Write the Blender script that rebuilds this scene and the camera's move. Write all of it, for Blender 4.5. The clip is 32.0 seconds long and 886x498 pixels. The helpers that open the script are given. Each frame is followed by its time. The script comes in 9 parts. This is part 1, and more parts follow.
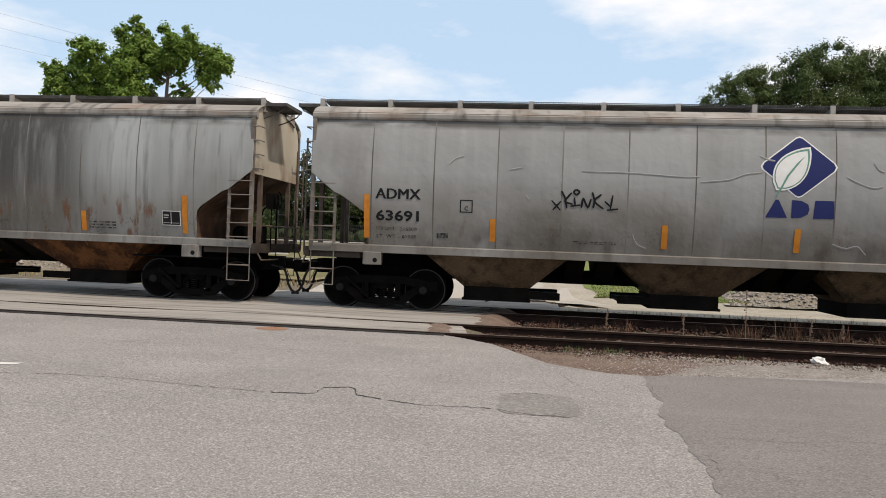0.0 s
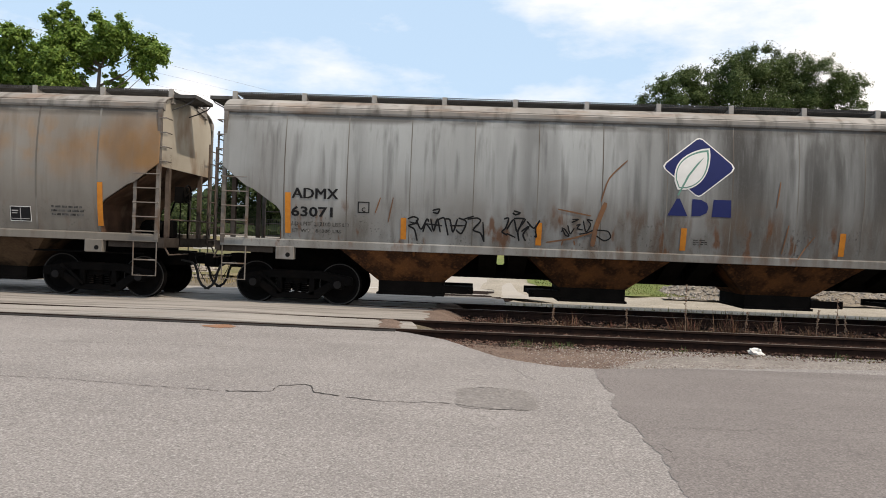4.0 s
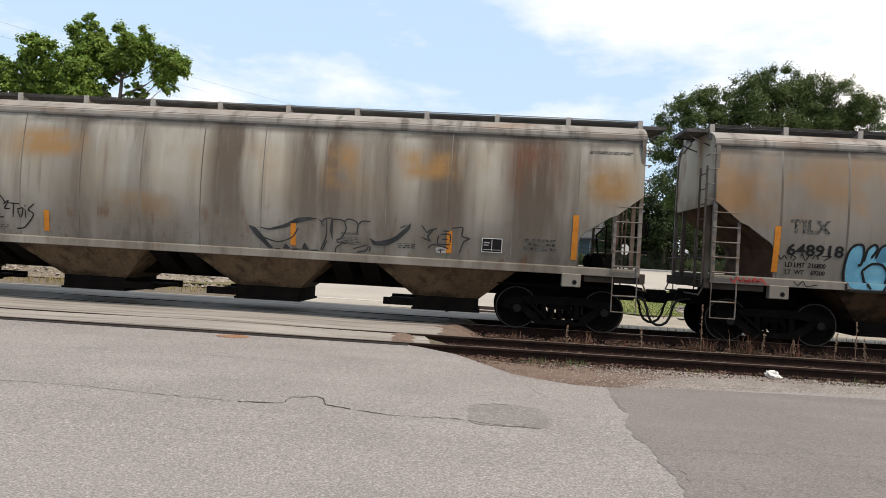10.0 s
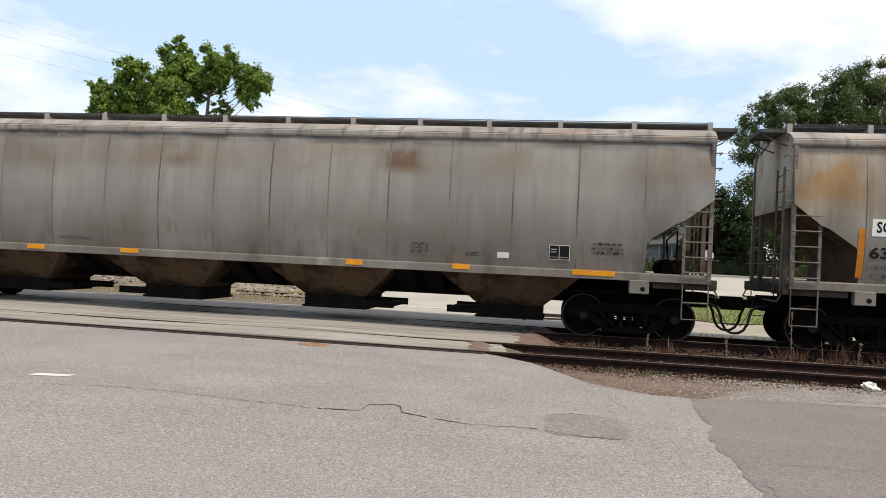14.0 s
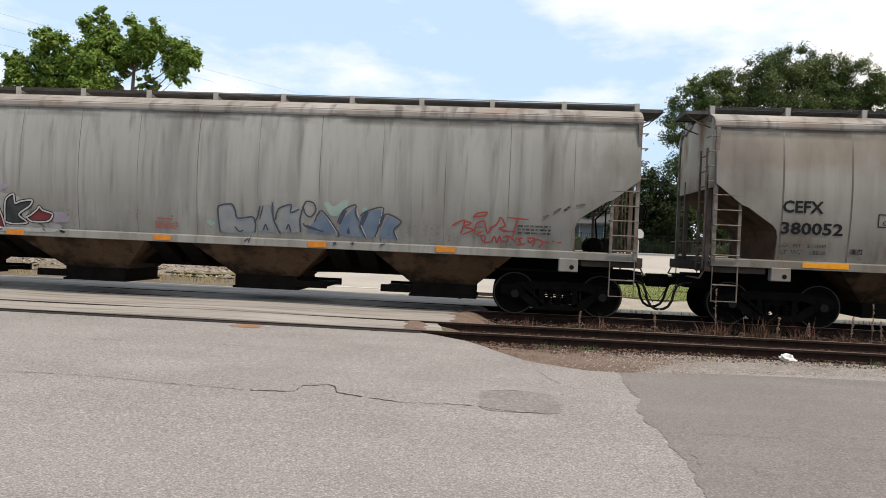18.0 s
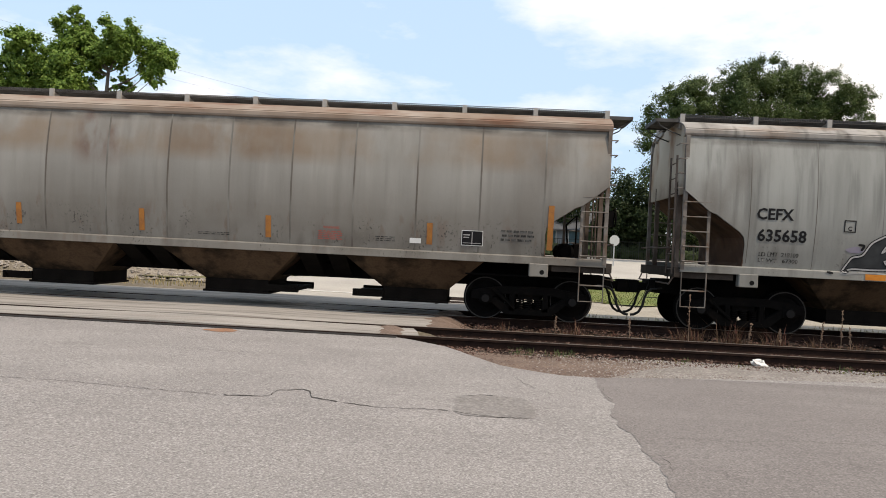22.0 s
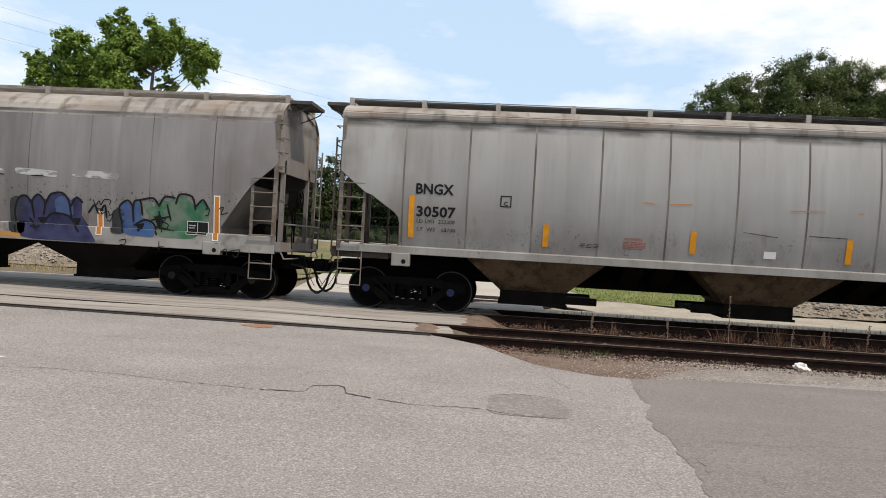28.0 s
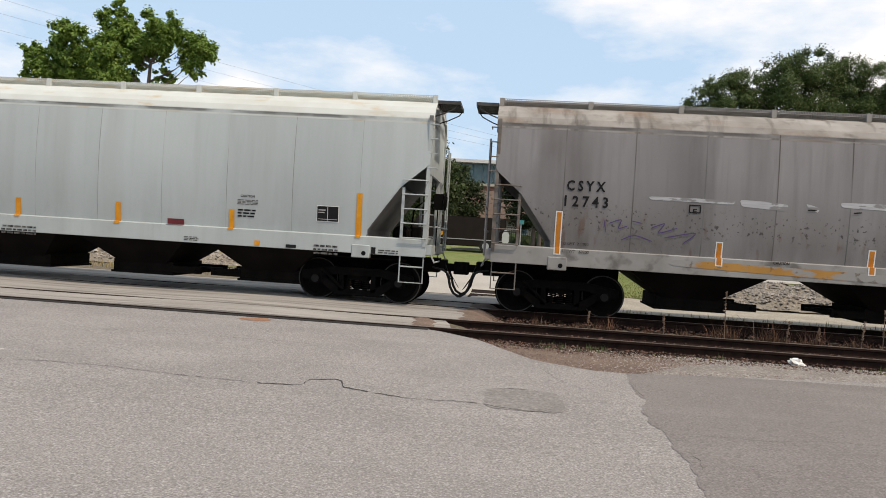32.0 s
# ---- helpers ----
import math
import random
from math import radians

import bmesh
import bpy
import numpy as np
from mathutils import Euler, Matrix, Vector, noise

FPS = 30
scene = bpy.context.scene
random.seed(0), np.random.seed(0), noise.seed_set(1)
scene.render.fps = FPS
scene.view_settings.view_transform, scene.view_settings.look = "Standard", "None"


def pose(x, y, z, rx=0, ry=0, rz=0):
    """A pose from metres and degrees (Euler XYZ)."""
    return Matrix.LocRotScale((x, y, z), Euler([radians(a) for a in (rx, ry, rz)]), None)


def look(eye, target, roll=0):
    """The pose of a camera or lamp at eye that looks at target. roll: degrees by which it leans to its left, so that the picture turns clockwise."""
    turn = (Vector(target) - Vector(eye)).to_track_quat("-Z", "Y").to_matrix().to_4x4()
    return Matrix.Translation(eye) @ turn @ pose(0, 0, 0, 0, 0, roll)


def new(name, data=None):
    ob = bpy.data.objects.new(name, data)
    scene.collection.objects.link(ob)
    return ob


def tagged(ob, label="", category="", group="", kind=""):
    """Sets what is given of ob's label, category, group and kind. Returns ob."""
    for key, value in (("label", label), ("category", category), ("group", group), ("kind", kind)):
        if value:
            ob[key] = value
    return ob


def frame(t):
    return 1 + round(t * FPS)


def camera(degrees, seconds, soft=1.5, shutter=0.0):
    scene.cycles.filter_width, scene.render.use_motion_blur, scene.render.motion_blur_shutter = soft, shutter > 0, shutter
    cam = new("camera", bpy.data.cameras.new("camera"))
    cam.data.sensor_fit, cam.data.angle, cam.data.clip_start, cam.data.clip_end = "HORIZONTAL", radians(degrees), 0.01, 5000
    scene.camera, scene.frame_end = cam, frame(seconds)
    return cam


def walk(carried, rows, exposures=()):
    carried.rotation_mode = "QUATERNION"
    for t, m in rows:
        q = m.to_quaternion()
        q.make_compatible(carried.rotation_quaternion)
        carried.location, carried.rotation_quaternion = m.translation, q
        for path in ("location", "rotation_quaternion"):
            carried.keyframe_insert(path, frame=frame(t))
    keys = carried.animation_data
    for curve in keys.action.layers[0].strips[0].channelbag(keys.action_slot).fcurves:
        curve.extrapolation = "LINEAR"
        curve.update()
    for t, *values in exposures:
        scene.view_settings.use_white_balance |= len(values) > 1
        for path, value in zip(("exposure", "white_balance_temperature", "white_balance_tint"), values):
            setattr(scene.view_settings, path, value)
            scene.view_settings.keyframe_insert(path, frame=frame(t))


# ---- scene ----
FOV = 62.58
EYE = 1.5
# seconds, eye x, y, z, pitch, roll, yaw
PATH = [
    (0, 0.134, 0.044, 1.497, -0.41, -2.17, 6.93),
    (0.5, 0.162, 0.056, 1.491, -0.37, -2.08, 6.73),
    (1, 0.187, 0.028, 1.490, -0.27, -2.11, 6.89),
    (1.5, 0.123, 0.034, 1.507, 0.21, -2.18, 5.24),
    (2, 0.034, -0.010, 1.511, 0.39, -1.52, 4.15),
    (2.5, -0.002, -0.001, 1.507, -0.56, -1.66, 2.82),
    (3, -0.027, 0.004, 1.508, -0.73, -1.88, 1.91),
    (3.5, -0.045, -0.007, 1.503, -0.81, -2.00, 2.35),
    (5.5, -0.054, -0.016, 1.503, 0.49, -3.14, 0.51),
    (6, -0.063, -0.018, 1.496, 0.35, -3.14, 0.01),
    (6.5, -0.074, -0.009, 1.501, 0.12, -3.32, 0.96),
    (7, -0.068, -0.009, 1.497, -0.04, -2.99, 2.05),
    (7.5, -0.043, -0.031, 1.511, -0.05, -3.00, 3.29),
    (8, -0.028, -0.015, 1.510, 0.65, -2.96, 5.24),
    (8.5, -0.032, -0.003, 1.503, 0.88, -2.98, 5.48),
    (9, -0.036, -0.015, 1.508, 1.05, -2.99, 5.10),
    (9.5, -0.049, -0.009, 1.501, 0.82, -3.10, 4.09),
    (10, -0.059, 0.009, 1.497, 0.51, -3.27, 3.31),
    (10.5, -0.076, -0.003, 1.499, 0.40, -3.37, 2.65),
    (11, -0.069, -0.008, 1.502, 0.37, -3.43, 1.86),
    (11.5, -0.068, -0.014, 1.503, 0.51, -3.67, 1.03),
    (12, -0.068, -0.004, 1.496, 0.23, -3.05, 1.54),
    (12.5, -0.041, -0.002, 1.497, -0.24, -2.39, 1.86),
    (13, -0.007, 0.020, 1.501, 0.34, -2.26, 4.42),
    (13.5, -0.015, 0.007, 1.512, 0.26, -2.72, 7.06),
    (14, -0.027, -0.004, 1.507, 0.82, -2.74, 9.38),
    (14.5, -0.026, 0.001, 1.508, 0.42, -2.56, 9.01),
    (16.5, -0.014, -0.002, 1.502, 0.19, -2.33, 5.34),
    (17, -0.006, -0.017, 1.503, 0.16, -2.32, 4.74),
    (17.5, -0.002, 0.011, 1.498, -0.52, -2.35, 4.40),
    (18, -0.005, 0.021, 1.493, -0.51, -2.47, 4.42),
    (18.5, 0.003, 0.025, 1.492, -0.12, -2.42, 4.13),
    (19, 0.008, 0.025, 1.489, -0.01, -2.34, 3.63),
    (19.5, 0.002, 0.005, 1.499, 0.01, -2.37, 2.97),
    (20, 0.009, 0.005, 1.495, 0.07, -2.36, 1.83),
    (20.5, 0.007, 0.007, 1.498, 0.31, -2.37, 0.79),
    (21, -0.007, 0.002, 1.498, 0.32, -2.50, 1.04),
    (21.5, -0.011, 0.007, 1.496, 0.16, -2.69, 2.31),
    (22, 0.006, 0.014, 1.493, -0.05, -2.84, 2.64),
    (22.5, 0.005, -0.003, 1.497, -0.08, -2.87, 2.54),
    (23, 0.004, -0.000, 1.497, -0.12, -3.00, 2.48),
    (23.5, 0.017, -0.004, 1.495, -0.08, -3.12, 3.06),
    (24, 0.022, -0.018, 1.504, -0.06, -3.21, 3.85),
    (24.5, 0.031, -0.009, 1.494, 0.15, -3.19, 4.37),
    (25, 0.024, -0.004, 1.500, 0.09, -3.18, 4.70),
    (25.5, 0.011, -0.017, 1.507, -0.01, -3.22, 5.55),
    (26, 0.007, -0.018, 1.507, -0.09, -3.24, 6.77),
    (26.5, 0.027, -0.005, 1.499, -0.12, -3.19, 6.90),
    (28.5, 0.033, 0.013, 1.490, -0.44, -3.33, 5.07),
    (29, 0.031, -0.003, 1.496, -0.55, -3.38, 4.80),
    (29.5, 0.024, -0.006, 1.501, -0.51, -3.48, 4.56),
    (30, 0.021, -0.013, 1.497, -0.51, -3.46, 4.33),
    (30.5, 0.020, 0.004, 1.495, -0.61, -3.46, 4.26),
    (31, 0.019, -0.010, 1.501, -0.67, -3.48, 4.80),
    (31.5, 0.016, -0.006, 1.499, -0.69, -3.49, 5.49),
    (32, 0.034, -0.010, 1.499, -0.78, -3.54, 5.36),
]
# metres that the train has rolled at each whole second
ROLLED = [0.00, 5.26, 10.42, 15.61, 20.82, 26.07, 31.34, 36.65, 41.97, 47.22, 52.51, 57.83, 63.18, 68.61, 74.02, 79.46, 84.89, 90.33, 95.81, 101.22, 106.62, 112.13, 117.53, 122.99, 128.51, 134.07, 139.59, 145.10, 150.62, 156.13, 161.65, 167.16, 172.71]

cam = camera(FOV, 32.0, soft=0.9)
walk(cam, [(t, pose(x, y, z, 90 + p, r, yw)) for t, x, y, z, p, r, yw in PATH],
     [(t, e, 7030, 13) for t, e in ((0, 0.0), (3, 0.06), (7, 0.13), (11, 0.15), (17, 0.17), (26, 0.17), (29, 0.06), (32, 0.0))])

# ---- light ----
SUN = Vector((0.40, -0.29, 0.87)).normalized()
world = bpy.data.worlds.new("sky")
scene.world = world
world.use_nodes = True
wn, wl = world.node_tree.nodes, world.node_tree.links
wn.clear()
w_out = wn.new("ShaderNodeOutputWorld")
w_bg = wn.new("ShaderNodeBackground")
w_sky = wn.new("ShaderNodeTexSky")
w_sky.sky_type = 'NISHITA'
w_sky.sun_disc = False
w_sky.sun_elevation = math.asin(SUN.z)
w_sky.sun_rotation = math.atan2(SUN.x, SUN.y)
w_sky.dust_density, w_sky.air_density, w_sky.ozone_density = 1.6, 1.0, 1.0
w_co = wn.new("ShaderNodeTexCoord")
w_map = wn.new("ShaderNodeMapping")
w_map.inputs["Scale"].default_value = (1.0, 1.0, 2.6)
w_map.inputs["Location"].default_value = (0.35, 0.0, 0.2)
w_noise = wn.new("ShaderNodeTexNoise")
w_noise.inputs["Scale"].default_value = 2.3
w_noise.inputs["Detail"].default_value = 8.0
w_noise.inputs["Roughness"].default_value = 0.58
w_ramp = wn.new("ShaderNodeValToRGB")
w_ramp.color_ramp.elements[0].position, w_ramp.color_ramp.elements[1].position = 0.52, 0.72
w_mix = wn.new("ShaderNodeMix")
w_mix.data_type = 'RGBA'
w_haze = wn.new("ShaderNodeMix")
w_haze.data_type = 'RGBA'
w_haze.inputs["Factor"].default_value = 0.72
w_haze.inputs["B"].default_value = (6.3, 8.9, 11.9, 1)
# thin cloud thickens towards the east
w_sep = wn.new("ShaderNodeSeparateXYZ")
w_east = wn.new("ShaderNodeMapRange")
w_east.inputs["From Min"].default_value, w_east.inputs["From Max"].default_value = 0.0, 0.55
w_east.inputs["To Min"].default_value, w_east.inputs["To Max"].default_value = -0.01, 0.34
w_add = wn.new("ShaderNodeMath")
w_add.operation = 'ADD'
wl.new(w_co.outputs["Generated"], w_sep.inputs[0])
wl.new(w_sep.outputs["X"], w_east.inputs["Value"])
wl.new(w_co.outputs["Generated"], w_map.inputs["Vector"])
wl.new(w_map.outputs["Vector"], w_noise.inputs["Vector"])
wl.new(w_noise.outputs["Fac"], w_add.inputs[0])
wl.new(w_east.outputs["Result"], w_add.inputs[1])
cloud = w_add.outputs[0]
# banks of cloud by compass direction, with a clear gap between them: (direction, width, amount)
for way, wide, amount in (((-0.62, 0.75, 0.20), 0.17, 0.19), ((-0.33, 0.90, 0.29), 0.10, -0.03), ((-0.36, 0.92, 0.155), 0.07, 0.17), ((0.30, 0.91, 0.28), 0.24, 0.03), ((-0.06, 0.965, 0.25), 0.16, -0.06)):
    w_off = wn.new("ShaderNodeVectorMath")
    w_off.operation = 'DISTANCE'
    w_off.inputs[1].default_value = Vector(way).normalized()
    w_near = wn.new("ShaderNodeMapRange")
    w_near.interpolation_type = 'SMOOTHSTEP'
    w_near.inputs["From Min"].default_value, w_near.inputs["From Max"].default_value = wide, 0.0
    w_near.inputs["To Min"].default_value, w_near.inputs["To Max"].default_value = 0.0, amount
    w_sum = wn.new("ShaderNodeMath")
    w_sum.operation = 'ADD'
    wl.new(w_co.outputs["Generated"], w_off.inputs[0])
    wl.new(w_off.outputs["Value"], w_near.inputs["Value"])
    wl.new(w_near.outputs["Result"], w_sum.inputs[0])
    wl.new(cloud, w_sum.inputs[1])
    cloud = w_sum.outputs[0]
wl.new(cloud, w_ramp.inputs["Fac"])
wl.new(w_ramp.outputs["Color"], w_mix.inputs["Factor"])
wl.new(w_sky.outputs["Color"], w_haze.inputs["A"])
wl.new(w_haze.outputs["Result"], w_mix.inputs["A"])
w_mix.inputs["B"].default_value = (11.0, 11.1, 11.3, 1)
wl.new(w_mix.outputs["Result"], w_bg.inputs["Color"])
w_bg.inputs["Strength"].default_value = 0.10
wl.new(w_bg.outputs["Background"], w_out.inputs["Surface"])
sun_data = bpy.data.lights.new("sun", 'SUN')
sun_data.energy, sun_data.angle, sun_data.color = 3.4, radians(0.55), (1.0, 0.90, 0.77)
sun = new("sun", sun_data)
sun.matrix_world = look(SUN * 60, (0, 0, 0))

# ---- materials ----
def mat(name, a, b=None, rough=0.75, metal=0.0, scale=2.0, stretch=(1, 1, 1), contrast=0.18, grain=0.0, grain_scale=60.0,
        bump=0.0, bump_scale=40.0, layers=(), spec=0.2, seed=0.0, vary=0.0):
    """A paint or surface with two colours blended by noise, a fine grain, relief, and further layers.
    vary: how far the pieces of one thing differ in tone.
    A layer is (colour, scale, stretch, low, high, strength, band[, mask]) where mask (scale, low, high) breaks it into clusters and band is None, (z0, z1) or (z0, z1, x0, x1) in the thing's own metres."""
    m = bpy.data.materials.new(name)
    m.use_nodes = True
    nt, nl = m.node_tree.nodes, m.node_tree.links
    bsdf = nt["Principled BSDF"]
    bsdf.inputs["Roughness"].default_value, bsdf.inputs["Metallic"].default_value = rough, metal
    bsdf.inputs["Specular IOR Level"].default_value = spec
    co = nt.new("ShaderNodeTexCoord").outputs["Object"]

    def noise_of(sc, st, detail=5.0, shift=0.0):
        mp = nt.new("ShaderNodeMapping")
        mp.inputs["Scale"].default_value = st
        mp.inputs["Location"].default_value = (shift + seed, shift * 0.7 + seed * 0.37, shift * 1.3)
        nl.new(co, mp.inputs["Vector"])
        n = nt.new("ShaderNodeTexNoise")
        n.inputs["Scale"].default_value, n.inputs["Detail"].default_value = sc, detail
        nl.new(mp.outputs["Vector"], n.inputs["Vector"])
        return n.outputs["Fac"]

    def stepped(sock, lo, hi):
        r = nt.new("ShaderNodeMapRange")
        r.inputs["From Min"].default_value, r.inputs["From Max"].default_value = lo, hi
        nl.new(sock, r.inputs["Value"])
        return r.outputs["Result"]

    def times(p, q):
        mm = nt.new("ShaderNodeMath")
        mm.operation = 'MULTIPLY'
        for s, v in zip(mm.inputs, (p, q)):
            if isinstance(v, (int, float)):
                s.default_value = v
            else:
                nl.new(v, s)
        return mm.outputs[0]

    def mixed(fac, p, q):
        mx = nt.new("ShaderNodeMix")
        mx.data_type = 'RGBA'
        nl.new(fac, mx.inputs["Factor"])
        for s, v in (("A", p), ("B", q)):
            if isinstance(v, tuple):
                mx.inputs[s].default_value = (*v, 1)
            else:
                nl.new(v, mx.inputs[s])
        return mx.outputs["Result"]

    b = b or tuple(min(1, c * 0.8) for c in a)
    colour = mixed(stepped(noise_of(scale, stretch), 0.5 - contrast, 0.5 + contrast), a, b)
    for i, (c, sc, st, lo, hi, k, band, *mask) in enumerate(layers):
        f = stepped(noise_of(sc, st, 6.0, 3.1 * (i + 1)), lo, hi)
        f = times(f, k)
        if mask:
            f = times(f, stepped(noise_of(mask[0][0], (1, 1, 1), 3.0, 5.3 * (i + 1)), mask[0][1], mask[0][2]))
        if band:
            sep = nt.new("ShaderNodeSeparateXYZ")
            nl.new(co, sep.inputs[0])
            z0, z1 = band[:2]
            soft = abs(z1 - z0) * 0.3
            if len(band) == 4:
                x0, x1 = band[2:]
                f = times(f, stepped(sep.outputs["X"], x0, x0 + abs(x1 - x0) * 0.3))
                f = times(f, stepped(sep.outputs["X"], x1, x1 - abs(x1 - x0) * 0.3))
            f = times(f, stepped(sep.outputs["Z"], z0, z0 + soft))
            f = times(f, stepped(sep.outputs["Z"], z1, z1 - soft))
        colour = mixed(f, colour, c)
    if grain:
        g = stepped(noise_of(grain_scale, (1, 1, 1), 3.0, 1.7), 0.40, 0.66)
        colour = mixed(times(g, grain), colour, tuple(c * 0.42 for c in a))
        g = stepped(noise_of(grain_scale * 0.8, (1, 1, 1), 3.0, 7.7), 0.52, 0.70)
        colour = mixed(times(g, grain * 0.8), colour, tuple(min(0.8, c * 1.55) for c in a))
    if vary:
        info = nt.new("ShaderNodeObjectInfo")
        tone = nt.new("ShaderNodeHueSaturation")
        span = nt.new("ShaderNodeMapRange")
        span.inputs["To Min"].default_value, span.inputs["To Max"].default_value = 1 - vary, 1 + vary
        nl.new(info.outputs["Random"], span.inputs["Value"])
        nl.new(span.outputs["Result"], tone.inputs["Value"])
        nl.new(colour, tone.inputs["Color"])
        colour = tone.outputs["Color"]
    nl.new(colour, bsdf.inputs["Base Color"])
    if bump:
        bp = nt.new("ShaderNodeBump")
        bp.inputs["Strength"].default_value, bp.inputs["Distance"].default_value = 1.0, bump
        nl.new(noise_of(bump_scale, (1, 1, 1), 4.0, 0.9), bp.inputs["Height"])
        nl.new(bp.outputs["Normal"], bsdf.inputs["Normal"])
    return m


def plain(name, c, rough=0.6, metal=0.0):
    return mat(name, c, tuple(x * 0.86 for x in c), rough, metal, scale=6.0, contrast=0.3)


# gear and wheels are coloured near-black to carry the shade under the cars
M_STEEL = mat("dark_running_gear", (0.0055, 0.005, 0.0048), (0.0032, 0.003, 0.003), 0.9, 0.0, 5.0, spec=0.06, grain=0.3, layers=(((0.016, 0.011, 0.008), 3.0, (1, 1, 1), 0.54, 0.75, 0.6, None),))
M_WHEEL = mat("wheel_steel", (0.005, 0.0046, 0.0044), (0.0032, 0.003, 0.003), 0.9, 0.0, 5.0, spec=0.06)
M_TREAD = plain("polished_tread", (0.040, 0.038, 0.036), 0.5, 0.2)
M_GRATE = mat("grating_galvanised", (0.085, 0.084, 0.083), (0.045, 0.042, 0.040), 0.75, 0.2, 4.0)
# dirty gate steel, darkened further for the underside shade
M_GATE = mat("outlet_gate_dirty_shaded", (0.010, 0.0085, 0.0075), (0.005, 0.0045, 0.004), 0.9, 0.0, 4.0, spec=0.06, grain=0.3)
M_HOSE = plain("black_rubber", (0.02, 0.02, 0.02), 0.7)
M_ORANGE = mat("orange_reflector", (0.52, 0.20, 0.027), (0.42, 0.145, 0.018), 0.5, 0.0, 8.0, grain=0.15)
M_YELLOW = mat("yellow_reflector", (0.68, 0.29, 0.018), (0.56, 0.22, 0.014), 0.5, 0.0, 8.0, grain=0.15)
M_BLACK = mat("black_stencil", (0.010, 0.010, 0.011), (0.016, 0.016, 0.017), 0.85, 0.0, 6.0, contrast=0.3, spec=0.15)
M_WORN = mat("worn_black_stencil", (0.025, 0.024, 0.023), (0.12, 0.116, 0.11), 0.85, 0.0, 14.0, contrast=0.1)
M_REDSTENCIL = plain("faded_red_stencil", (0.34, 0.10, 0.08), 0.8)
M_WHITE = plain("white_plate", (0.72, 0.72, 0.70), 0.6)
M_NAVY = plain("navy_paint", (0.014, 0.022, 0.105), 0.6)
M_LEAFGREEN = plain("logo_teal", (0.13, 0.27, 0.22), 0.6)


# ---- mesh helpers ----
def part(name, bm, material, parent, label="", smooth=False, kind=""):
    """Links a bmesh or a ready mesh as one mesh object under parent."""
    if isinstance(bm, bmesh.types.BMesh):
        me = bpy.data.meshes.new(name)
        bm.normal_update()
        bm.to_mesh(me)
        bm.free()
        me.materials.append(material)
        if smooth:
            me.polygons.foreach_set("use_smooth", [True] * len(me.polygons))
    else:
        me = bm
        if not me.materials:
            me.materials.append(material)
    ob = new(name, me)
    if me.materials[0] is not material:
        ob.material_slots[0].link = 'OBJECT'
        ob.material_slots[0].material = material
    ob.parent = parent
    return tagged(ob, label, "", "", kind)


def mesh_of(name, bm, material, smooth=False):
    me = bpy.data.meshes.new(name)
    bm.normal_update()
    bm.to_mesh(me)
    bm.free()
    me.materials.append(material)
    if smooth:
        me.polygons.foreach_set("use_smooth", [True] * len(me.polygons))
    return me


def thing(name, label, category, group="", kind="", at=(0, 0, 0)):
    ob = new(name)
    ob.empty_display_size = 0.3
    ob.location = at
    return tagged(ob, label, category, group, kind)


def box(bm, x0, x1, y0, y1, z0, z1):
    v = [bm.verts.new((x, y, z)) for x in (x0, x1) for y in (y0, y1) for z in (z0, z1)]
    for q in ((0, 1, 3, 2), (4, 6, 7, 5), (0, 4, 5, 1), (2, 3, 7, 6), (0, 2, 6, 4), (1, 5, 7, 3)):
        bm.faces.new([v[i] for i in q])


def hexa(bm, lower, upper):
    """A solid between two quads, each four points in the same order."""
    a = [bm.verts.new(p) for p in lower]
    b = [bm.verts.new(p) for p in upper]
    bm.faces.new(a[::-1])
    bm.faces.new(b)
    for i in range(4):
        j = (i + 1) % 4
        bm.faces.new((a[i], a[j], b[j], b[i]))


def prism(bm, pts, axis, lo, hi):
    """Extrudes a closed 2D outline along an axis: 'x' takes (y, z), 'y' takes (x, z), 'z' takes (x, y)."""
    def at(p, h):
        return {'x': (h, p[0], p[1]), 'y': (p[0], h, p[1]), 'z': (p[0], p[1], h)}[axis]
    a = [bm.verts.new(at(p, lo)) for p in pts]
    b = [bm.verts.new(at(p, hi)) for p in pts]
    bm.faces.new(a)
    bm.faces.new(b[::-1])
    for i in range(len(pts)):
        j = (i + 1) % len(pts)
        bm.faces.new((a[i], b[i], b[j], a[j]))


def sheet(bm, pts, axis, lo, hi, thick=0.012):
    """A bent plate: an open 2D line extruded along an axis, with thickness."""
    line = [Vector(p) for p in pts]
    off = []
    for i, p in enumerate(line):
        d = (line[min(i + 1, len(line) - 1)] - line[max(i - 1, 0)]).normalized()
        off.append(p + Vector((-d.y, d.x)) * thick)
    prism(bm, [tuple(p) for p in line] + [tuple(p) for p in off[::-1]], axis, lo, hi)


def tube(bm, pts, r, seg=6):
    """A round bar along a line of points."""
    pts = [Vector(p) for p in pts]
    rings = []
    up = Vector((0.13, 0.29, 0.95))
    for i, p in enumerate(pts):
        d = (pts[min(i + 1, len(pts) - 1)] - pts[max(i - 1, 0)]).normalized()
        if abs(d.dot(up)) > 0.97:
            up = Vector((0.95, 0.13, 0.29))
        s = d.cross(up).normalized()
        u = s.cross(d)
        rr = r[i] if isinstance(r, (list, tuple)) else r
        rings.append([bm.verts.new(p + (s * math.cos(a) + u * math.sin(a)) * rr) for a in (2 * math.pi * k / seg for k in range(seg))])
    for a, b in zip(rings, rings[1:]):
        for k in range(seg):
            j = (k + 1) % seg
            bm.faces.new((a[k], a[j], b[j], b[k]))
    bm.faces.new(rings[0][::-1])
    bm.faces.new(rings[-1])


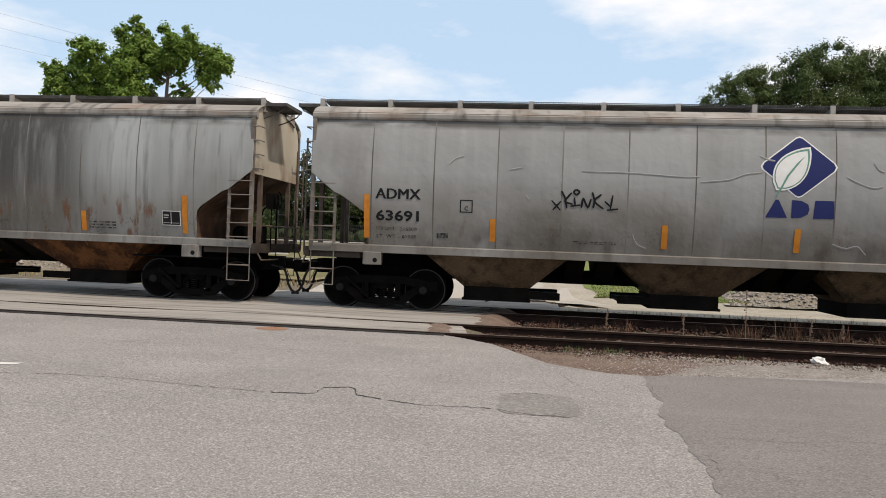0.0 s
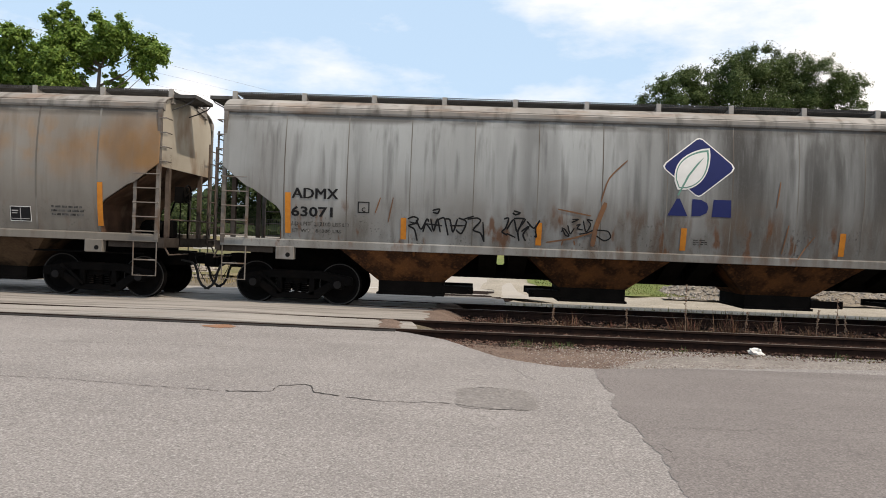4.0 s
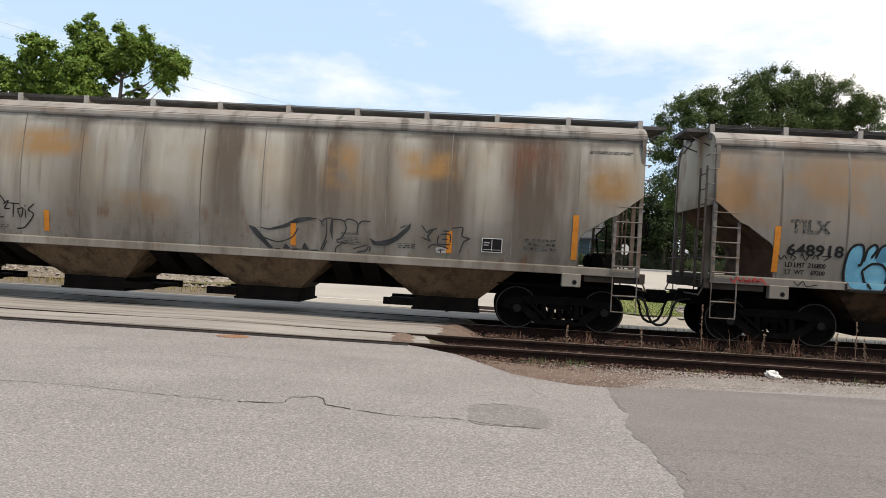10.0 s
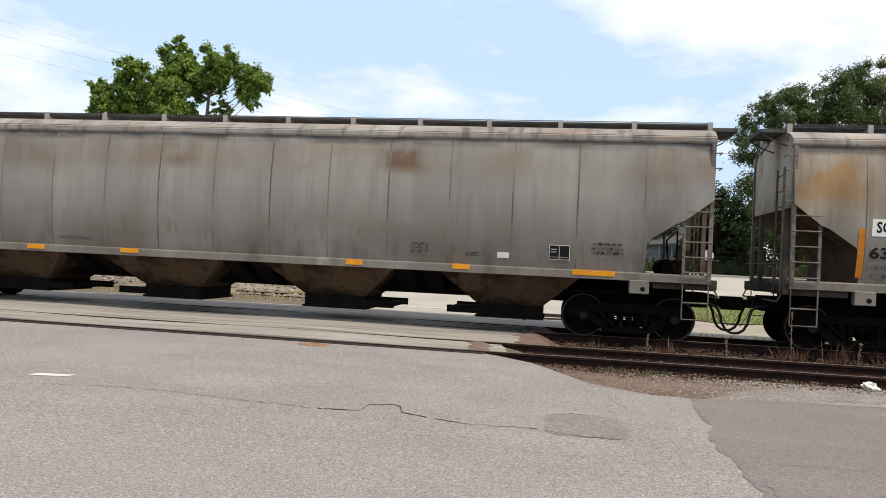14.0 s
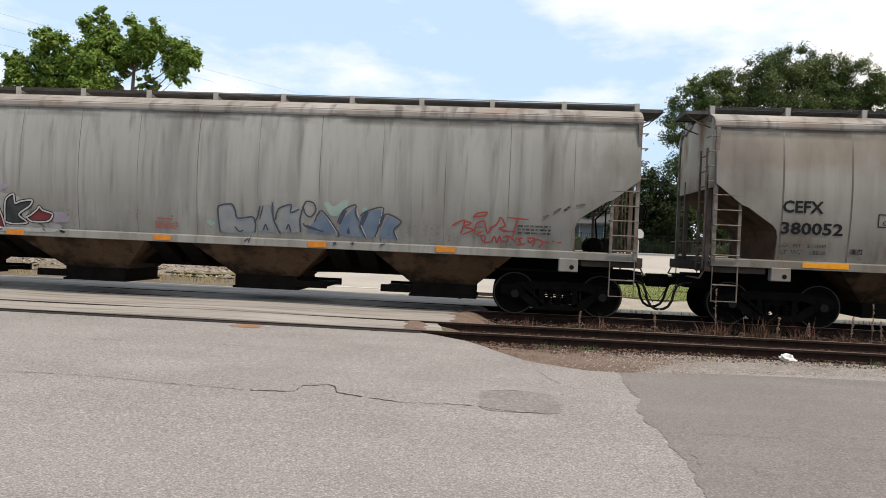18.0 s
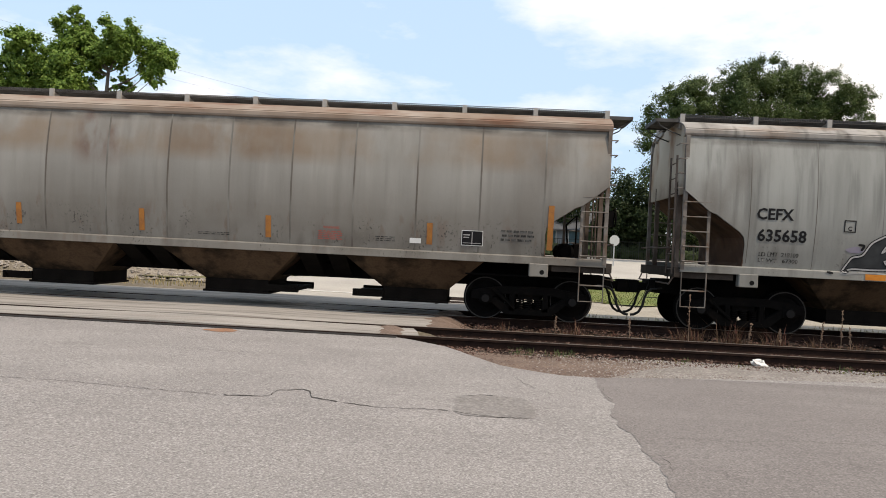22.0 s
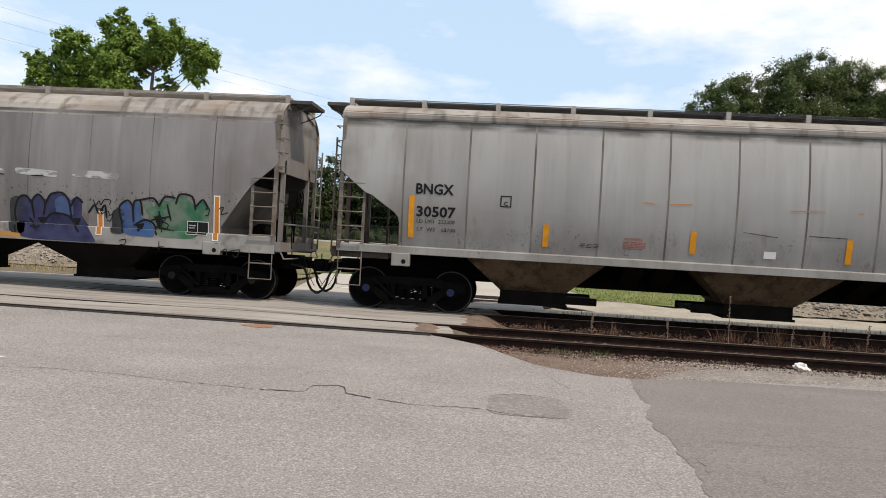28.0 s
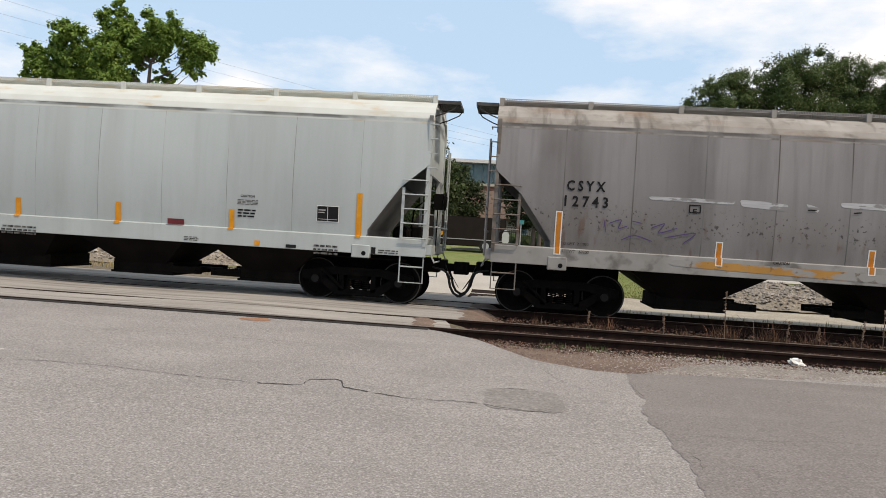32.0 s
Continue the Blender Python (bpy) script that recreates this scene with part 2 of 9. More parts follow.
def lathe_y(bm, prof, seg=28):
    """Turns a closed outline of (radius, y) about the y axis."""
    rings = [[bm.verts.new((r * math.cos(a), y, r * math.sin(a))) for a in (2 * math.pi * k / seg for k in range(seg))] for r, y in prof]
    n = len(rings)
    for i in range(n):
        a, b = rings[i], rings[(i + 1) % n]
        for k in range(seg):
            j = (k + 1) % seg
            bm.faces.new((a[k], b[k], b[j], a[j]))

# ---- ground, tracks, road ----
Y_TRAIN = 17.05          # middle of the track the train runs on
Y_NEAR = 12.97           # middle of the empty track
HALF = 0.7175
X_CROSS = -1.05          # where the paved crossing ends


def smooth_step(a, b, x):
    t = min(1.0, max(0.0, (x - a) / (b - a)))
    return t * t * (3 - 2 * t)


def edge_y(x):
    """The edge of the asphalt towards the gravel, east of the crossing."""
    pts = [(-1.3, 12.1), (-1.05, 11.95), (-0.38, 11.3), (0.05, 10.55), (0.44, 9.95), (1.15, 9.55), (1.65, 9.52), (3.0, 9.84), (5.0, 10.18), (12, 11.1), (30, 11.3), (200, 11.3)]
    for (x0, y0), (x1, y1) in zip(pts, pts[1:]):
        if x <= x1:
            return y0 + (y1 - y0) * max(0, (x - x0)) / (x1 - x0)
    return 11.3


def ground_z(x, y):
    """Height of the ground. The rail heads are at 0."""
    if y > 20:
        z = 0.05 * min(25.0, max(0.0, y - 21.0)) - 0.02
        if x > 0.8:
            z -= 0.16 * smooth_step(0.8, 1.8, x) * (1 - smooth_step(21, 26, y))
        return z
    near = -0.02 - 0.10 * smooth_step(12, 7.6, y) - 0.03 * smooth_step(7.6, 0, y)
    if x > X_CROSS:
        k = smooth_step(X_CROSS, X_CROSS + 0.55, x)
        if y > edge_y(x):
            rise = smooth_step(edge_y(x), edge_y(x) + 0.6, y)
            return near * (1 - k) + k * (-0.12 - 0.07 * rise)
        return near
    return near


def grid_sheet(name, x_lines, y_lines, z_of, material, lift=0.0):
    bm = bmesh.new()
    vs = [[bm.verts.new((x, y, z_of(x, y) + lift)) for y in y_lines] for x in x_lines]
    for i in range(len(x_lines) - 1):
        for j in range(len(y_lines) - 1):
            bm.faces.new((vs[i][j], vs[i + 1][j], vs[i + 1][j + 1], vs[i][j + 1]))
    ob = part(name, bm, material, None, smooth=True)
    return ob


def spaced(*runs):
    out = []
    for a, b, n in runs:
        out += [a + (b - a) * i / n for i in range(n)]
    return out + [runs[-1][1]]


M_DIRT = mat("far_ground", (0.17, 0.145, 0.11), (0.115, 0.098, 0.07), 0.95, 0.0, 0.5, grain=0.5, grain_scale=14.0, bump=0.03, bump_scale=6)
M_ASPHALT = mat("pale_worn_asphalt", (0.276, 0.258, 0.248), (0.222, 0.207, 0.200), 0.92, 0.0, 0.8, grain=0.72, grain_scale=62.0, bump=0.008, bump_scale=50,
                layers=(((0.33, 0.312, 0.298), 0.45, (1, 1.6, 1), 0.5, 0.75, 0.5, None), ((0.17, 0.16, 0.155), 2.3, (1, 1, 1), 0.62, 0.85, 0.35, None), ((0.13, 0.12, 0.115), 24.0, (1, 1, 1), 0.53, 0.66, 0.65, None), ((0.46, 0.44, 0.42), 30.0, (1, 1, 1), 0.57, 0.68, 0.6, None), ((0.20, 0.185, 0.18), 0.7, (0.25, 2.2, 1), 0.52, 0.70, 0.45, None)))
M_DARK_ASPHALT = mat("newer_dark_asphalt", (0.196, 0.178, 0.171), (0.164, 0.148, 0.142), 0.92, 0.0, 0.8, grain=0.6, grain_scale=60.0, bump=0.006, bump_scale=50,
                     layers=(((0.245, 0.228, 0.216), 0.5, (0.4, 2.5, 1), 0.5, 0.75, 0.6, None), ((0.10, 0.093, 0.09), 26.0, (1, 1, 1), 0.53, 0.66, 0.4, None), ((0.32, 0.305, 0.29), 32.0, (1, 1, 1), 0.58, 0.70, 0.4, None)))
M_PATCH = mat("asphalt_patch", (0.225, 0.210, 0.200), (0.190, 0.177, 0.168), 0.92, 0.0, 1.6, grain=0.6, grain_scale=30.0, bump=0.006, bump_scale=120)
M_PANEL = mat("crossing_concrete", (0.335, 0.315, 0.29), (0.245, 0.23, 0.213), 0.9, 0.0, 0.9, stretch=(0.5, 2, 1), grain=0.25, grain_scale=50, bump=0.004, bump_scale=60,
              layers=(((0.12, 0.105, 0.094), 1.3, (0.25, 2.6, 1), 0.51, 0.68, 0.75, None), ((0.14, 0.085, 0.06), 0.9, (0.3, 3.0, 1), 0.60, 0.72, 0.5, None),))
M_ROAD_FAR = mat("far_concrete_road", (0.40, 0.375, 0.335), (0.33, 0.31, 0.28), 0.9, 0.0, 0.4, grain=0.2, grain_scale=20)
M_RAIL = mat("rusty_rail", (0.030, 0.017, 0.013), (0.014, 0.009, 0.008), 0.85, 0.0, 6.0, grain=0.3, spec=0.08)
M_RAILTOP = mat("dull_rail_head", (0.20, 0.17, 0.145), (0.12, 0.10, 0.085), 0.5, 0.5, 3.0, stretch=(0.4, 4, 4))
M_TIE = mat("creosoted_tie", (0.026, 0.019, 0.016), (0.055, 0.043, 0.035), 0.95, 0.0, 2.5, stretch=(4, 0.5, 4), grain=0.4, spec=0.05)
M_STONE = mat("ballast_stone", (0.36, 0.34, 0.31), (0.20, 0.185, 0.165), 0.95, 0.0, 9.0)
M_STONE_RED = mat("reddish_ballast_stone", (0.20, 0.125, 0.095), (0.11, 0.075, 0.06), 0.95, 0.0, 9.0)
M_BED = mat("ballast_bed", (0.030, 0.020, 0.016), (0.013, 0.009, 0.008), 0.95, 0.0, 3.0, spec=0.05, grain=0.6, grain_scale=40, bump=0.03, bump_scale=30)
M_GRASS = mat("mown_grass", (0.120, 0.165, 0.045), (0.205, 0.205, 0.085), 0.95, 0.0, 0.9, grain=0.5, grain_scale=25, bump=0.03, bump_scale=20)
M_TAR = plain("black_rubber_seal", (0.022, 0.02, 0.019), 0.85)

ground = grid_sheet("ground", spaced((-2400, -120, 6), (-120, -24, 12), (-24, 24, 120), (24, 120, 12), (120, 2400, 6)),
                    spaced((-2400, -60, 6), (-60, 2, 8), (2, 60, 116), (60, 140, 6), (140, 2400, 6)), ground_z, M_DIRT, -0.03)
tagged(ground, "dry earth and thin grass round the railway tracks", "ground", kind="structure")



def road_sheet(name, x_lines, low, high, rows, material, lift):
    """A paved sheet whose far and near edges follow functions of x."""
    bm = bmesh.new()
    vs = []
    for x in x_lines:
        a, b = low(x), high(x)
        vs.append([bm.verts.new((x, a + (b - a) * u, ground_z(x, min(a + (b - a) * u, b - 0.001)) + lift)) for u in rows])
    for p, q in zip(vs, vs[1:]):
        for j in range(len(rows) - 1):
            bm.faces.new((p[j], q[j], q[j + 1], p[j + 1]))
    return part(name, bm, material, None, smooth=True)


def far_edge(x):
    return 12.16 if x < -1.3 else edge_y(x)


near_road = road_sheet("road_near", spaced((-90, -18, 8), (-18, 8, 130), (8, 120, 16)), lambda x: -30.0, far_edge, [0, 0.4, 0.6, 0.7] + [0.72 + 0.28 * i / 36 for i in range(37)], M_ASPHALT, 0.0)
tagged(near_road, "pale worn asphalt road leading up to the crossing", "road", kind="structure")


def seam_x(y):
    w = 0.07 * noise.noise((y * 1.7, 3.1, 0)) + 0.05 * noise.noise((y * 5.0, 8.4, 0)) + 0.025 * noise.noise((y * 17.0, 1.2, 0))
    return 1.44 + w + 0.08 * smooth_step(5, 6, y) - 0.10 * smooth_step(6.7, 7.2, y) + 0.14 * smooth_step(7.4, 8.1, y) + 0.06 * smooth_step(8.8, 9.5, y)


bm = bmesh.new()
prev = None
for i in range(261):
    y = -30 + 30 * i / 20 if i < 20 else 9.9 * (i - 20) / 240
    row = []
    for u in (0, 0.003, 0.01, 0.03, 0.07, 0.15, 0.4, 1.0):
        x = seam_x(y) + u * 110
        yy = min(y, edge_y(x) - 0.02)
        row.append(bm.verts.new((x, yy, ground_z(x, yy) + 0.004)))
    if prev:
        for j in range(7):
            bm.faces.new((prev[j], prev[j + 1], row[j + 1], row[j]))
    prev = row
tagged(part("road_overlay", bm, M_DARK_ASPHALT, None, smooth=True), "newer dark asphalt overlay with a ragged edge", "road", kind="structure")

# crossing pavement between and beside the rails
def slab(name, y0, y1, x0=-70.0, x1=X_CROSS, ragged=0.0, z=-0.004):
    bm = bmesh.new()
    n = 150
    far, near = [], []
    for i in range(n + 1):
        x = x0 + (x1 - x0) * (i / n) ** 0.35
        sag = 0.012 * math.sin(x * 0.9) - 0.035 * smooth_step(x1 - 0.55, x1 - 0.05, x + 0.25 * noise.noise((x * 3, y0, 0)))
        near.append((bm.verts.new((x, y0 + 0.012 * math.sin(x * 3.1), z + sag)), bm.verts.new((x, y0 + 0.012 * math.sin(x * 3.1), z - 0.16))))
        far.append((bm.verts.new((x, y1, z + sag)), bm.verts.new((x, y1, z - 0.16))))
    for i in range(n):
        bm.faces.new((near[i][0], near[i + 1][0], far[i + 1][0], far[i][0]))
        bm.faces.new((near[i][1], near[i + 1][1], near[i + 1][0], near[i][0]))
        bm.faces.new((far[i][0], far[i + 1][0], far[i + 1][1], far[i][1]))
    bm.faces.new((near[n][0], near[n][1], far[n][1], far[n][0]))
    return part(name, bm, M_PANEL, crossing)


crossing = thing("level_crossing", "pale concrete and asphalt level crossing with black flangeway gaps", "crossing", kind="structure")
R = [Y_NEAR - HALF, Y_NEAR + HALF, Y_TRAIN - HALF, Y_TRAIN + HALF]
slab("crossing_panel", R[0] + 0.16, R[1] - 0.05, x1=-1.32)
slab("crossing_panel", R[1] + 0.05, R[2] - 0.05, x1=-0.55)
slab("crossing_panel", R[2] + 0.09, R[3] - 0.09, x1=-0.4)
slab("crossing_panel", R[3] + 0.05, 20.2, x1=0.9)
bm = bmesh.new()
box(bm, -70, -1.25, 11.99, R[0] - 0.04, -0.17, -0.013)
part("rubber_seal", bm, M_TAR, crossing, "black rubber seal along the near rail")
bm = bmesh.new()
# asphalt shoulder where the seam meets the end of the crossing
prism(bm, [(-1.32, 12.34), (-1.02, 12.28), (-0.92, 12.6), (-0.98, 13.1), (-1.1, 13.62), (-1.32, 13.62)], 'z', -0.17, -0.03)
part("broken_end", bm, M_PANEL, crossing, "broken concrete end of the crossing")


def spill(y0, y1, x1, seed):
    """Reddish dirt washed over the broken end of a crossing panel."""
    bm = bmesh.new()
    vs = []
    for i in range(25):
        u = i / 24
        row = []
        for j in range(13):
            y = y0 + (y1 - y0) * j / 12
            lead = 0.28 * noise.noise((y * 2.1, seed, 0)) + 0.12 * noise.noise((y * 6.0, seed, 4))
            x = x1 - 0.75 + 1.5 * u
            rise = smooth_step(x1 - 0.42 + lead, x1 - 0.22 + lead, x)
            fall = smooth_step(x1 - 0.15 + lead, x1 + 0.62, x)
            z = -0.034 + 0.036 * rise - 0.23 * fall + 0.010 * noise.noise((x * 5, y * 5, seed)) * rise
            row.append(bm.verts.new((x, y, z)))
        vs.append(row)
    for p, q in zip(vs, vs[1:]):
        for j in range(12):
            bm.faces.new((p[j], q[j], q[j + 1], p[j + 1]))
    tagged(part("dirt_spill", bm, M_REDDIRT, None, smooth=True), "reddish dirt washed over the end of the crossing", "ground", kind="structure")


M_REDDIRT = mat("reddish_dirt", (0.195, 0.145, 0.118), (0.120, 0.086, 0.070), 0.95, 0.0, 2.0, grain=0.5, grain_scale=30, bump=0.012, bump_scale=35)
spill(R[0] + 0.10, R[1] - 0.06, -1.30, 1.0)
spill(R[1] + 0.06, R[2] - 0.06, -0.55, 2.0)
spill(R[2] + 0.09, R[3] - 0.09, -0.40, 3.0)


# rails and ties
def rail_mesh():
    bm = bmesh.new()
    h = [(-0.036, 0.0), (0.036, 0.0), (0.036, -0.035), (0.010, -0.05), (0.010, -0.14), (0.07, -0.155), (0.07, -0.17), (-0.07, -0.17), (-0.07, -0.155), (-0.010, -0.14), (-0.010, -0.05), (-0.036, -0.035)]
    prism(bm, h, 'x', -260, 260)
    return mesh_of("rail", bm, M_RAIL)


def rail_head():
    bm = bmesh.new()
    box(bm, -260, 260, -0.030, 0.030, 0.0, 0.004)
    return mesh_of("rail_head", bm, M_RAILTOP)


ME_RAIL, ME_HEAD = rail_mesh(), rail_head()
bm = bmesh.new()
box(bm, -0.12, 0.12, -1.3, 1.3, -0.32, -0.165)
bmesh.ops.bevel(bm, geom=bm.edges[:], offset=0.012, segments=1, affect='EDGES')
ME_TIE = mesh_of("tie", bm, M_TIE)
bm = bmesh.new()
box(bm, -0.17, 0.17, -0.10, 0.10, -0.168, -0.155)
for sx in (-0.1, 0.1):
    for sy in (-0.09, 0.09):
        box(bm, sx - 0.016, sx + 0.016, sy - 0.018, sy + 0.018, -0.156, -0.125)
ME_PLATE = mesh_of("tie_plate", bm, M_RAIL)
for y, nm, lb in ((Y_NEAR, "track_near", "rusty empty railway track on weathered ties"), (Y_TRAIN, "track_far", "railway track under the train")):
    tr = thing(nm, lb, "railway track", kind="structure", at=(0, y, 0))
    for s in (-HALF, HALF):
        r = part("rail", ME_RAIL, M_RAIL, tr)
        r.location.y = s
        part("rail_head", ME_HEAD, M_RAILTOP, r, "worn dull rail head")
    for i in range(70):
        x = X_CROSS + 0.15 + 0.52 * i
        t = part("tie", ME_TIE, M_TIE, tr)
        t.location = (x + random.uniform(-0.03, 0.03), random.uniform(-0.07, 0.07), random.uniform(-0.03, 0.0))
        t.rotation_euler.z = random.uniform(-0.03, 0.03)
        if i < 30:
            p = part("tie_plate", ME_PLATE, M_RAIL, tr)
            p.location = (x, -HALF, 0)

# ballast bed
bm = bmesh.new()
xs = spaced((X_CROSS, 16, 130), (16, 240, 20))
ys = [9.4, 9.8, 10.2, 10.6, 11, 11.3, 11.6, 11.9, 12.1, 12.5, 13, 13.5, 14, 14.5, 15, 15.5, 16, 16.5, 17, 17.5, 18, 18.5, 19, 19.6, 20.3, 21, 22]
rnd = random.Random(4)
vs = []
for x in xs:
    col = []
    for y in ys:
        e = edge_y(x) - 0.12
        yy = max(y, e + (y - 9.4) * 0.02)
        z = -0.15 + 0.02 * rnd.uniform(-1, 1) - 0.03 * smooth_step(0.8, 0, yy - e) - 0.045 * smooth_step(11.3, 11.8, yy)
        if yy > 19.5:
            z = ground_z(x, yy) + 0.015
        if 14.1 < yy < 15.9:
            z -= 0.14
        col.append(bm.verts.new((x, yy, z)))
    vs.append(col)
for p, q in zip(vs, vs[1:]):
    for j in range(len(ys) - 1):
        bm.faces.new((p[j], q[j], q[j + 1], p[j + 1]))
M_SAND = mat("pale_sandy_gravel", (0.36, 0.33, 0.28), (0.27, 0.245, 0.20), 0.95, 0.0, 1.2, grain=0.45, grain_scale=22, bump=0.01, bump_scale=25)
bed_sand = bmesh.new()
sand = []
for x in spaced((0.2, 30, 60), (30, 120, 8)):
    sand.append([bed_sand.verts.new((x + (0.5 * math.sin(y * 3.7) + 0.3 * math.sin(y * 9.1) if x < 0.3 else 0), y + 0.12 * math.sin(x * 2.1 + y), max(ground_z(x, y), -0.13) + (-0.04 if x < 0.3 else 0.03))) for y in (18.25, 18.8, 19.4, 19.9, 20.6, 21.4, 22.4, 23.4, 24.6, 26)])
for p, q in zip(sand, sand[1:]):
    for j in range(9):
        bed_sand.faces.new((p[j], q[j], q[j + 1], p[j + 1]))
tagged(part("gravel_strip", bed_sand, M_SAND, None, smooth=True), "pale sandy gravel strip behind the train", "ground", kind="structure")
tagged(part("ballast_bed", bm, M_BED, None, smooth=True), "very dark brown ballast bed between the tracks", "ballast", kind="structure")


M_GREYGRAVEL = mat("grey_gravel_bed", (0.27, 0.247, 0.226), (0.18, 0.16, 0.144), 0.95, 0.0, 2.5, grain=0.7, grain_scale=26, bump=0.02, bump_scale=32)


def shoulder(name, label, x0, x1, low, high, material, lift):
    bm = bmesh.new()
    prev = None
    for i in range(81):
        x = x0 + (x1 - x0) * (i / 80) ** 1.6
        a, b = low(x), high(x)
        row = [bm.verts.new((x, a + (b - a) * u, -0.150 - 0.03 * smooth_step(0.8, 0, a + (b - a) * u - edge_y(x) + 0.1) - 0.075 * smooth_step(0.7, 1.0, u) + lift)) for u in (0, 0.2, 0.4, 0.6, 0.8, 1)]
        if prev:
            for j in range(5):
                bm.faces.new((prev[j], row[j], row[j + 1], prev[j + 1]))
        prev = row
    tagged(part(name, bm, material, None, smooth=True), label, "ground", kind="structure")


shoulder("dirt_shoulder", "reddish dirt at the end of the crossing", X_CROSS, 5.0, lambda x: edge_y(x) - 0.12, lambda x: 12.1 + 0.06 * math.sin(9 * x), M_REDDIRT, 0.024)
shoulder("gravel_shoulder", "grey gravel shoulder between the road and the rail", 1.3, 120.0, lambda x: edge_y(x) - 0.12, lambda x: edge_y(x) + (11.86 - edge_y(x)) * smooth_step(1.2, 3.4, x) + 0.07 * math.sin(7 * x) + 0.05 * math.sin(19 * x), M_GREYGRAVEL, 0.036)


def pebbles(name, count, spot, size, material, label, seed, flat=0.7):
    """Loose stones as small faceted lumps, in one mesh."""
    rnd = np.random.RandomState(seed)
    base = np.array([(1, 0, 0), (-1, 0, 0), (0, 1, 0), (0, -1, 0), (0, 0, 1), (0, 0, -0.5)], float)
    tri = np.array([(0, 2, 4), (2, 1, 4), (1, 3, 4), (3, 0, 4), (2, 0, 5), (1, 2, 5), (3, 1, 5), (0, 3, 5)])
    V, F = [], []
    for i in range(count):
        x, y, z = spot(rnd)
        s = size * rnd.uniform(0.5, 1.25)
        a = rnd.uniform(0, 6.28)
        c, d = math.cos(a), math.sin(a)
        p = base * (1 + 0.35 * rnd.uniform(-1, 1, (6, 3))) * s * (1, rnd.uniform(0.6, 1), flat)
        V.append(np.c_[p[:, 0] * c - p[:, 1] * d + x, p[:, 0] * d + p[:, 1] * c + y, p[:, 2] + z])
        F.append(tri + 6 * i)
    me = bpy.data.meshes.new(name)
    me.from_pydata(np.concatenate(V).tolist(), [], np.concatenate(F).tolist())
    me.materials.append(material)
    return tagged(new(name, me), label, "gravel", kind="stuff")


def island_colours(m, cols):
    """Lets every loose stone or leaf take its own shade."""
    nt, nl = m.node_tree.nodes, m.node_tree.links
    g = nt.new("ShaderNodeNewGeometry")
    r = nt.new("ShaderNodeValToRGB")
    while len(r.color_ramp.elements) < len(cols):
        r.color_ramp.elements.new(0.5)
    for i, (e, c) in enumerate(zip(r.color_ramp.elements, cols)):
        e.position, e.color = i / (len(cols) - 1), (*c, 1)
    nl.new(g.outputs["Random Per Island"], r.inputs["Fac"])
    nl.new(r.outputs["Color"], nt["Principled BSDF"].inputs["Base Color"])


island_colours(M_STONE, [(0.17, 0.15, 0.135), (0.33, 0.31, 0.29), (0.36, 0.335, 0.31), (0.22, 0.18, 0.16), (0.41, 0.385, 0.36)])
island_colours(M_STONE_RED, [(0.045, 0.028, 0.023), (0.10, 0.055, 0.043), (0.13, 0.075, 0.058), (0.07, 0.045, 0.038), (0.17, 0.12, 0.095)])


def gravel_spot(r):
    x = 16 * r.uniform(0, 1) ** 1.2 + 0.5
    while x < 3.4 and r.uniform(0, 1) > max(0.0, (x - 0.6) / 2.8) ** 1.6:
        x = 16 * r.uniform(0, 1) ** 1.2 + 0.5
    e = edge_y(x)
    return x, e - 0.1 + (11.85 - e) * r.uniform(0, 1) ** 1.1, -0.128 + 0.012 * r.uniform(0, 1)


def red_spot(r):
    x = X_CROSS + r.uniform(0, 1) ** 1.5 * 12
    y = max(edge_y(x), r.uniform(11.2, 16.2))
    return x, y, (-0.13 if y < 12.1 else -0.155) + 0.02 * r.uniform(0, 1)


pebbles("gravel", 24000, gravel_spot, 0.014, M_STONE, "pale crushed gravel along the empty track", 5)
def dirt_spot(r):
    x = X_CROSS + 0.2 + r.uniform(0, 1) ** 1.2 * 5.0
    e = edge_y(x)
    return x, e - 0.08 + (12.0 - e) * r.uniform(0, 1), -0.132 + 0.012 * r.uniform(0, 1)


M_GRIT = mat("mixed_grit", (0.2, 0.15, 0.12), (0.12, 0.09, 0.07), 0.95, 0.0, 9.0)
island_colours(M_GRIT, [(0.10, 0.062, 0.048), (0.20, 0.145, 0.115), (0.14, 0.09, 0.07), (0.27, 0.225, 0.19), (0.075, 0.05, 0.04)])
pebbles("dirt_grit", 5200, dirt_spot, 0.011, M_GRIT, "small reddish grit and stones on the dirt", 9)
pebbles("ballast_stones", 4200, red_spot, 0.026, M_STONE_RED, "reddish dusty ballast stones between the rails", 6)
pebbles("track_gravel", 1500, lambda r: (r.uniform(-1.0, 14), r.uniform(18.2, 20.5), -0.14), 0.035, M_STONE, "pale stones behind the train track", 8)

# ---- the train ----
def out(z, style=1):
    """How far the bulging side stands out from the middle of the car at height z."""
    if style == 2:
        return 1.590 - 0.090 * ((z - 2.9) / 1.4) ** 2
    return 1.630 - 0.165 * ((z - 2.85) / 1.45) ** 2


R_WHEEL = 0.455
CUT1 = [(1.35, 0.09), (1.50, 0.065), (1.90, 0.06), (2.03, 0.09), (2.13, 0.17), (2.30, 0.42), (2.48, 0.68), (2.53, 0.82), (2.72, 1.06), (2.92, 1.31), (2.98, 1.40)]
CUT2 = [(1.35, 0.18), (1.60, 0.20), (2.05, 0.52), (2.55, 0.88), (3.00, 1.40)]


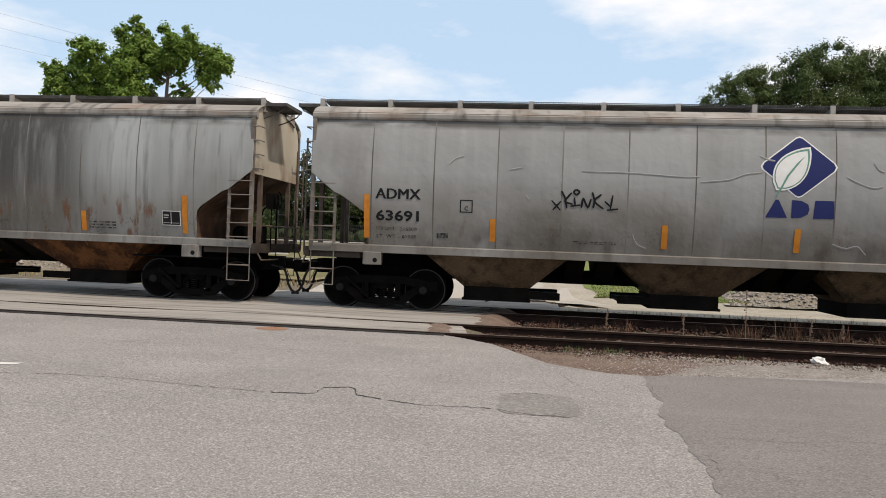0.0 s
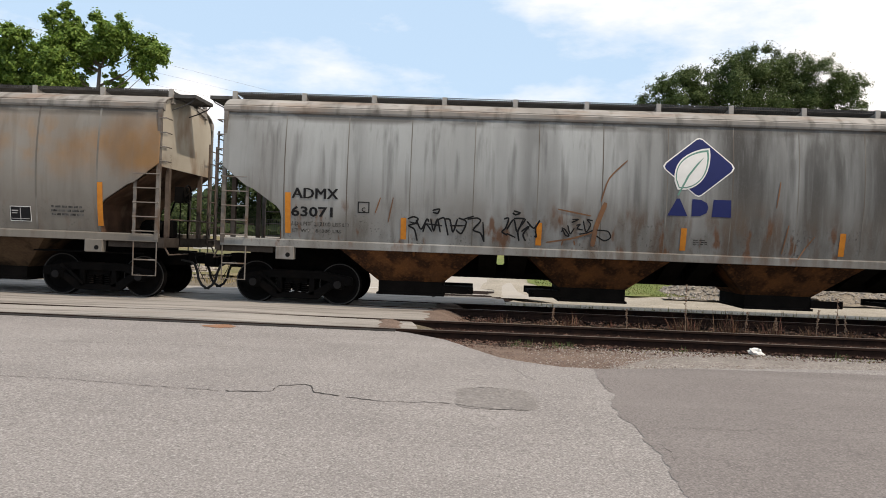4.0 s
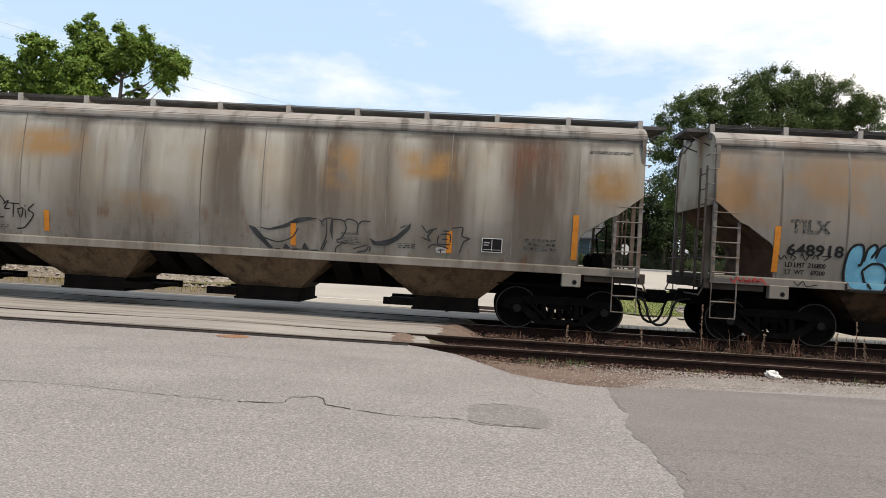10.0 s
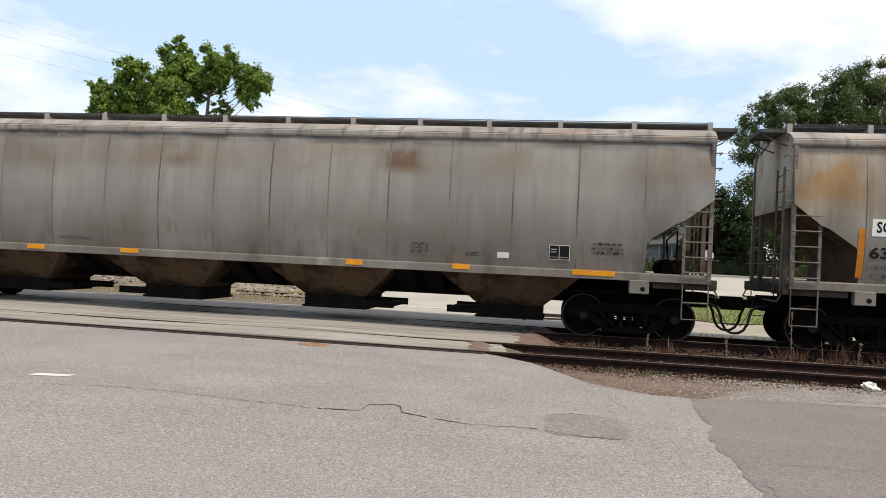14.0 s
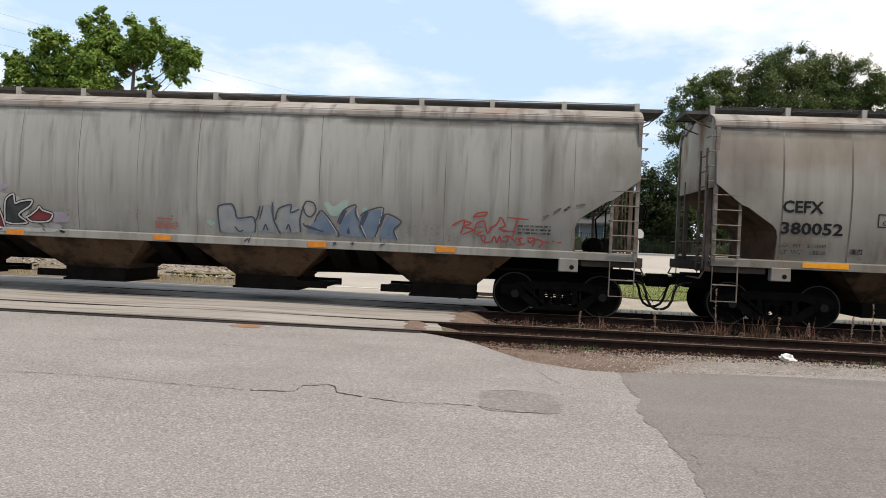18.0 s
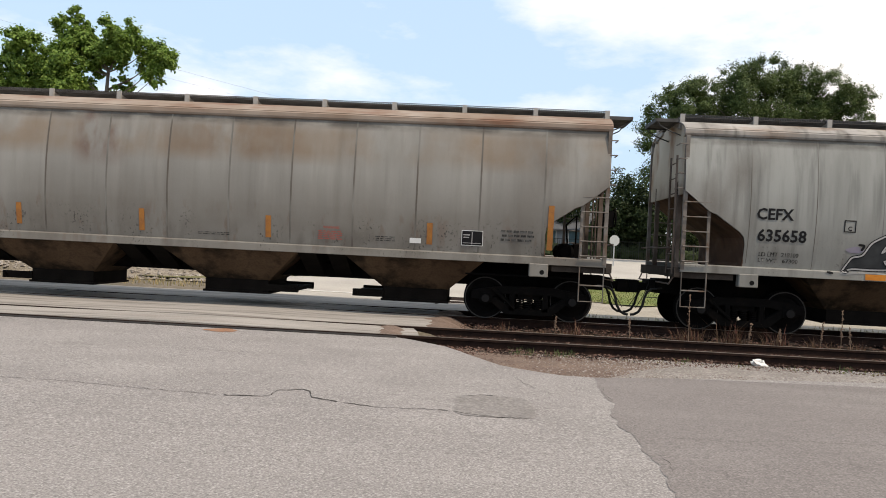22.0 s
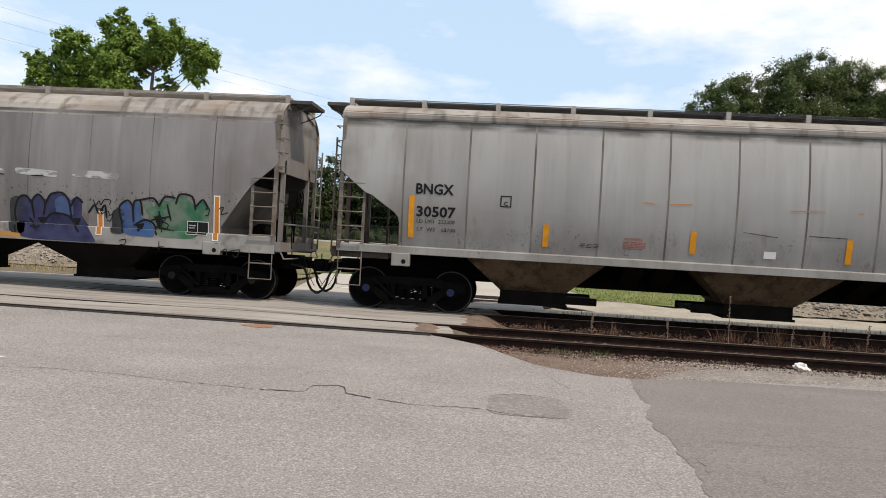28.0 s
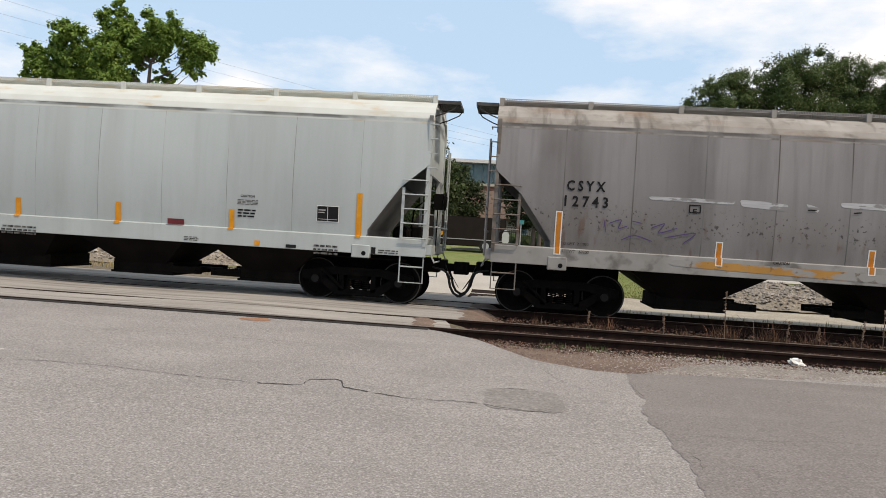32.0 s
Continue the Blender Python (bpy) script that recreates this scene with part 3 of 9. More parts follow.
def along(pts, z):
    for (z0, x0), (z1, x1) in zip(pts, pts[1:]):
        if z <= z1:
            return x0 + (x1 - x0) * max(0, z - z0) / (z1 - z0)
    return 9.9


SHARED = {}


def shared(key, make, material, smooth=False):
    if key not in SHARED:
        bm = bmesh.new()
        make(bm)
        SHARED[key] = mesh_of(key.split(":")[0], bm, material, smooth)
    return SHARED[key]


def m_wheel(bm):
    lathe_y(bm, [(0.06, 0.07), (0.12, 0.09), (0.13, 0.05), (0.33, 0.02), (0.37, 0.055), (0.44, 0.06), (R_WHEEL, 0.055), (R_WHEEL + 0.005, -0.03), (R_WHEEL + 0.028, -0.045), (R_WHEEL + 0.028, -0.07), (0.37, -0.06), (0.33, -0.02), (0.12, -0.05), (0.06, -0.05)], 32)


def m_tread(bm):
    lathe_y(bm, [(R_WHEEL - 0.02, 0.058), (R_WHEEL + 0.003, 0.0585), (R_WHEEL + 0.003, 0.064), (R_WHEEL - 0.02, 0.063)], 32)


def m_axle(bm):
    tube(bm, [(0, -1.06, 0), (0, 1.06, 0)], 0.075, 10)
    for s in (-1, 1):
        tube(bm, [(0, s * 1.02, 0), (0, s * 1.12, 0)], 0.12, 10)
        for k in range(3):
            a = 2.1 * k
            tube(bm, [(0.07 * math.cos(a), s * 1.11, 0.07 * math.sin(a)), (0.07 * math.cos(a), s * 1.135, 0.07 * math.sin(a))], 0.02, 6)


def m_side_frame(bm):
    w = 0.93
    top = [(-1.25, 0.62), (-0.55, 0.74), (0.55, 0.74), (1.25, 0.62), (1.25, 0.44), (1.05, 0.42), (0.80, 0.50), (0.52, 0.58), (-0.52, 0.58), (-0.80, 0.50), (-1.05, 0.42), (-1.25, 0.44)]
    prism(bm, top, 'y', 0.93, 1.09)
    low = [(-0.98, 0.50), (-0.72, 0.50), (-0.34, 0.24), (0.34, 0.24), (0.72, 0.50), (0.98, 0.50), (0.50, 0.12), (-0.50, 0.12)]
    prism(bm, low, 'y', 0.94, 1.08)
    for x in (-0.36, 0.36):
        prism(bm, [(x - 0.07, 0.2), (x + 0.07, 0.2), (x + 0.05, 0.62), (x - 0.05, 0.62)], 'y', 0.94, 1.08)
    for x in (-w, w):
        box(bm, x - 0.15, x + 0.15, 0.95, 1.10, 0.36, 0.60)
    bmesh.ops.bevel(bm, geom=bm.edges[:], offset=0.012, segments=1, affect='EDGES')


def m_spring(bm):
    tube(bm, [(0.075 * math.cos(a), 1.01 + 0.06 * math.sin(a), 0.26 + 0.0072 * a) for a in (k * 6.2832 / 6 for k in range(31))], 0.014, 4)


def m_axle_cap(bm):
    tube(bm, [(0, 1.13, 0), (0, 1.15, 0)], 0.085, 12)


def m_bolster(bm):
    box(bm, -0.24, 0.24, -1.0, 1.0, 0.46, 0.72)
    tube(bm, [(0, 0, 0.7), (0, 0, 0.95)], 0.22, 12)
    for s in (-1, 1):
        tube(bm, [(s * 0.32, -0.95, 0.38), (s * 0.32, 0.95, 0.38)], 0.06, 6)
        for q in (-0.72, 0.72):
            box(bm, s * 0.40 - 0.05, s * 0.40 + 0.05, q - 0.05, q + 0.05, 0.25, 0.6)


def m_brake_rod(bm):
    tube(bm, [(0.30, 1.12, 0.26), (0.74, 1.13, 0.64)], 0.035, 6)
    tube(bm, [(0.68, 1.13, 0.58), (0.80, 1.13, 0.69)], 0.05, 6)


def m_running_board(half):
    def make(bm):
        box(bm, -half, half, 0.408, 0.432, 4.585, 4.655)
        for z in (4.588, 4.645):
            box(bm, -half, half, 0.994, 1.006, z, z + 0.012)
        for y in (0.56, 0.71, 0.86):
            box(bm, -half, half, y - 0.006, y + 0.006, 4.61, 4.65)
        n = int(half * 2 / 0.052)
        for i in range(n):
            x = -half + 0.026 + i * 0.052
            if abs(x) < half - 0.02:
                box(bm, x - 0.008, x + 0.008, 0.43, 0.99, 4.615, 4.648)
                box(bm, x - 0.009, x + 0.009, 0.996, 1.004, 4.60, 4.645)
    return make


def m_post(bm):
    prism(bm, [(1.055, 4.31), (1.055, 4.66), (1.015, 4.66), (1.015, 4.585), (0.45, 4.50), (0.45, 4.44), (1.0, 4.36)], 'x', -0.05, 0.05)
    box(bm, -0.09, 0.07, 0.94, 1.09, 4.335, 4.36)


def m_chute(tw, bw, z0, z1, depth):
    def make(bm):
        hexa(bm, [(-bw, -depth, z0), (bw, -depth, z0), (bw, depth, z0), (-bw, depth, z0)], [(-tw, -1.49, z1), (tw, -1.49, z1), (tw, 1.49, z1), (-tw, 1.49, z1)])
    return make


def m_shaker(bm):
    """The low bolted bracket for a shaker on the sloping front of a chute."""
    for x in (-0.15, 0.15):
        box(bm, x - 0.02, x + 0.02, -1.035, -0.98, 0.82, 0.92)
    box(bm, -0.17, 0.17, -1.02, -0.96, 0.81, 0.84)
    bmesh.ops.bevel(bm, geom=bm.edges[:], offset=0.008, segments=1, affect='EDGES')


def m_gate(bm):
    """Square outlet under a chute, its sliding door run out on rails to one side."""
    box(bm, -0.72, 0.72, -0.80, 0.80, 0.30, 0.58)
    box(bm, -0.76, 0.76, -0.84, 0.84, 0.27, 0.32)
    box(bm, 0.72, 1.38, -0.70, 0.70, 0.37, 0.45)
    for y in (-0.78, 0.78):
        box(bm, 0.70, 1.40, y - 0.05, y + 0.05, 0.34, 0.50)
    tube(bm, [(1.30, -0.92, 0.42), (1.30, 0.92, 0.42)], 0.035, 6)
    bmesh.ops.bevel(bm, geom=bm.edges[:], offset=0.008, segments=1, affect='EDGES')


def m_ladder(bm):
    """Side ladder and corner post, measured from the end of the body (x = 0) inwards (negative)."""
    box(bm, -0.10, -0.02, 1.50, 1.58, 1.30, 4.12)
    box(bm, -0.60, -0.54, 1.52, 1.56, 1.30, 2.56)


def m_rung(bm):
    tube(bm, [(-0.58, 1.58, 0), (-0.58, 1.62, 0.0), (-0.04, 1.62, 0.0), (-0.04, 1.56, 0)], 0.014, 6)


def m_rung_short(bm):
    tube(bm, [(-0.07, 1.57, 0), (0.10, 1.60, 0), (0.10, 1.30, 0)], 0.014, 6)


def m_stirrup(bm):
    tube(bm, [(-0.57, 1.54, 1.30), (-0.57, 1.54, 0.52), (-0.06, 1.54, 0.52), (-0.06, 1.54, 1.30)], 0.017, 6)
    tube(bm, [(-0.57, 1.54, 0.86), (-0.06, 1.54, 0.86)], 0.016, 6)


def m_platform(bm):
    box(bm, -1.15, 0.08, -1.48, 1.48, 1.26, 1.32)
    for y in (-1.45, -0.75, 0.75, 1.45):
        box(bm, -1.15, 0.08, y - 0.03, y + 0.03, 1.12, 1.27)
    box(bm, -0.02, 0.10, -1.55, 1.55, 1.14, 1.34)


def m_end_frame(bm):
    """Posts, end ladder and braces at the end of the car."""
    for y in (-0.95, 0.95):
        box(bm, -0.14, -0.05, y - 0.05, y + 0.05, 1.30, 3.2)
    for y in (0.98, 1.46):
        tube(bm, [(0.12, y, 1.2), (0.12, y, 3.7)], 0.022, 6)
    for i in range(8):
        tube(bm, [(0.12, 0.98, 1.3 + 0.32 * i), (0.12, 1.46, 1.3 + 0.32 * i)], 0.014, 5)
    tube(bm, [(0.14, -1.35, 1.75), (0.14, 1.35, 1.75)], 0.02, 6)
    tube(bm, [(0.16, -1.4, 0.98), (0.16, 1.4, 0.98)], 0.018, 6)
    tube(bm, [(0.16, 1.4, 0.98), (0.05, 1.45, 1.2)], 0.018, 6)
    tube(bm, [(0.16, -1.4, 0.98), (0.05, -1.45, 1.2)], 0.018, 6)


def m_brake_wheel(bm):
    ring = [(0.20 * math.cos(a), 0.20 * math.sin(a)) for a in (k * 6.2832 / 16 for k in range(17))]
    tube(bm, [(0.26, -0.7 + c, 2.35 + s) for c, s in ring], 0.018, 5)
    for k in range(4):
        a = k * 1.5708 + 0.4
        tube(bm, [(0.26, -0.7, 2.35), (0.26, -0.7 + 0.2 * math.cos(a), 2.35 + 0.2 * math.sin(a))], 0.012, 5)
    box(bm, 0.02, 0.22, -0.86, -0.54, 2.15, 2.5)
    tube(bm, [(0.10, -0.7, 2.15), (0.10, -0.7, 1.2)], 0.015, 5)


def m_reservoir(bm):
    tube(bm, [(-0.75, -0.5, 1.55), (-0.75, -0.42, 1.55), (-0.75, 0.47, 1.55), (-0.75, 0.55, 1.55)], [0.13, 0.20, 0.20, 0.13], 12)


def m_valve(bm):
    box(bm, -0.55, -0.32, -0.15, 0.2, 1.34, 1.75)
    bmesh.ops.bevel(bm, geom=bm.edges[:], offset=0.03, segments=1, affect='EDGES')


def m_brake_pipe(bm):
    tube(bm, [(-0.62, 0.3, 1.7), (-0.62, 0.7, 2.2), (-0.35, 0.9, 2.45), (-0.35, 0.9, 1.33)], 0.022, 6)


def m_end_board(bm):
    """The grating stub that carries the walkway past the end of the roof."""
    for x in (0.0, 0.47):
        box(bm, x, x + 0.03, -1.03, 0.05, 4.475, 4.55)
    for y in (-1.03, 0.03):
        box(bm, 0.03, 0.47, y, y + 0.02, 4.475, 4.55)
    for i in range(7):
        box(bm, 0.06 + 0.06 * i, 0.072 + 0.06 * i, -1.01, 0.03, 4.50, 4.54)
    for i in range(20):
        y = -0.99 + i * 0.0525
        box(bm, 0.03, 0.47, y - 0.016, y + 0.016, 4.505, 4.54)
    for y in (-0.98, 0.0):
        tube(bm, [(0.46, y, 4.48), (0.40, y, 4.40), (0.16, y, 4.28), (-0.06, y, 4.20)], 0.014, 5)


def m_coupler(bm):
    box(bm, -0.6, 0.16, -0.28, 0.28, 0.72, 1.05)
    box(bm, 0.14, 0.62, -0.09, 0.09, 0.76, 0.94)
    prism(bm, [(0.50, -0.16), (0.72, -0.2), (0.80, -0.08), (0.72, 0.14), (0.50, 0.14)], 'z', 0.70, 0.99)
    box(bm, 0.18, 0.32, -0.35, 0.35, 0.80, 1.02)
    bmesh.ops.bevel(bm, geom=bm.edges[:], offset=0.012, segments=1, affect='EDGES')


def m_hose(bm):
    tube(bm, [(0.26, -0.36, 0.80), (0.36, -0.38, 0.74), (0.42, -0.39, 0.60), (0.46, -0.40, 0.42), (0.54, -0.40, 0.28), (0.64, -0.40, 0.22), (0.72, -0.40, 0.21)], 0.03, 7)
    tube(bm, [(0.02, -0.34, 0.84), (0.28, -0.36, 0.80)], 0.022, 6)
    tube(bm, [(0.30, -0.30, 0.98), (0.44, -0.33, 0.62), (0.60, -0.36, 0.36)], 0.008, 5)


def m_jack_pad(bm):
    box(bm, -0.20, 0.20, 1.40, 1.585, 0.99, 1.27)
    bmesh.ops.bevel(bm, geom=bm.edges[:], offset=0.015, segments=1, affect='EDGES')


def m_bolt_hole(bm):
    tube(bm, [(0.07, 1.57, 1.09), (0.07, 1.589, 1.09)], 0.05, 12)


def m_truck_lever(bm):
    tube(bm, [(-1.1, 1.2, 0.98), (1.4, 1.2, 0.98)], 0.025, 5)


def mirrored(ob):
    """Turns a part made for the right-hand end to the other end of its car."""
    ob.rotation_euler.z = math.pi
    return ob


def hopper_car(spec):
    """A covered hopper car. Its space: x along the train, z up from the rail head, y across, the near side at -y."""
    L, st = spec["length"] / 2, spec.get("style", 1)
    paint, roofpaint, low = spec["paint"], spec["roof"], spec["low"]
    car = thing("hopper_car", spec["label"], "railway car", "covered hopper cars of the train")
    sill0, sill1, top = (1.25, 1.41, 4.14) if st == 1 else (1.08, 1.45, 4.05)
    n = spec["panels"]
    pitch = (2 * L - 0.06) / n
    cut = CUT1 if st == 1 else CUT2
    rail = paint if spec["key"] == "J" else M_RUNG
    zs = [sill1 + (top - sill1) * i / 16 for i in range(17)]
    zs = sorted(set(zs + [z for z, _ in cut if z > sill1]))
    seam, dip = spec.get("seam", 0.014), 0.012 if spec.get("seam", 0.014) > 0.005 else 0.002
    # near side, plate by plate
    for i in range(n):
        x0, x1 = -L + 0.03 + i * pitch, -L + 0.03 + (i + 1) * pitch
        bm = bmesh.new()
        rows = []
        for z in zs:
            a, b = x0, x1
            if i == n - 1:
                b = min(b, x0 + along(cut, z) + 0.0)
            if i == 0:
                a = max(a, x1 - along(cut, z))
            y = -out(z, st)
            g = min(seam, (b - a) * 0.2)
            rows.append([bm.verts.new(p) for p in ((a, y + dip, z), (a + g, y, z), (b - g, y, z), (b, y + dip, z))])
        for p, q in zip(rows, rows[1:]):
            for k in (0, 1, 2):
                bm.faces.new((p[k], p[k + 1], q[k + 1], q[k]))
            for k in (1, 2):
                bm.edges.get((p[k], q[k])).smooth = False
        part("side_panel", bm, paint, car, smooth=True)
        if i and spec.get("weld", 0.03):
            bm = bmesh.new()
            w = spec.get("weld", 0.03) / 2
            zz = [z for z in zs if not (i in (1, n - 1) and z < 1.5)]
            col = [(bm.verts.new((x0 - w, -out(z, st) - 0.002, z)), bm.verts.new((x0 + w, -out(z, st) - 0.002, z))) for z in zz]
            for p, q in zip(col, col[1:]):
                bm.faces.new((p[0], p[1], q[1], q[0]))
            part("weld_seam", bm, SEAMS.setdefault(spec["key"], seam_dirt(spec)), car, "", True)
    # far side in one plate
    bm = bmesh.new()
    rows = [[bm.verts.new((x, out(z, st), z)) for x in (-L + 0.03 + (pitch - along(cut, z) if along(cut, z) < pitch else 0), L - 0.03 - (pitch - along(cut, z) if along(cut, z) < pitch else 0))] for z in zs]
    for p, q in zip(rows, rows[1:]):
        bm.faces.new((p[1], p[0], q[0], q[1]))
    part("far_side", bm, paint, car, smooth=True)
    # sills, eaves, roof
    for s in (-1, 1):
        bm = bmesh.new()
        y = s * 1.565
        prism(bm, [(y, sill0), (y, sill1), (y - s * 0.10, sill1 + 0.02), (y - s * 0.10, sill0)], 'x', -L + 0.02, L - 0.02)
        bmesh.ops.bevel(bm, geom=bm.edges[:], offset=0.008, segments=1, affect='EDGES')
        part("side_sill", bm, spec.get("sill", paint), car)
        bm = bmesh.new()
        if st == 1:
            prism(bm, [(s * 1.44, 4.10), (s * 1.535, 4.13), (s * 1.55, 4.17), (s * 1.55, 4.245), (s * 1.50, 4.275), (s * 1.40, 4.29)], 'x', -L, L)
        else:
            prism(bm, [(s * 1.44, 3.84), (s * 1.52, 3.85), (s * 1.52, 3.895), (s * 1.465, 3.90), (s * 1.465, 3.93), (s * 1.54, 3.935), (s * 1.54, 3.98), (s * 1.475, 3.985), (s * 1.475, 4.015), (s * 1.53, 4.02), (s * 1.52, 4.07), (s * 1.40, 4.10)], 'x', -L, L)
        part("eave", bm, roofpaint, car)
    bm = bmesh.new()
    rf = [(1.50, 4.265), (1.36, 4.36), (1.18, 4.43), (1.0, 4.475), (0.7, 4.515), (0.35, 4.54), (0, 4.55)] if st == 1 else [(1.50, 4.06), (1.44, 4.18), (1.32, 4.31), (1.15, 4.42), (0.95, 4.49), (0.6, 4.535), (0, 4.56)]
    sheet(bm, [(-y, z) for y, z in rf] + [(y, z) for y, z in rf[-2::-1]], 'x', -L, L, 0.02)
    part("roof", bm, roofpaint, car, smooth=False)
    bm = bmesh.new()
    box(bm, -L + 0.8, L - 0.8, -0.28, 0.28, 4.53, 4.62)
    part("hatch", bm, roofpaint, car, "long trough hatch on the roof")
    bd = shared("running_board:%.2f" % L, m_running_board(L - 0.05), M_GRATE)
    for s in (0, 1):
        r = part("running_board", bd, spec.get("grate", M_GRATE), car, "open steel grating walkway")
        if not s:
            mirrored(r)
    posts = spec["posts"]
    pm = shared("walkway_post", m_post, paint)
    for i in range(posts):
        for s in (0, 1):
            r = part("walkway_post", pm, M_POST if st == 1 else roofpaint, car)
            if not s:
                mirrored(r)
            u = i / (posts - 1)
            r.location.x = -L + 0.06 + (2 * L - 0.12) * u
    # underneath
    bm = bmesh.new()
    gaps = spec["chutes"]
    mids = [(p + q) / 2 for p, q in zip(gaps, gaps[1:])]
    if st == 1:
        top_line = [(-L + 0.3, 1.30)]
        for m in mids:
            top_line += [(m - 0.125, 1.30), (m - 0.125, 1.08), (m - 0.07, 1.0), (m + 0.07, 1.0), (m + 0.125, 1.08), (m + 0.125, 1.30)]
        top_line.append((L - 0.3, 1.30))
        prism(bm, [(-L + 0.3, 0.70), (L - 0.3, 0.70)] + top_line[::-1], 'y', -0.26, 0.26)
        part("centre_sill", bm, M_STEEL, car)
    else:
        for s in (-1, 1):
            bm = bmesh.new()
            box(bm, min(s * (L - 0.3), s * (L - 2.9)), max(s * (L - 0.3), s * (L - 2.9)), -0.3, 0.3, 0.72, 1.25)
            part("stub_sill", bm, M_STEEL, car)
    tw = spec.get("chute_top", 1.51)
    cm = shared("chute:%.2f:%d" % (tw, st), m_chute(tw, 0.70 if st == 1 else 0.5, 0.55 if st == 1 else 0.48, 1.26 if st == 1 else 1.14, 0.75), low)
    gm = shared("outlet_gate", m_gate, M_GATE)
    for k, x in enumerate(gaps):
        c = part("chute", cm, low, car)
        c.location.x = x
        g = part("outlet_gate", gm, M_GATE, c, "grimy sliding outlet gate, darkened for the shade under the car")
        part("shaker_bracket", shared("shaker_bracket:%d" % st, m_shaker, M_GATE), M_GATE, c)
        if spec.get("doors", (1, -1, 1, -1))[k] < 0:
            g.rotation_euler.z = math.pi
    for m in mids if st == 1 else []:
        for s in (-1, 1):
            bm = bmesh.new()
            x0, x1 = min(m + s * 0.13, m + s * 0.52), max(m + s * 0.13, m + s * 0.52)
            hexa(bm, [(x0, -0.3, 0.74), (x1, -0.3, 0.74), (x1, 0.3, 0.74), (x0, 0.3, 0.74)], [(x0, -1.4, 1.25), (x1, -1.4, 1.25), (x1, 1.4, 1.25), (x0, 1.4, 1.25)])
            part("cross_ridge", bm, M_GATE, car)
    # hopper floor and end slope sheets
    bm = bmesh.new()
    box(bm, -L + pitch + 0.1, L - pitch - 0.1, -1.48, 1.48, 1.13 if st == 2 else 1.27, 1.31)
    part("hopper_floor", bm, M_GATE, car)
    for s in (1, -1):
        bm = bmesh.new()
        line = [(s * (L - 0.03 - pitch + min(x, pitch - 0.02) + 0.012), z) for z, x in cut if z < 2.97]
        sheet(bm, line, 'y', -1.50, 1.50, 0.02 * s)
        part("slope_sheet", bm, spec["slope"], car, "rust-stained hopper slope sheet")
        bm = bmesh.new()
        prism(bm, [(-1.47, 2.9), (1.47, 2.9), (1.52, 3.3), (1.47, 4.14), (1.2, 4.40), (0, 4.53), (-1.2, 4.40), (-1.47, 4.14), (-1.52, 3.3)], 'x', min(s * (L - 0.10), s * (L - 0.05)), max(s * (L - 0.10), s * (L - 0.05)))
        part("end_wall", bm, M_END if st == 1 else paint, car, "cream-painted end wall with brown stains" if st == 1 else "")
        for key, fn, m, lb in (("corner_post", m_ladder, rail, ""), ("stirrup", m_stirrup, rail, "bent steel stirrup step"), ("end_platform", m_platform, M_FRAME if st == 1 else paint, ""),
                               ("end_frame", m_end_frame, M_ENDRODS if st == 1 else paint, "end ladder and brace rods"), ("end_walkway", m_end_board, M_GRATE, "overhanging grating stub at the roof end"),
                               ("coupler", m_coupler, M_STEEL, "knuckle coupler and draft gear"), ("air_hose", m_hose, M_HOSE, "hanging black air hose"), ("air_reservoir", m_reservoir, M_STEEL, "round air reservoir"), ("brake_valve", m_valve, M_STEEL, ""), ("brake_pipe", m_brake_pipe, M_STEEL, "")):
            if key in ("air_reservoir", "brake_valve", "brake_pipe") and s != spec.get("brake_end", 1):
                continue
            if key == "end_walkway" and s < 0:
                p = part(key, shared(key + ":m", lambda bm, f=fn: flip(bm, f), m), m, car, lb)
            else:
                p = part(key, shared(key, fn, m), m, car, lb)
            p.location.x = s * L
            if s < 0:
                mirrored(p)
            if key in ("corner_post", "stirrup", "air_hose"):
                # these are wanted on the near side
                q = part(key, shared(key + ":m", lambda bm, f=fn: flip(bm, f), m), m, car, lb)
                q.location.x = s * L
                if s < 0:
                    mirrored(q)
        for i in range(5):
            for key, fn in (("rung", m_rung), ("rung:m", lambda bm: flip(bm, m_rung))):
                p = part("rung", shared(key, fn, rail), rail, car)
                p.location = (s * L, 0, 1.48 + 0.31 * i)
                if s < 0:
                    mirrored(p)
        for i in range(4):
            p = part("rung", shared("rung_short" if s < 0 else "rung_short:m", m_rung_short if s < 0 else (lambda bm: flip(bm, m_rung_short)), rail), rail, car)
            p.location = (s * L, 0, 3.0 + 0.31 * i)
            if s < 0:
                mirrored(p)
        for sy in (0, 1):
            p = part("jack_pad", shared("jack_pad" + (":m" if sy else ""), m_jack_pad if not sy else (lambda bm: flip(bm, m_jack_pad)), spec.get("sill", paint)), spec.get("sill", paint), car)
            p.location.x = s * (L - 1.43)
            part("bolt_hole", shared("bolt_hole" + (":m" if sy else ""), m_bolt_hole if not sy else (lambda bm: flip(bm, m_bolt_hole)), M_HOLE), M_HOLE, p)
        # truck
        xt = s * (L - 0.63 - 0.94)
        for sy in (0, 1):
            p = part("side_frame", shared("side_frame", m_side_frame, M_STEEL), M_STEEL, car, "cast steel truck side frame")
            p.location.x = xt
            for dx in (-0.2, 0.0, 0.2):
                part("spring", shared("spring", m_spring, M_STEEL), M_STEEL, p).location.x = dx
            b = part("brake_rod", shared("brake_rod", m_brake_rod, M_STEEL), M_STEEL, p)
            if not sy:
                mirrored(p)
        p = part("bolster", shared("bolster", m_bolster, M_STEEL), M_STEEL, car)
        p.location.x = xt
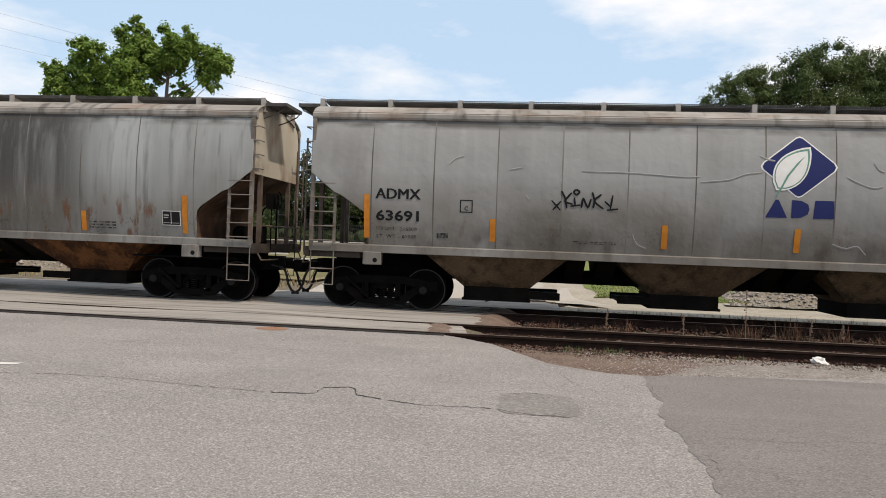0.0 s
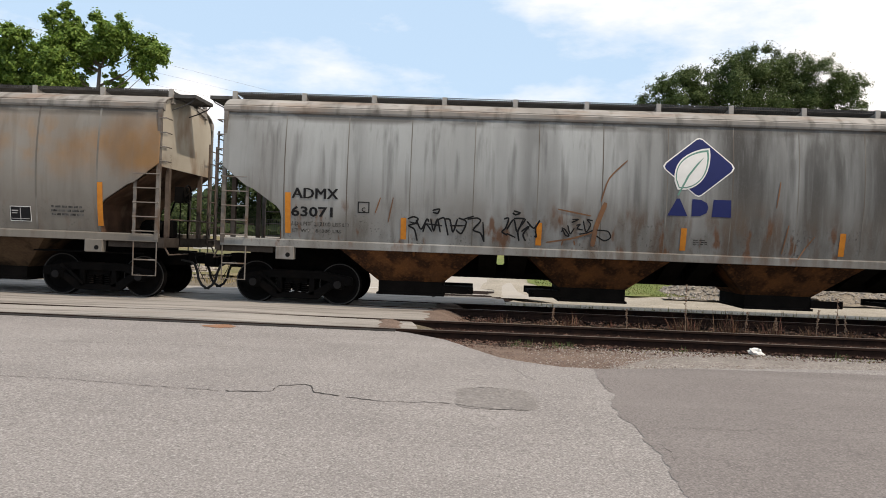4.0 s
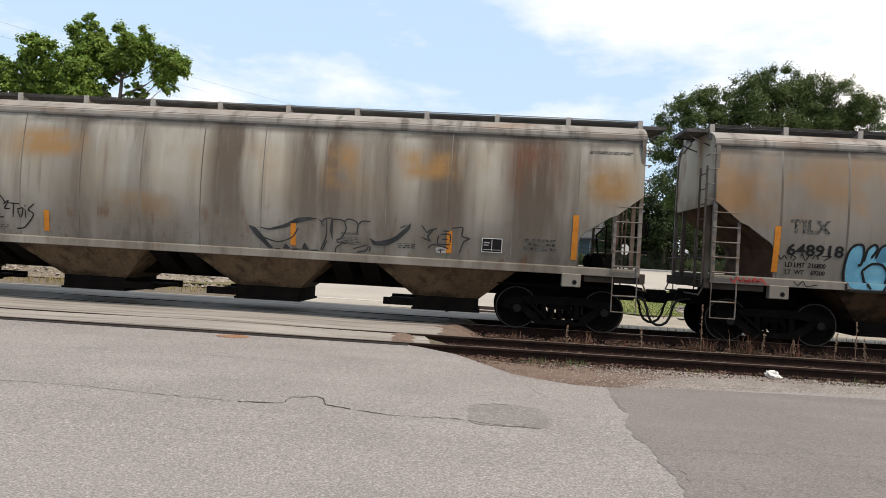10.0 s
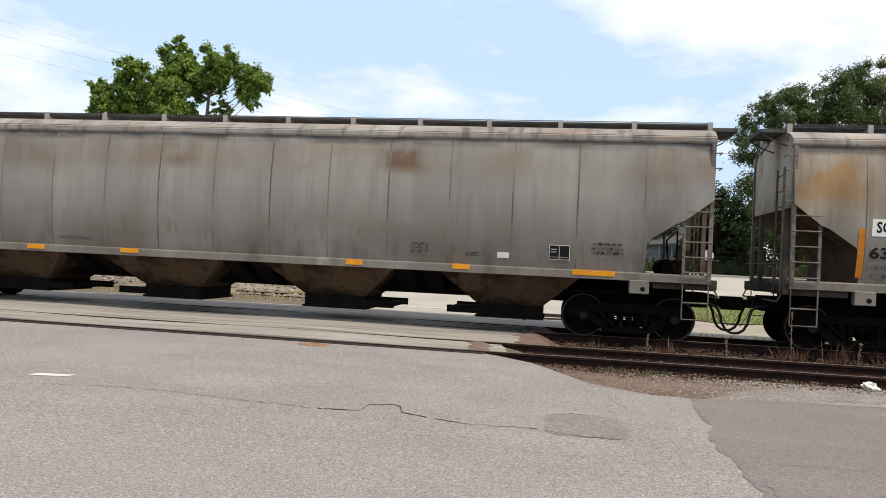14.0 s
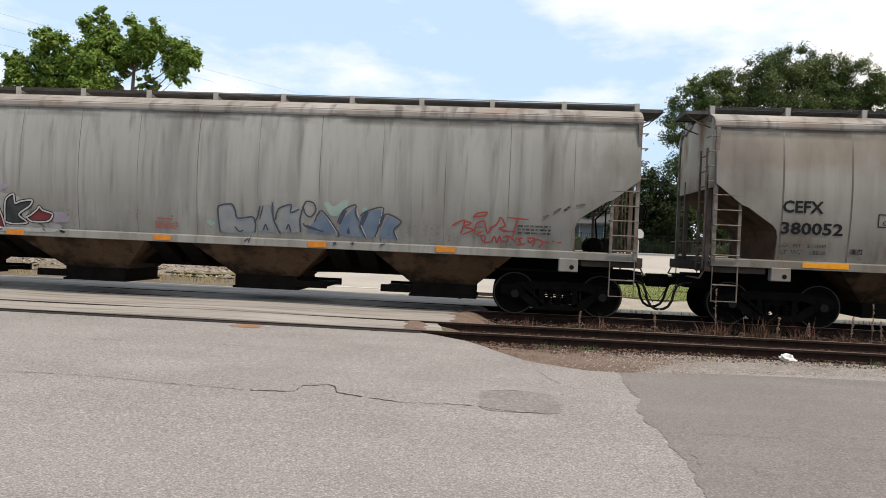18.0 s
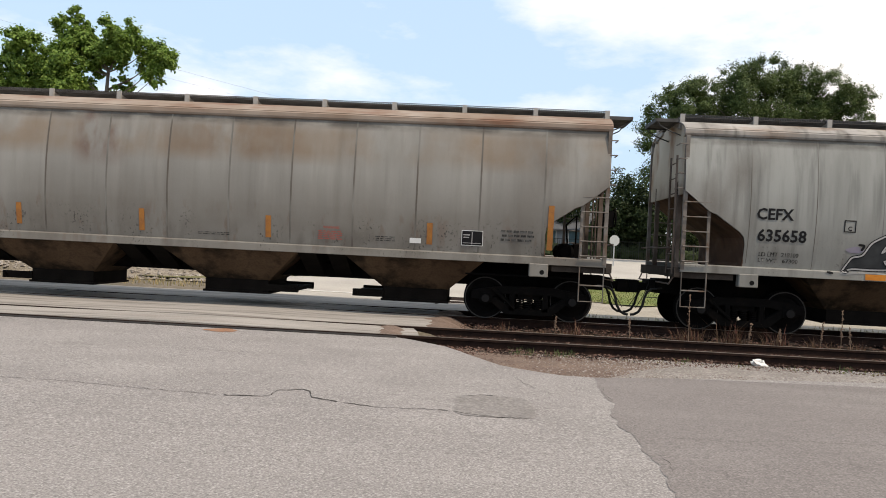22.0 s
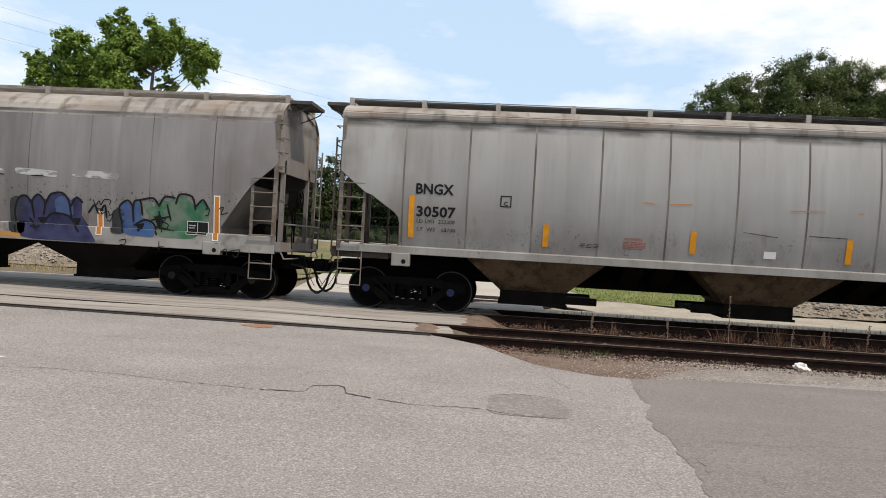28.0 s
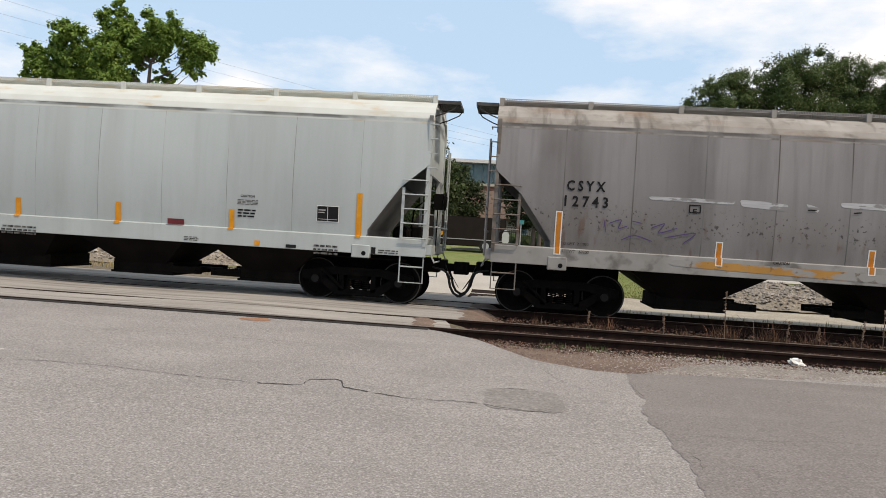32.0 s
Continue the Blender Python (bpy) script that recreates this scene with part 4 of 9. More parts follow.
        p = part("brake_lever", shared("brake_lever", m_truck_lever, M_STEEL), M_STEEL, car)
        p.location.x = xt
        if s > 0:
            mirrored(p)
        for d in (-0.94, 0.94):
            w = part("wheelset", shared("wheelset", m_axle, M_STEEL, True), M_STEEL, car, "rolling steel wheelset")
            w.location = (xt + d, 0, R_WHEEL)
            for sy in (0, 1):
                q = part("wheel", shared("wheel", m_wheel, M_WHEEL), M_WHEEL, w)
                q.location.y = 0.78 if sy else -0.78
                r = part("wheel_rim", shared("wheel_rim", m_tread, M_TREAD), M_TREAD, w, "bright polished wheel rim")
                r.location.y = 0.78 if sy else -0.78
                if not sy:
                    q.rotation_euler.z = r.rotation_euler.z = math.pi
            for sy in (0, 1):
                cap = part("axle_cap", shared("axle_cap" + (":m" if sy else ""), m_axle_cap if not sy else (lambda bm: flip(bm, m_axle_cap)), M_CAP), M_CAP_BLUE if spec["key"] == "H" else M_CAP, w)
            WHEELS.append(w)
    p = part("brake_wheel", shared("brake_wheel", m_brake_wheel, M_STEEL), M_STEEL, car, "round hand-brake wheel on the car end")
    p.location.x = L * spec.get("brake_end", 1)
    if spec.get("brake_end", 1) < 0:
        mirrored(p)
    CARS.append((car, spec["middle"]))
    return car


def flip(bm, make):
    """The same part for the other side of the car."""
    make(bm)
    for v in bm.verts:
        v.co.y = -v.co.y
    bmesh.ops.reverse_faces(bm, faces=bm.faces[:])


CARS, WHEELS, SEAMS = [], [], {}


def seam_dirt(spec):
    """Dirty weld between two side plates: the car's paint with broken dark runs."""
    c = spec["tone"]
    return mat("seam_" + spec["key"].lower(), tuple(v * 0.85 for v in c), tuple(v * 0.55 for v in c), 0.8, 0.0, 1.2, (1, 1, 0.7), 0.14,
               layers=((spec.get("seam_dark", (0.075, 0.06, 0.048)), 1.3, (3, 3, 0.5), 0.42, 0.58, 0.75, None),))




def body_paint(name, a, b, seed, columns=None, runs=((0.09, 0.086, 0.08), 0.35), fine=0.35, pale=0.4, rust=None, low=0.5, scratch=0.4, specks=0.4, rough=0.6, more=(), dent=0.012, half=10.15, ends=0.55):
    """Weathered car paint: broad stained columns, runs of several widths, rust patches, scratches, grime low down and a
    painted eave shadow.
    columns: (colour, scale, low, high, strength); rust: (colour, strength, bottom, top)."""
    layers = []
    if columns:
        c, sc, lo, hi, k = columns
        layers.append((c, sc, (1, 1, 0.10), lo, hi, k, None))
        layers.append((tuple(v * 0.6 for v in c), sc * 2.6, (1, 1, 0.06), lo + 0.05, hi + 0.05, k * 0.8, None))
    layers += [(runs[0], 1.7, (1, 1, 0.07), 0.50, 0.68, runs[1], None),
               (tuple(v * 0.75 for v in runs[0]), 6.5, (1, 1, 0.05), 0.54, 0.72, fine, None),
               (tuple(min(0.7, v * 1.22) for v in a), 3.0, (1, 1, 0.08), 0.53, 0.75, pale, None)]
    if rust:
        c, k, z0, z1 = rust
        layers.append((c, 0.5, (1.0, 1.0, 1.1), 0.44, 0.62, k * 0.85, (z0, z1)))
        layers.append((c, 1.5, (1.0, 1.0, 0.8), 0.46, 0.68, k * 0.8, (z0, z1)))
        layers.append((tuple(v * 0.6 for v in c), 1.6, (1.2, 1, 0.3), 0.55, 0.70, k * 0.35, (z0, z1)))
    layers += list(more)
    if ends:
        # brown grime gathers towards both ends
        for x0, x1 in ((-half - 1.2, -half + 2.3), (half - 2.3, half + 1.2)):
            layers.append(((0.070, 0.052, 0.040), 1.1, (1, 1, 0.5), 0.38, 0.64, ends, (0.6, 4.6, x0, x1)))
    layers += [((0.125, 0.108, 0.090), 0.7, (1, 1, 0.9), 0.22, 0.60, low, (0.4, 3.0)),
               ((0.095, 0.080, 0.064), 0.8, (1, 1, 0.9), 0.30, 0.64, low * 0.8, (0.6, 2.3)),
               ((0.060, 0.048, 0.038), 2.6, (1, 1, 0.35), 0.52, 0.70, low * 0.9, (0.9, 1.95)),
               ((0.115, 0.050, 0.022), 4.2, (1, 1, 0.30), 0.60, 0.68, scratch, (1.1, 2.4)),
               ((0.035, 0.031, 0.028), 21.0, (1, 1, 0.8), 0.58, 0.66, specks, (1.1, 2.2), (1.6, 0.48, 0.62)),
               (tuple(v * 0.62 for v in a), 17.0, (1, 1, 0.03), 0.54, 0.66, fine * 0.4, None),
               # dark band along the top: the eave's shadow painted into the side
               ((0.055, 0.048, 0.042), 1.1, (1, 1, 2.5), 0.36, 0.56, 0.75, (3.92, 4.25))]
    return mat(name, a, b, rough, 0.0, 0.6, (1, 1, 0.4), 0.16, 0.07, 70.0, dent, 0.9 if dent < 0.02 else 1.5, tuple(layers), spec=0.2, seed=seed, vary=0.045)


RUST = (0.30, 0.155, 0.05)
OCHRE = (0.27, 0.150, 0.050)
SOOT, UMBER = (0.040, 0.038, 0.036), (0.065, 0.044, 0.030)
PAINTS = {
    "A": body_paint("paint_grey_clean", (0.300, 0.308, 0.306), (0.262, 0.266, 0.262), 3.0, runs=((0.16, 0.158, 0.15), 0.22), fine=0.12, low=0.75, scratch=0.25, dent=0.035, ends=0.35),
    "B": body_paint("paint_grey_streaked", (0.312, 0.328, 0.328), (0.248, 0.257, 0.254), 11.0, (SOOT, 0.34, 0.57, 0.68, 0.35), (SOOT, 0.22), 0.5, 0.5, low=0.5, ends=0.3, scratch=0.85, specks=0.7,
                    more=((SOOT, 1.1, (1, 1, 0.10), 0.38, 0.58, 0.75, (0.9, 5.2, -1.5, 6.0)), (SOOT, 2.3, (1, 1, 0.06), 0.26, 0.46, 0.88, (0.9, 5.6, 2.7, 6.7)), (SOOT, 2.0, (1, 1, 0.06), 0.34, 0.52, 0.6, (0.9, 5.4, 0.2, 1.6)), (SOOT, 2.0, (1, 1, 0.06), 0.34, 0.52, 0.5, (0.9, 5.4, -3.9, -2.9)), (SOOT, 3.5, (1, 1, 0.07), 0.45, 0.60, 0.6, (0.9, 5.2, -3.0, 6.5)), ((0.085, 0.045, 0.025), 3.6, (1, 1, 0.28), 0.46, 0.60, 0.8, (0.7, 2.6, -5.5, 4.5)))),
    "C": body_paint("paint_grey_rusty", (0.222, 0.212, 0.192), (0.184, 0.175, 0.158), 19.0, runs=((0.12, 0.105, 0.09), 0.25), rust=((0.285, 0.145, 0.044), 0.95, 2.4, 4.1), low=0.4, scratch=0.2,
                    more=(((0.16, 0.105, 0.06), 0.5, (1, 1, 0.5), 0.44, 0.6, 0.45, (2.6, 4.3)),)),
    "D": body_paint("paint_grey_dark_streaks", (0.345, 0.342, 0.310), (0.280, 0.274, 0.243), 27.0, (UMBER, 0.42, 0.56, 0.66, 0.55), (UMBER, 0.35), 0.4, 0.5, ((0.27, 0.160, 0.060), 0.3, 2.2, 4.1), low=0.6, scratch=0.6,
                    more=tuple((UMBER, 2.2, (1, 1, 0.10), 0.26, 0.48, k, (0.7, 5.9, x0, x1)) for x0, x1, k in ((-8.6, -7.2, 0.6), (-5.3, -3.9, 0.8), (-2.6, -1.9, 0.4), (0.6, 1.9, 0.85), (2.4, 4.1, 0.85), (4.4, 4.9, 0.5), (5.3, 6.7, 0.85), (7.0, 8.9, 0.9)))
                    + tuple((OCHRE, 1.6, (1, 1, 1), 0.34, 0.58, 0.85, b) for b in ((2.8, 4.1, -10.6, -8.3), (3.2, 3.9, -6.8, -5.0), (3.1, 3.9, -3.8, -1.7), (2.7, 3.9, 3.2, 4.2), (3.0, 3.8, 4.8, 6.4), (2.6, 3.7, 8.5, 10.1), (1.8, 2.6, -1.9, 0.3)))
                    + (((0.115, 0.048, 0.025), 1.4, (1, 1, 0.3), 0.32, 0.52, 0.85, (2.6, 4.2, 7.1, 8.6)),)),
    "E": body_paint("paint_grey_even", (0.262, 0.261, 0.242), (0.210, 0.207, 0.192), 35.0, runs=((0.13, 0.12, 0.105), 0.35), fine=0.3, rust=((0.19, 0.125, 0.075), 0.45, 3.2, 4.1), low=0.55, scratch=0.3,
                    more=(((0.10, 0.072, 0.048), 0.9, (1, 1, 0.5), 0.34, 0.60, 0.5, (2.9, 4.8, -9.5, -1.5)), ((0.105, 0.06, 0.032), 1.6, (1, 1, 0.6), 0.36, 0.58, 0.75, (3.3, 4.1, -2.4, -1.0)), ((0.11, 0.06, 0.03), 1.6, (1, 1, 0.6), 0.34, 0.56, 0.85, (3.3, 4.0, 3.0, 4.3)))),
    "F": body_paint("paint_grey_green", (0.272, 0.279, 0.264), (0.222, 0.228, 0.215), 43.0, runs=((0.10, 0.102, 0.096), 0.55), fine=0.5, low=0.3, scratch=0.15),
    "G": body_paint("paint_grey_tan", (0.255, 0.249, 0.229), (0.208, 0.202, 0.186), 51.0, runs=((0.15, 0.135, 0.115), 0.3), fine=0.25, rust=((0.185, 0.125, 0.075), 0.55, 3.1, 4.1), low=0.45, scratch=0.3, specks=0.85,
                    more=(((0.105, 0.045, 0.025), 1.8, (1, 1, 0.5), 0.36, 0.56, 0.85, (2.9, 4.4, -1.5, -0.2)), ((0.15, 0.095, 0.055), 1.4, (1, 1, 0.6), 0.36, 0.58, 0.6, (3.1, 4.2, 0.3, 4.0)))),
    "H": body_paint("paint_light_grey", (0.325, 0.332, 0.329), (0.278, 0.282, 0.279), 59.0, runs=((0.17, 0.165, 0.155), 0.3), fine=0.2, low=0.3, scratch=0.25, specks=0.5, half=9.0),
    "I": body_paint("paint_purple_grey", (0.250, 0.245, 0.247), (0.180, 0.174, 0.176), 67.0, (SOOT, 0.22, 0.50, 0.68, 0.4), ((0.08, 0.076, 0.076), 0.3), 0.2, 0.35, low=0.25, scratch=0.5, specks=0.3, half=8.7, ends=0.4,
                    more=(((0.030, 0.024, 0.03), 13.0, (1, 1, 1), 0.60, 0.66, 0.85, (1.75, 2.5)), ((0.20, 0.115, 0.05), 2.2, (1, 1, 0.05), 0.66, 0.72, 0.6, (2.5, 4.0)))),
    "J": body_paint("paint_pale_green_grey", (0.375, 0.412, 0.412), (0.420, 0.460, 0.458), 75.0, runs=((0.25, 0.25, 0.24), 0.2), fine=0.1, pale=0.2, low=0.08, scratch=0.05, specks=0.05, half=8.2, ends=0.0),
}
M_END = mat("end_wall_cream", (0.46, 0.43, 0.37), (0.37, 0.335, 0.275), 0.7, 0.0, 0.8, layers=(((0.20, 0.105, 0.05), 1.3, (1, 1, 0.5), 0.50, 0.66, 0.8, None), ((0.10, 0.075, 0.055), 0.9, (1, 1, 1), 0.40, 0.60, 0.6, (2.2, 3.5))))
M_ENDRODS = mat("end_rods_rusty", (0.13, 0.105, 0.088), (0.065, 0.047, 0.038), 0.85, 0.0, 3.0, spec=0.15)
M_RUNG = mat("grimy_ladder_paint", (0.185, 0.172, 0.158), (0.105, 0.088, 0.075), 0.8, 0.0, 3.0, spec=0.15, layers=(((0.10, 0.055, 0.032), 4.0, (1, 1, 0.6), 0.54, 0.68, 0.7, None),))
M_FRAME = mat("grimy_end_frame", (0.060, 0.050, 0.043), (0.026, 0.021, 0.018), 0.9, 0.0, 3.0, spec=0.08, grain=0.3)
M_HOLE = plain("dark_hole", (0.004, 0.004, 0.004), 0.9)
M_CAP = plain("grey_axle_cap", (0.013, 0.012, 0.012), 0.85)
M_CAP_BLUE = plain("blue_axle_cap", (0.022, 0.030, 0.080), 0.8)
M_ROOF = mat("roof_dusty_grey", (0.285, 0.275, 0.258), (0.205, 0.190, 0.172), 0.8, 0.0, 1.5, layers=(((0.40, 0.38, 0.35), 0.9, (1, 1, 1), 0.52, 0.7, 0.5, None), ((0.075, 0.066, 0.058), 3.6, (1, 0.25, 0.25), 0.54, 0.68, 0.7, None), ((0.20, 0.115, 0.065), 1.6, (0.5, 2, 2), 0.52, 0.72, 0.6, None), ((0.06, 0.05, 0.043), 2.4, (1, 1, 2), 0.56, 0.74, 0.6, None)))
M_ROOF_RUST = mat("roof_rust_streaked", (0.29, 0.245, 0.205), (0.19, 0.135, 0.10), 0.8, 0.0, 1.1, layers=(((0.15, 0.068, 0.04), 1.4, (0.6, 2, 2), 0.50, 0.68, 0.7, None),))
M_ROOF_PALE = mat("roof_pale_green_grey", (0.52, 0.55, 0.53), (0.46, 0.47, 0.44), 0.75, 0.0, 1.5, layers=(((0.42, 0.27, 0.10), 1.6, (0.6, 2, 2), 0.6, 0.72, 0.7, None),))
M_LOW_BROWN = mat("chute_rust_brown", (0.060, 0.038, 0.024), (0.090, 0.060, 0.038), 0.9, 0.0, 1.2, spec=0.08, grain=0.3, grain_scale=22, layers=(((0.012, 0.010, 0.008), 1.6, (1, 1, 1), 0.46, 0.60, 0.9, None), ((0.10, 0.068, 0.04), 5.0, (1, 1, 0.6), 0.58, 0.70, 0.3, None)))
M_LOW_RUST = mat("chute_bright_rust", (0.165, 0.072, 0.028), (0.095, 0.045, 0.022), 0.9, 0.0, 1.2, spec=0.08, grain=0.3, grain_scale=22, layers=(((0.020, 0.013, 0.010), 1.6, (1, 1, 1), 0.52, 0.66, 0.85, None), ((0.022, 0.013, 0.010), 2.6, (1, 1, 0.6), 0.44, 0.56, 0.85, None), ((0.20, 0.085, 0.03), 6.0, (1, 1, 0.5), 0.58, 0.68, 0.6, None)))
M_LOW_TAN = mat("chute_dusty_tan", (0.150, 0.108, 0.070), (0.090, 0.062, 0.040), 0.9, 0.0, 1.2, spec=0.08, grain=0.3, grain_scale=22, layers=(((0.020, 0.015, 0.012), 1.6, (1, 1, 1), 0.52, 0.66, 0.85, None), ((0.03, 0.022, 0.016), 3.4, (1, 1, 0.5), 0.50, 0.63, 0.6, None), ((0.18, 0.135, 0.09), 6.0, (1, 1, 0.5), 0.58, 0.70, 0.4, None)))
# near-black chutes: the shade below the car body is put into the colour
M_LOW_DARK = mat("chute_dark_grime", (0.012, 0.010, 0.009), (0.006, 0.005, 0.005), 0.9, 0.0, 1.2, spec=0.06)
M_POST = mat("post_grey", (0.30, 0.29, 0.275), (0.20, 0.185, 0.17), 0.8, 0.0, 4.0)
M_SLOPE = mat("slope_sheet_rust", (0.115, 0.066, 0.044), (0.060, 0.034, 0.024), 0.9, 0.0, 1.5, spec=0.1, layers=(((0.15, 0.11, 0.085), 2.4, (1, 1, 1), 0.54, 0.7, 0.5, None), ((0.02, 0.014, 0.011), 1.2, (1, 1, 1), 0.52, 0.66, 0.7, None)))
M_SLOPE_PALE = mat("slope_sheet_grey", (0.17, 0.165, 0.16), (0.11, 0.104, 0.10), 0.8, 0.0, 1.5)
M_SILL_ORANGE = mat("sill_worn_grey", (0.29, 0.285, 0.275), (0.21, 0.205, 0.195), 0.7, 0.0, 1.5, layers=(((0.06, 0.05, 0.045), 2.6, (1, 1, 1), 0.55, 0.68, 0.6, None),))

FOUR = [-6.05, -2.01, 2.03, 6.07]
SPECS = [
    dict(key="A", weld=0.026, seam=0.012, middle=5.44, length=20.3, panels=15, posts=14, chutes=FOUR, roof=M_ROOF, low=M_LOW_TAN, slope=M_SLOPE, label="clean grey covered hopper car with a diamond leaf logo"),
    dict(key="B", weld=0.022, seam=0.011, middle=-16.13, length=20.3, panels=15, posts=14, chutes=FOUR, roof=M_ROOF, low=M_LOW_RUST, slope=M_SLOPE, label="black-streaked grey covered hopper car with a diamond leaf logo"),
    dict(key="C", weld=0.042, seam=0.02, middle=-37.75, length=20.3, panels=15, posts=14, chutes=FOUR, roof=M_ROOF, low=M_LOW_BROWN, slope=M_SLOPE, label="grey covered hopper car with orange rust patches and blue graffiti"),
    dict(key="D", weld=0.02, seam=0.011, middle=-59.46, length=20.3, panels=15, posts=14, chutes=FOUR, roof=M_ROOF, low=M_LOW_TAN, slope=M_SLOPE, doors=(1, 1, -1, -1), label="stained grey covered hopper car with a black moustache-shaped graffito"),
    dict(key="E", weld=0.034, seam=0.016, middle=-81.26, length=20.4, panels=15, posts=14, chutes=FOUR, roof=M_ROOF, low=M_LOW_BROWN, slope=M_SLOPE, label="plain grey covered hopper car with yellow sill reflectors"),
    dict(key="F", weld=0.014, seam=0.004, middle=-103.1, length=20.35, panels=15, posts=14, chutes=FOUR, roof=M_ROOF, low=M_LOW_BROWN, slope=M_SLOPE, label="smooth grey covered hopper car with three pieces of graffiti"),
    dict(key="G", weld=0.036, seam=0.019, middle=-124.92, length=20.3, panels=15, posts=14, chutes=FOUR, roof=M_ROOF_RUST, low=M_LOW_BROWN, slope=M_SLOPE, label="grey covered hopper car with a rust-streaked roof edge"),
    dict(key="H", weld=0.04, seam=0.018, middle=-145.4, length=18.05, panels=13, posts=12, chutes=[-4.72, 0.1, 4.92], chute_top=1.48, roof=M_ROOF, low=M_LOW_TAN, slope=M_SLOPE, doors=(1, -1, -1), label="light grey covered hopper car with yellow upright reflectors"),
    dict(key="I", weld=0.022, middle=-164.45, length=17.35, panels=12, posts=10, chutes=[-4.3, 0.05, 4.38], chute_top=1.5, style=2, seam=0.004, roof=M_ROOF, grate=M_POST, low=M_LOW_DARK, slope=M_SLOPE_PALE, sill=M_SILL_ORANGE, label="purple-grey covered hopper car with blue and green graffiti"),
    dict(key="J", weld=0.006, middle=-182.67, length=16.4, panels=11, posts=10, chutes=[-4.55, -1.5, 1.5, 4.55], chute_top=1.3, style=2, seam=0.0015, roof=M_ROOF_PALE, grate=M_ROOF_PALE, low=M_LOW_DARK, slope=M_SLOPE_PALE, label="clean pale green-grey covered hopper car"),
]
BY = {}
for sp in SPECS:
    sp["paint"] = PAINTS[sp["key"]]
    sp["tone"] = {"F": (0.25, 0.25, 0.235), "I": (0.20, 0.195, 0.195), "J": (0.40, 0.42, 0.41)}.get(sp["key"], (0.24, 0.232, 0.212))
    BY[sp["key"]] = hopper_car(sp)

# ---- beyond the train ----
bm = bmesh.new()
vs = []
for i in range(41):
    y = 20.25 + (46.5 - 20.25) * i / 40
    a, b = -6.2 - 0.10 * (y - 20), 1.5 + 0.9 * smooth_step(22, 20.2, y) - 0.03 * (y - 20)
    vs.append([bm.verts.new((a + (b - a) * u, y, ground_z(-3, y) + 0.012)) for u in (0, 0.3, 0.6, 1)])
for p, q in zip(vs, vs[1:]):
    for j in range(3):
        bm.faces.new((p[j], p[j + 1], q[j + 1], q[j]))
tagged(part("road_far", bm, M_ROAD_FAR, None, smooth=True), "pale concrete road continuing behind the train", "road", kind="structure")
bm = bmesh.new()
box(bm, -150, 150, 47.0, 53.0, 1.0, 1.245)
tagged(part("road_cross_street", bm, M_ASPHALT, None), "side street running behind the crossing", "road", kind="structure")
M_CONCRETE = mat("white_kerb_concrete", (0.55, 0.53, 0.49), (0.44, 0.42, 0.38), 0.9, 0.0, 1.5, grain=0.2)
bm = bmesh.new()
box(bm, -60, 60, 53.0, 54.3, 1.1, 1.36)
box(bm, -60, -6.5, 46.5, 47.0, 1.05, 1.32)
box(bm, 3.0, 60, 46.5, 47.0, 1.05, 1.32)
tagged(part("pavement", bm, M_CONCRETE, None), "pale concrete pavement along the side street", "pavement", kind="structure")
# paved yard beyond the grass on the east side
bm = bmesh.new()
yard = [[bm.verts.new((x, y, ground_z(x, y) + 0.075)) for y in (31.0, 34, 38, 42, 46.45)] for x in (4.6, 8, 14, 24, 60)]
for p, q in zip(yard, yard[1:]):
    for j in range(4):
        bm.faces.new((p[j], q[j], q[j + 1], p[j + 1]))
tagged(part("yard", bm, M_ROAD_FAR, None, smooth=True), "pale paved yard behind the grass verge", "pavement", kind="structure")
# grass verges
M_DRYGRASS = mat("dry_grass", (0.20, 0.165, 0.092), (0.105, 0.115, 0.045), 0.95, 0.0, 0.35, contrast=0.1, grain=0.6, grain_scale=14, bump=0.04, bump_scale=9)
for x0, x1, y0, y1 in ((2.1, 60, 23.0, 46.4), (-60, -6.9, 23.2, 46.4)):
    bm = bmesh.new()
    nx, ny = 40, 24
    vs = [[bm.verts.new((x0 + (x1 - x0) * i / nx + (0.25 * math.sin(j * 1.9) if i in (0, nx) else 0), y0 + (y1 - y0) * j / ny + (0.3 * math.sin(i * 2.3) if j in (0, ny) else 0),
                         ground_z(x0 + (x1 - x0) * i / nx, y0 + (y1 - y0) * j / ny) + 0.05)) for j in range(ny + 1)] for i in range(nx + 1)]
    for p, q in zip(vs, vs[1:]):
        for j in range(ny):
            bm.faces.new((p[j], q[j], q[j + 1], p[j + 1]))
    tagged(part("grass_verge", bm, M_GRASS if x0 > 0 else M_DRYGRASS, None, smooth=True), "mown green grass verge beside the road" if x0 > 0 else "dry yellowed grass verge beside the road", "grass", kind="structure")


bm = bmesh.new()
vs = []
for i in range(31):
    x = -7.2 + 8.9 * i / 30
    low = 25.6 + 0.75 * min(7.0, max(0.0, x + 6.5)) + 0.25 * math.sin(x * 2.7)
    vs.append([bm.verts.new((x, low + (46.4 - low) * j / 10, ground_z(-3, low + (46.4 - low) * j / 10) + 0.045)) for j in range(11)])
for p, q in zip(vs, vs[1:]):
    for j in range(10):
        bm.faces.new((p[j], q[j], q[j + 1], p[j + 1]))
tagged(part("grass_island", bm, M_GRASS, None, smooth=True), "mown grass strip between the far road and the side street", "grass", kind="structure")


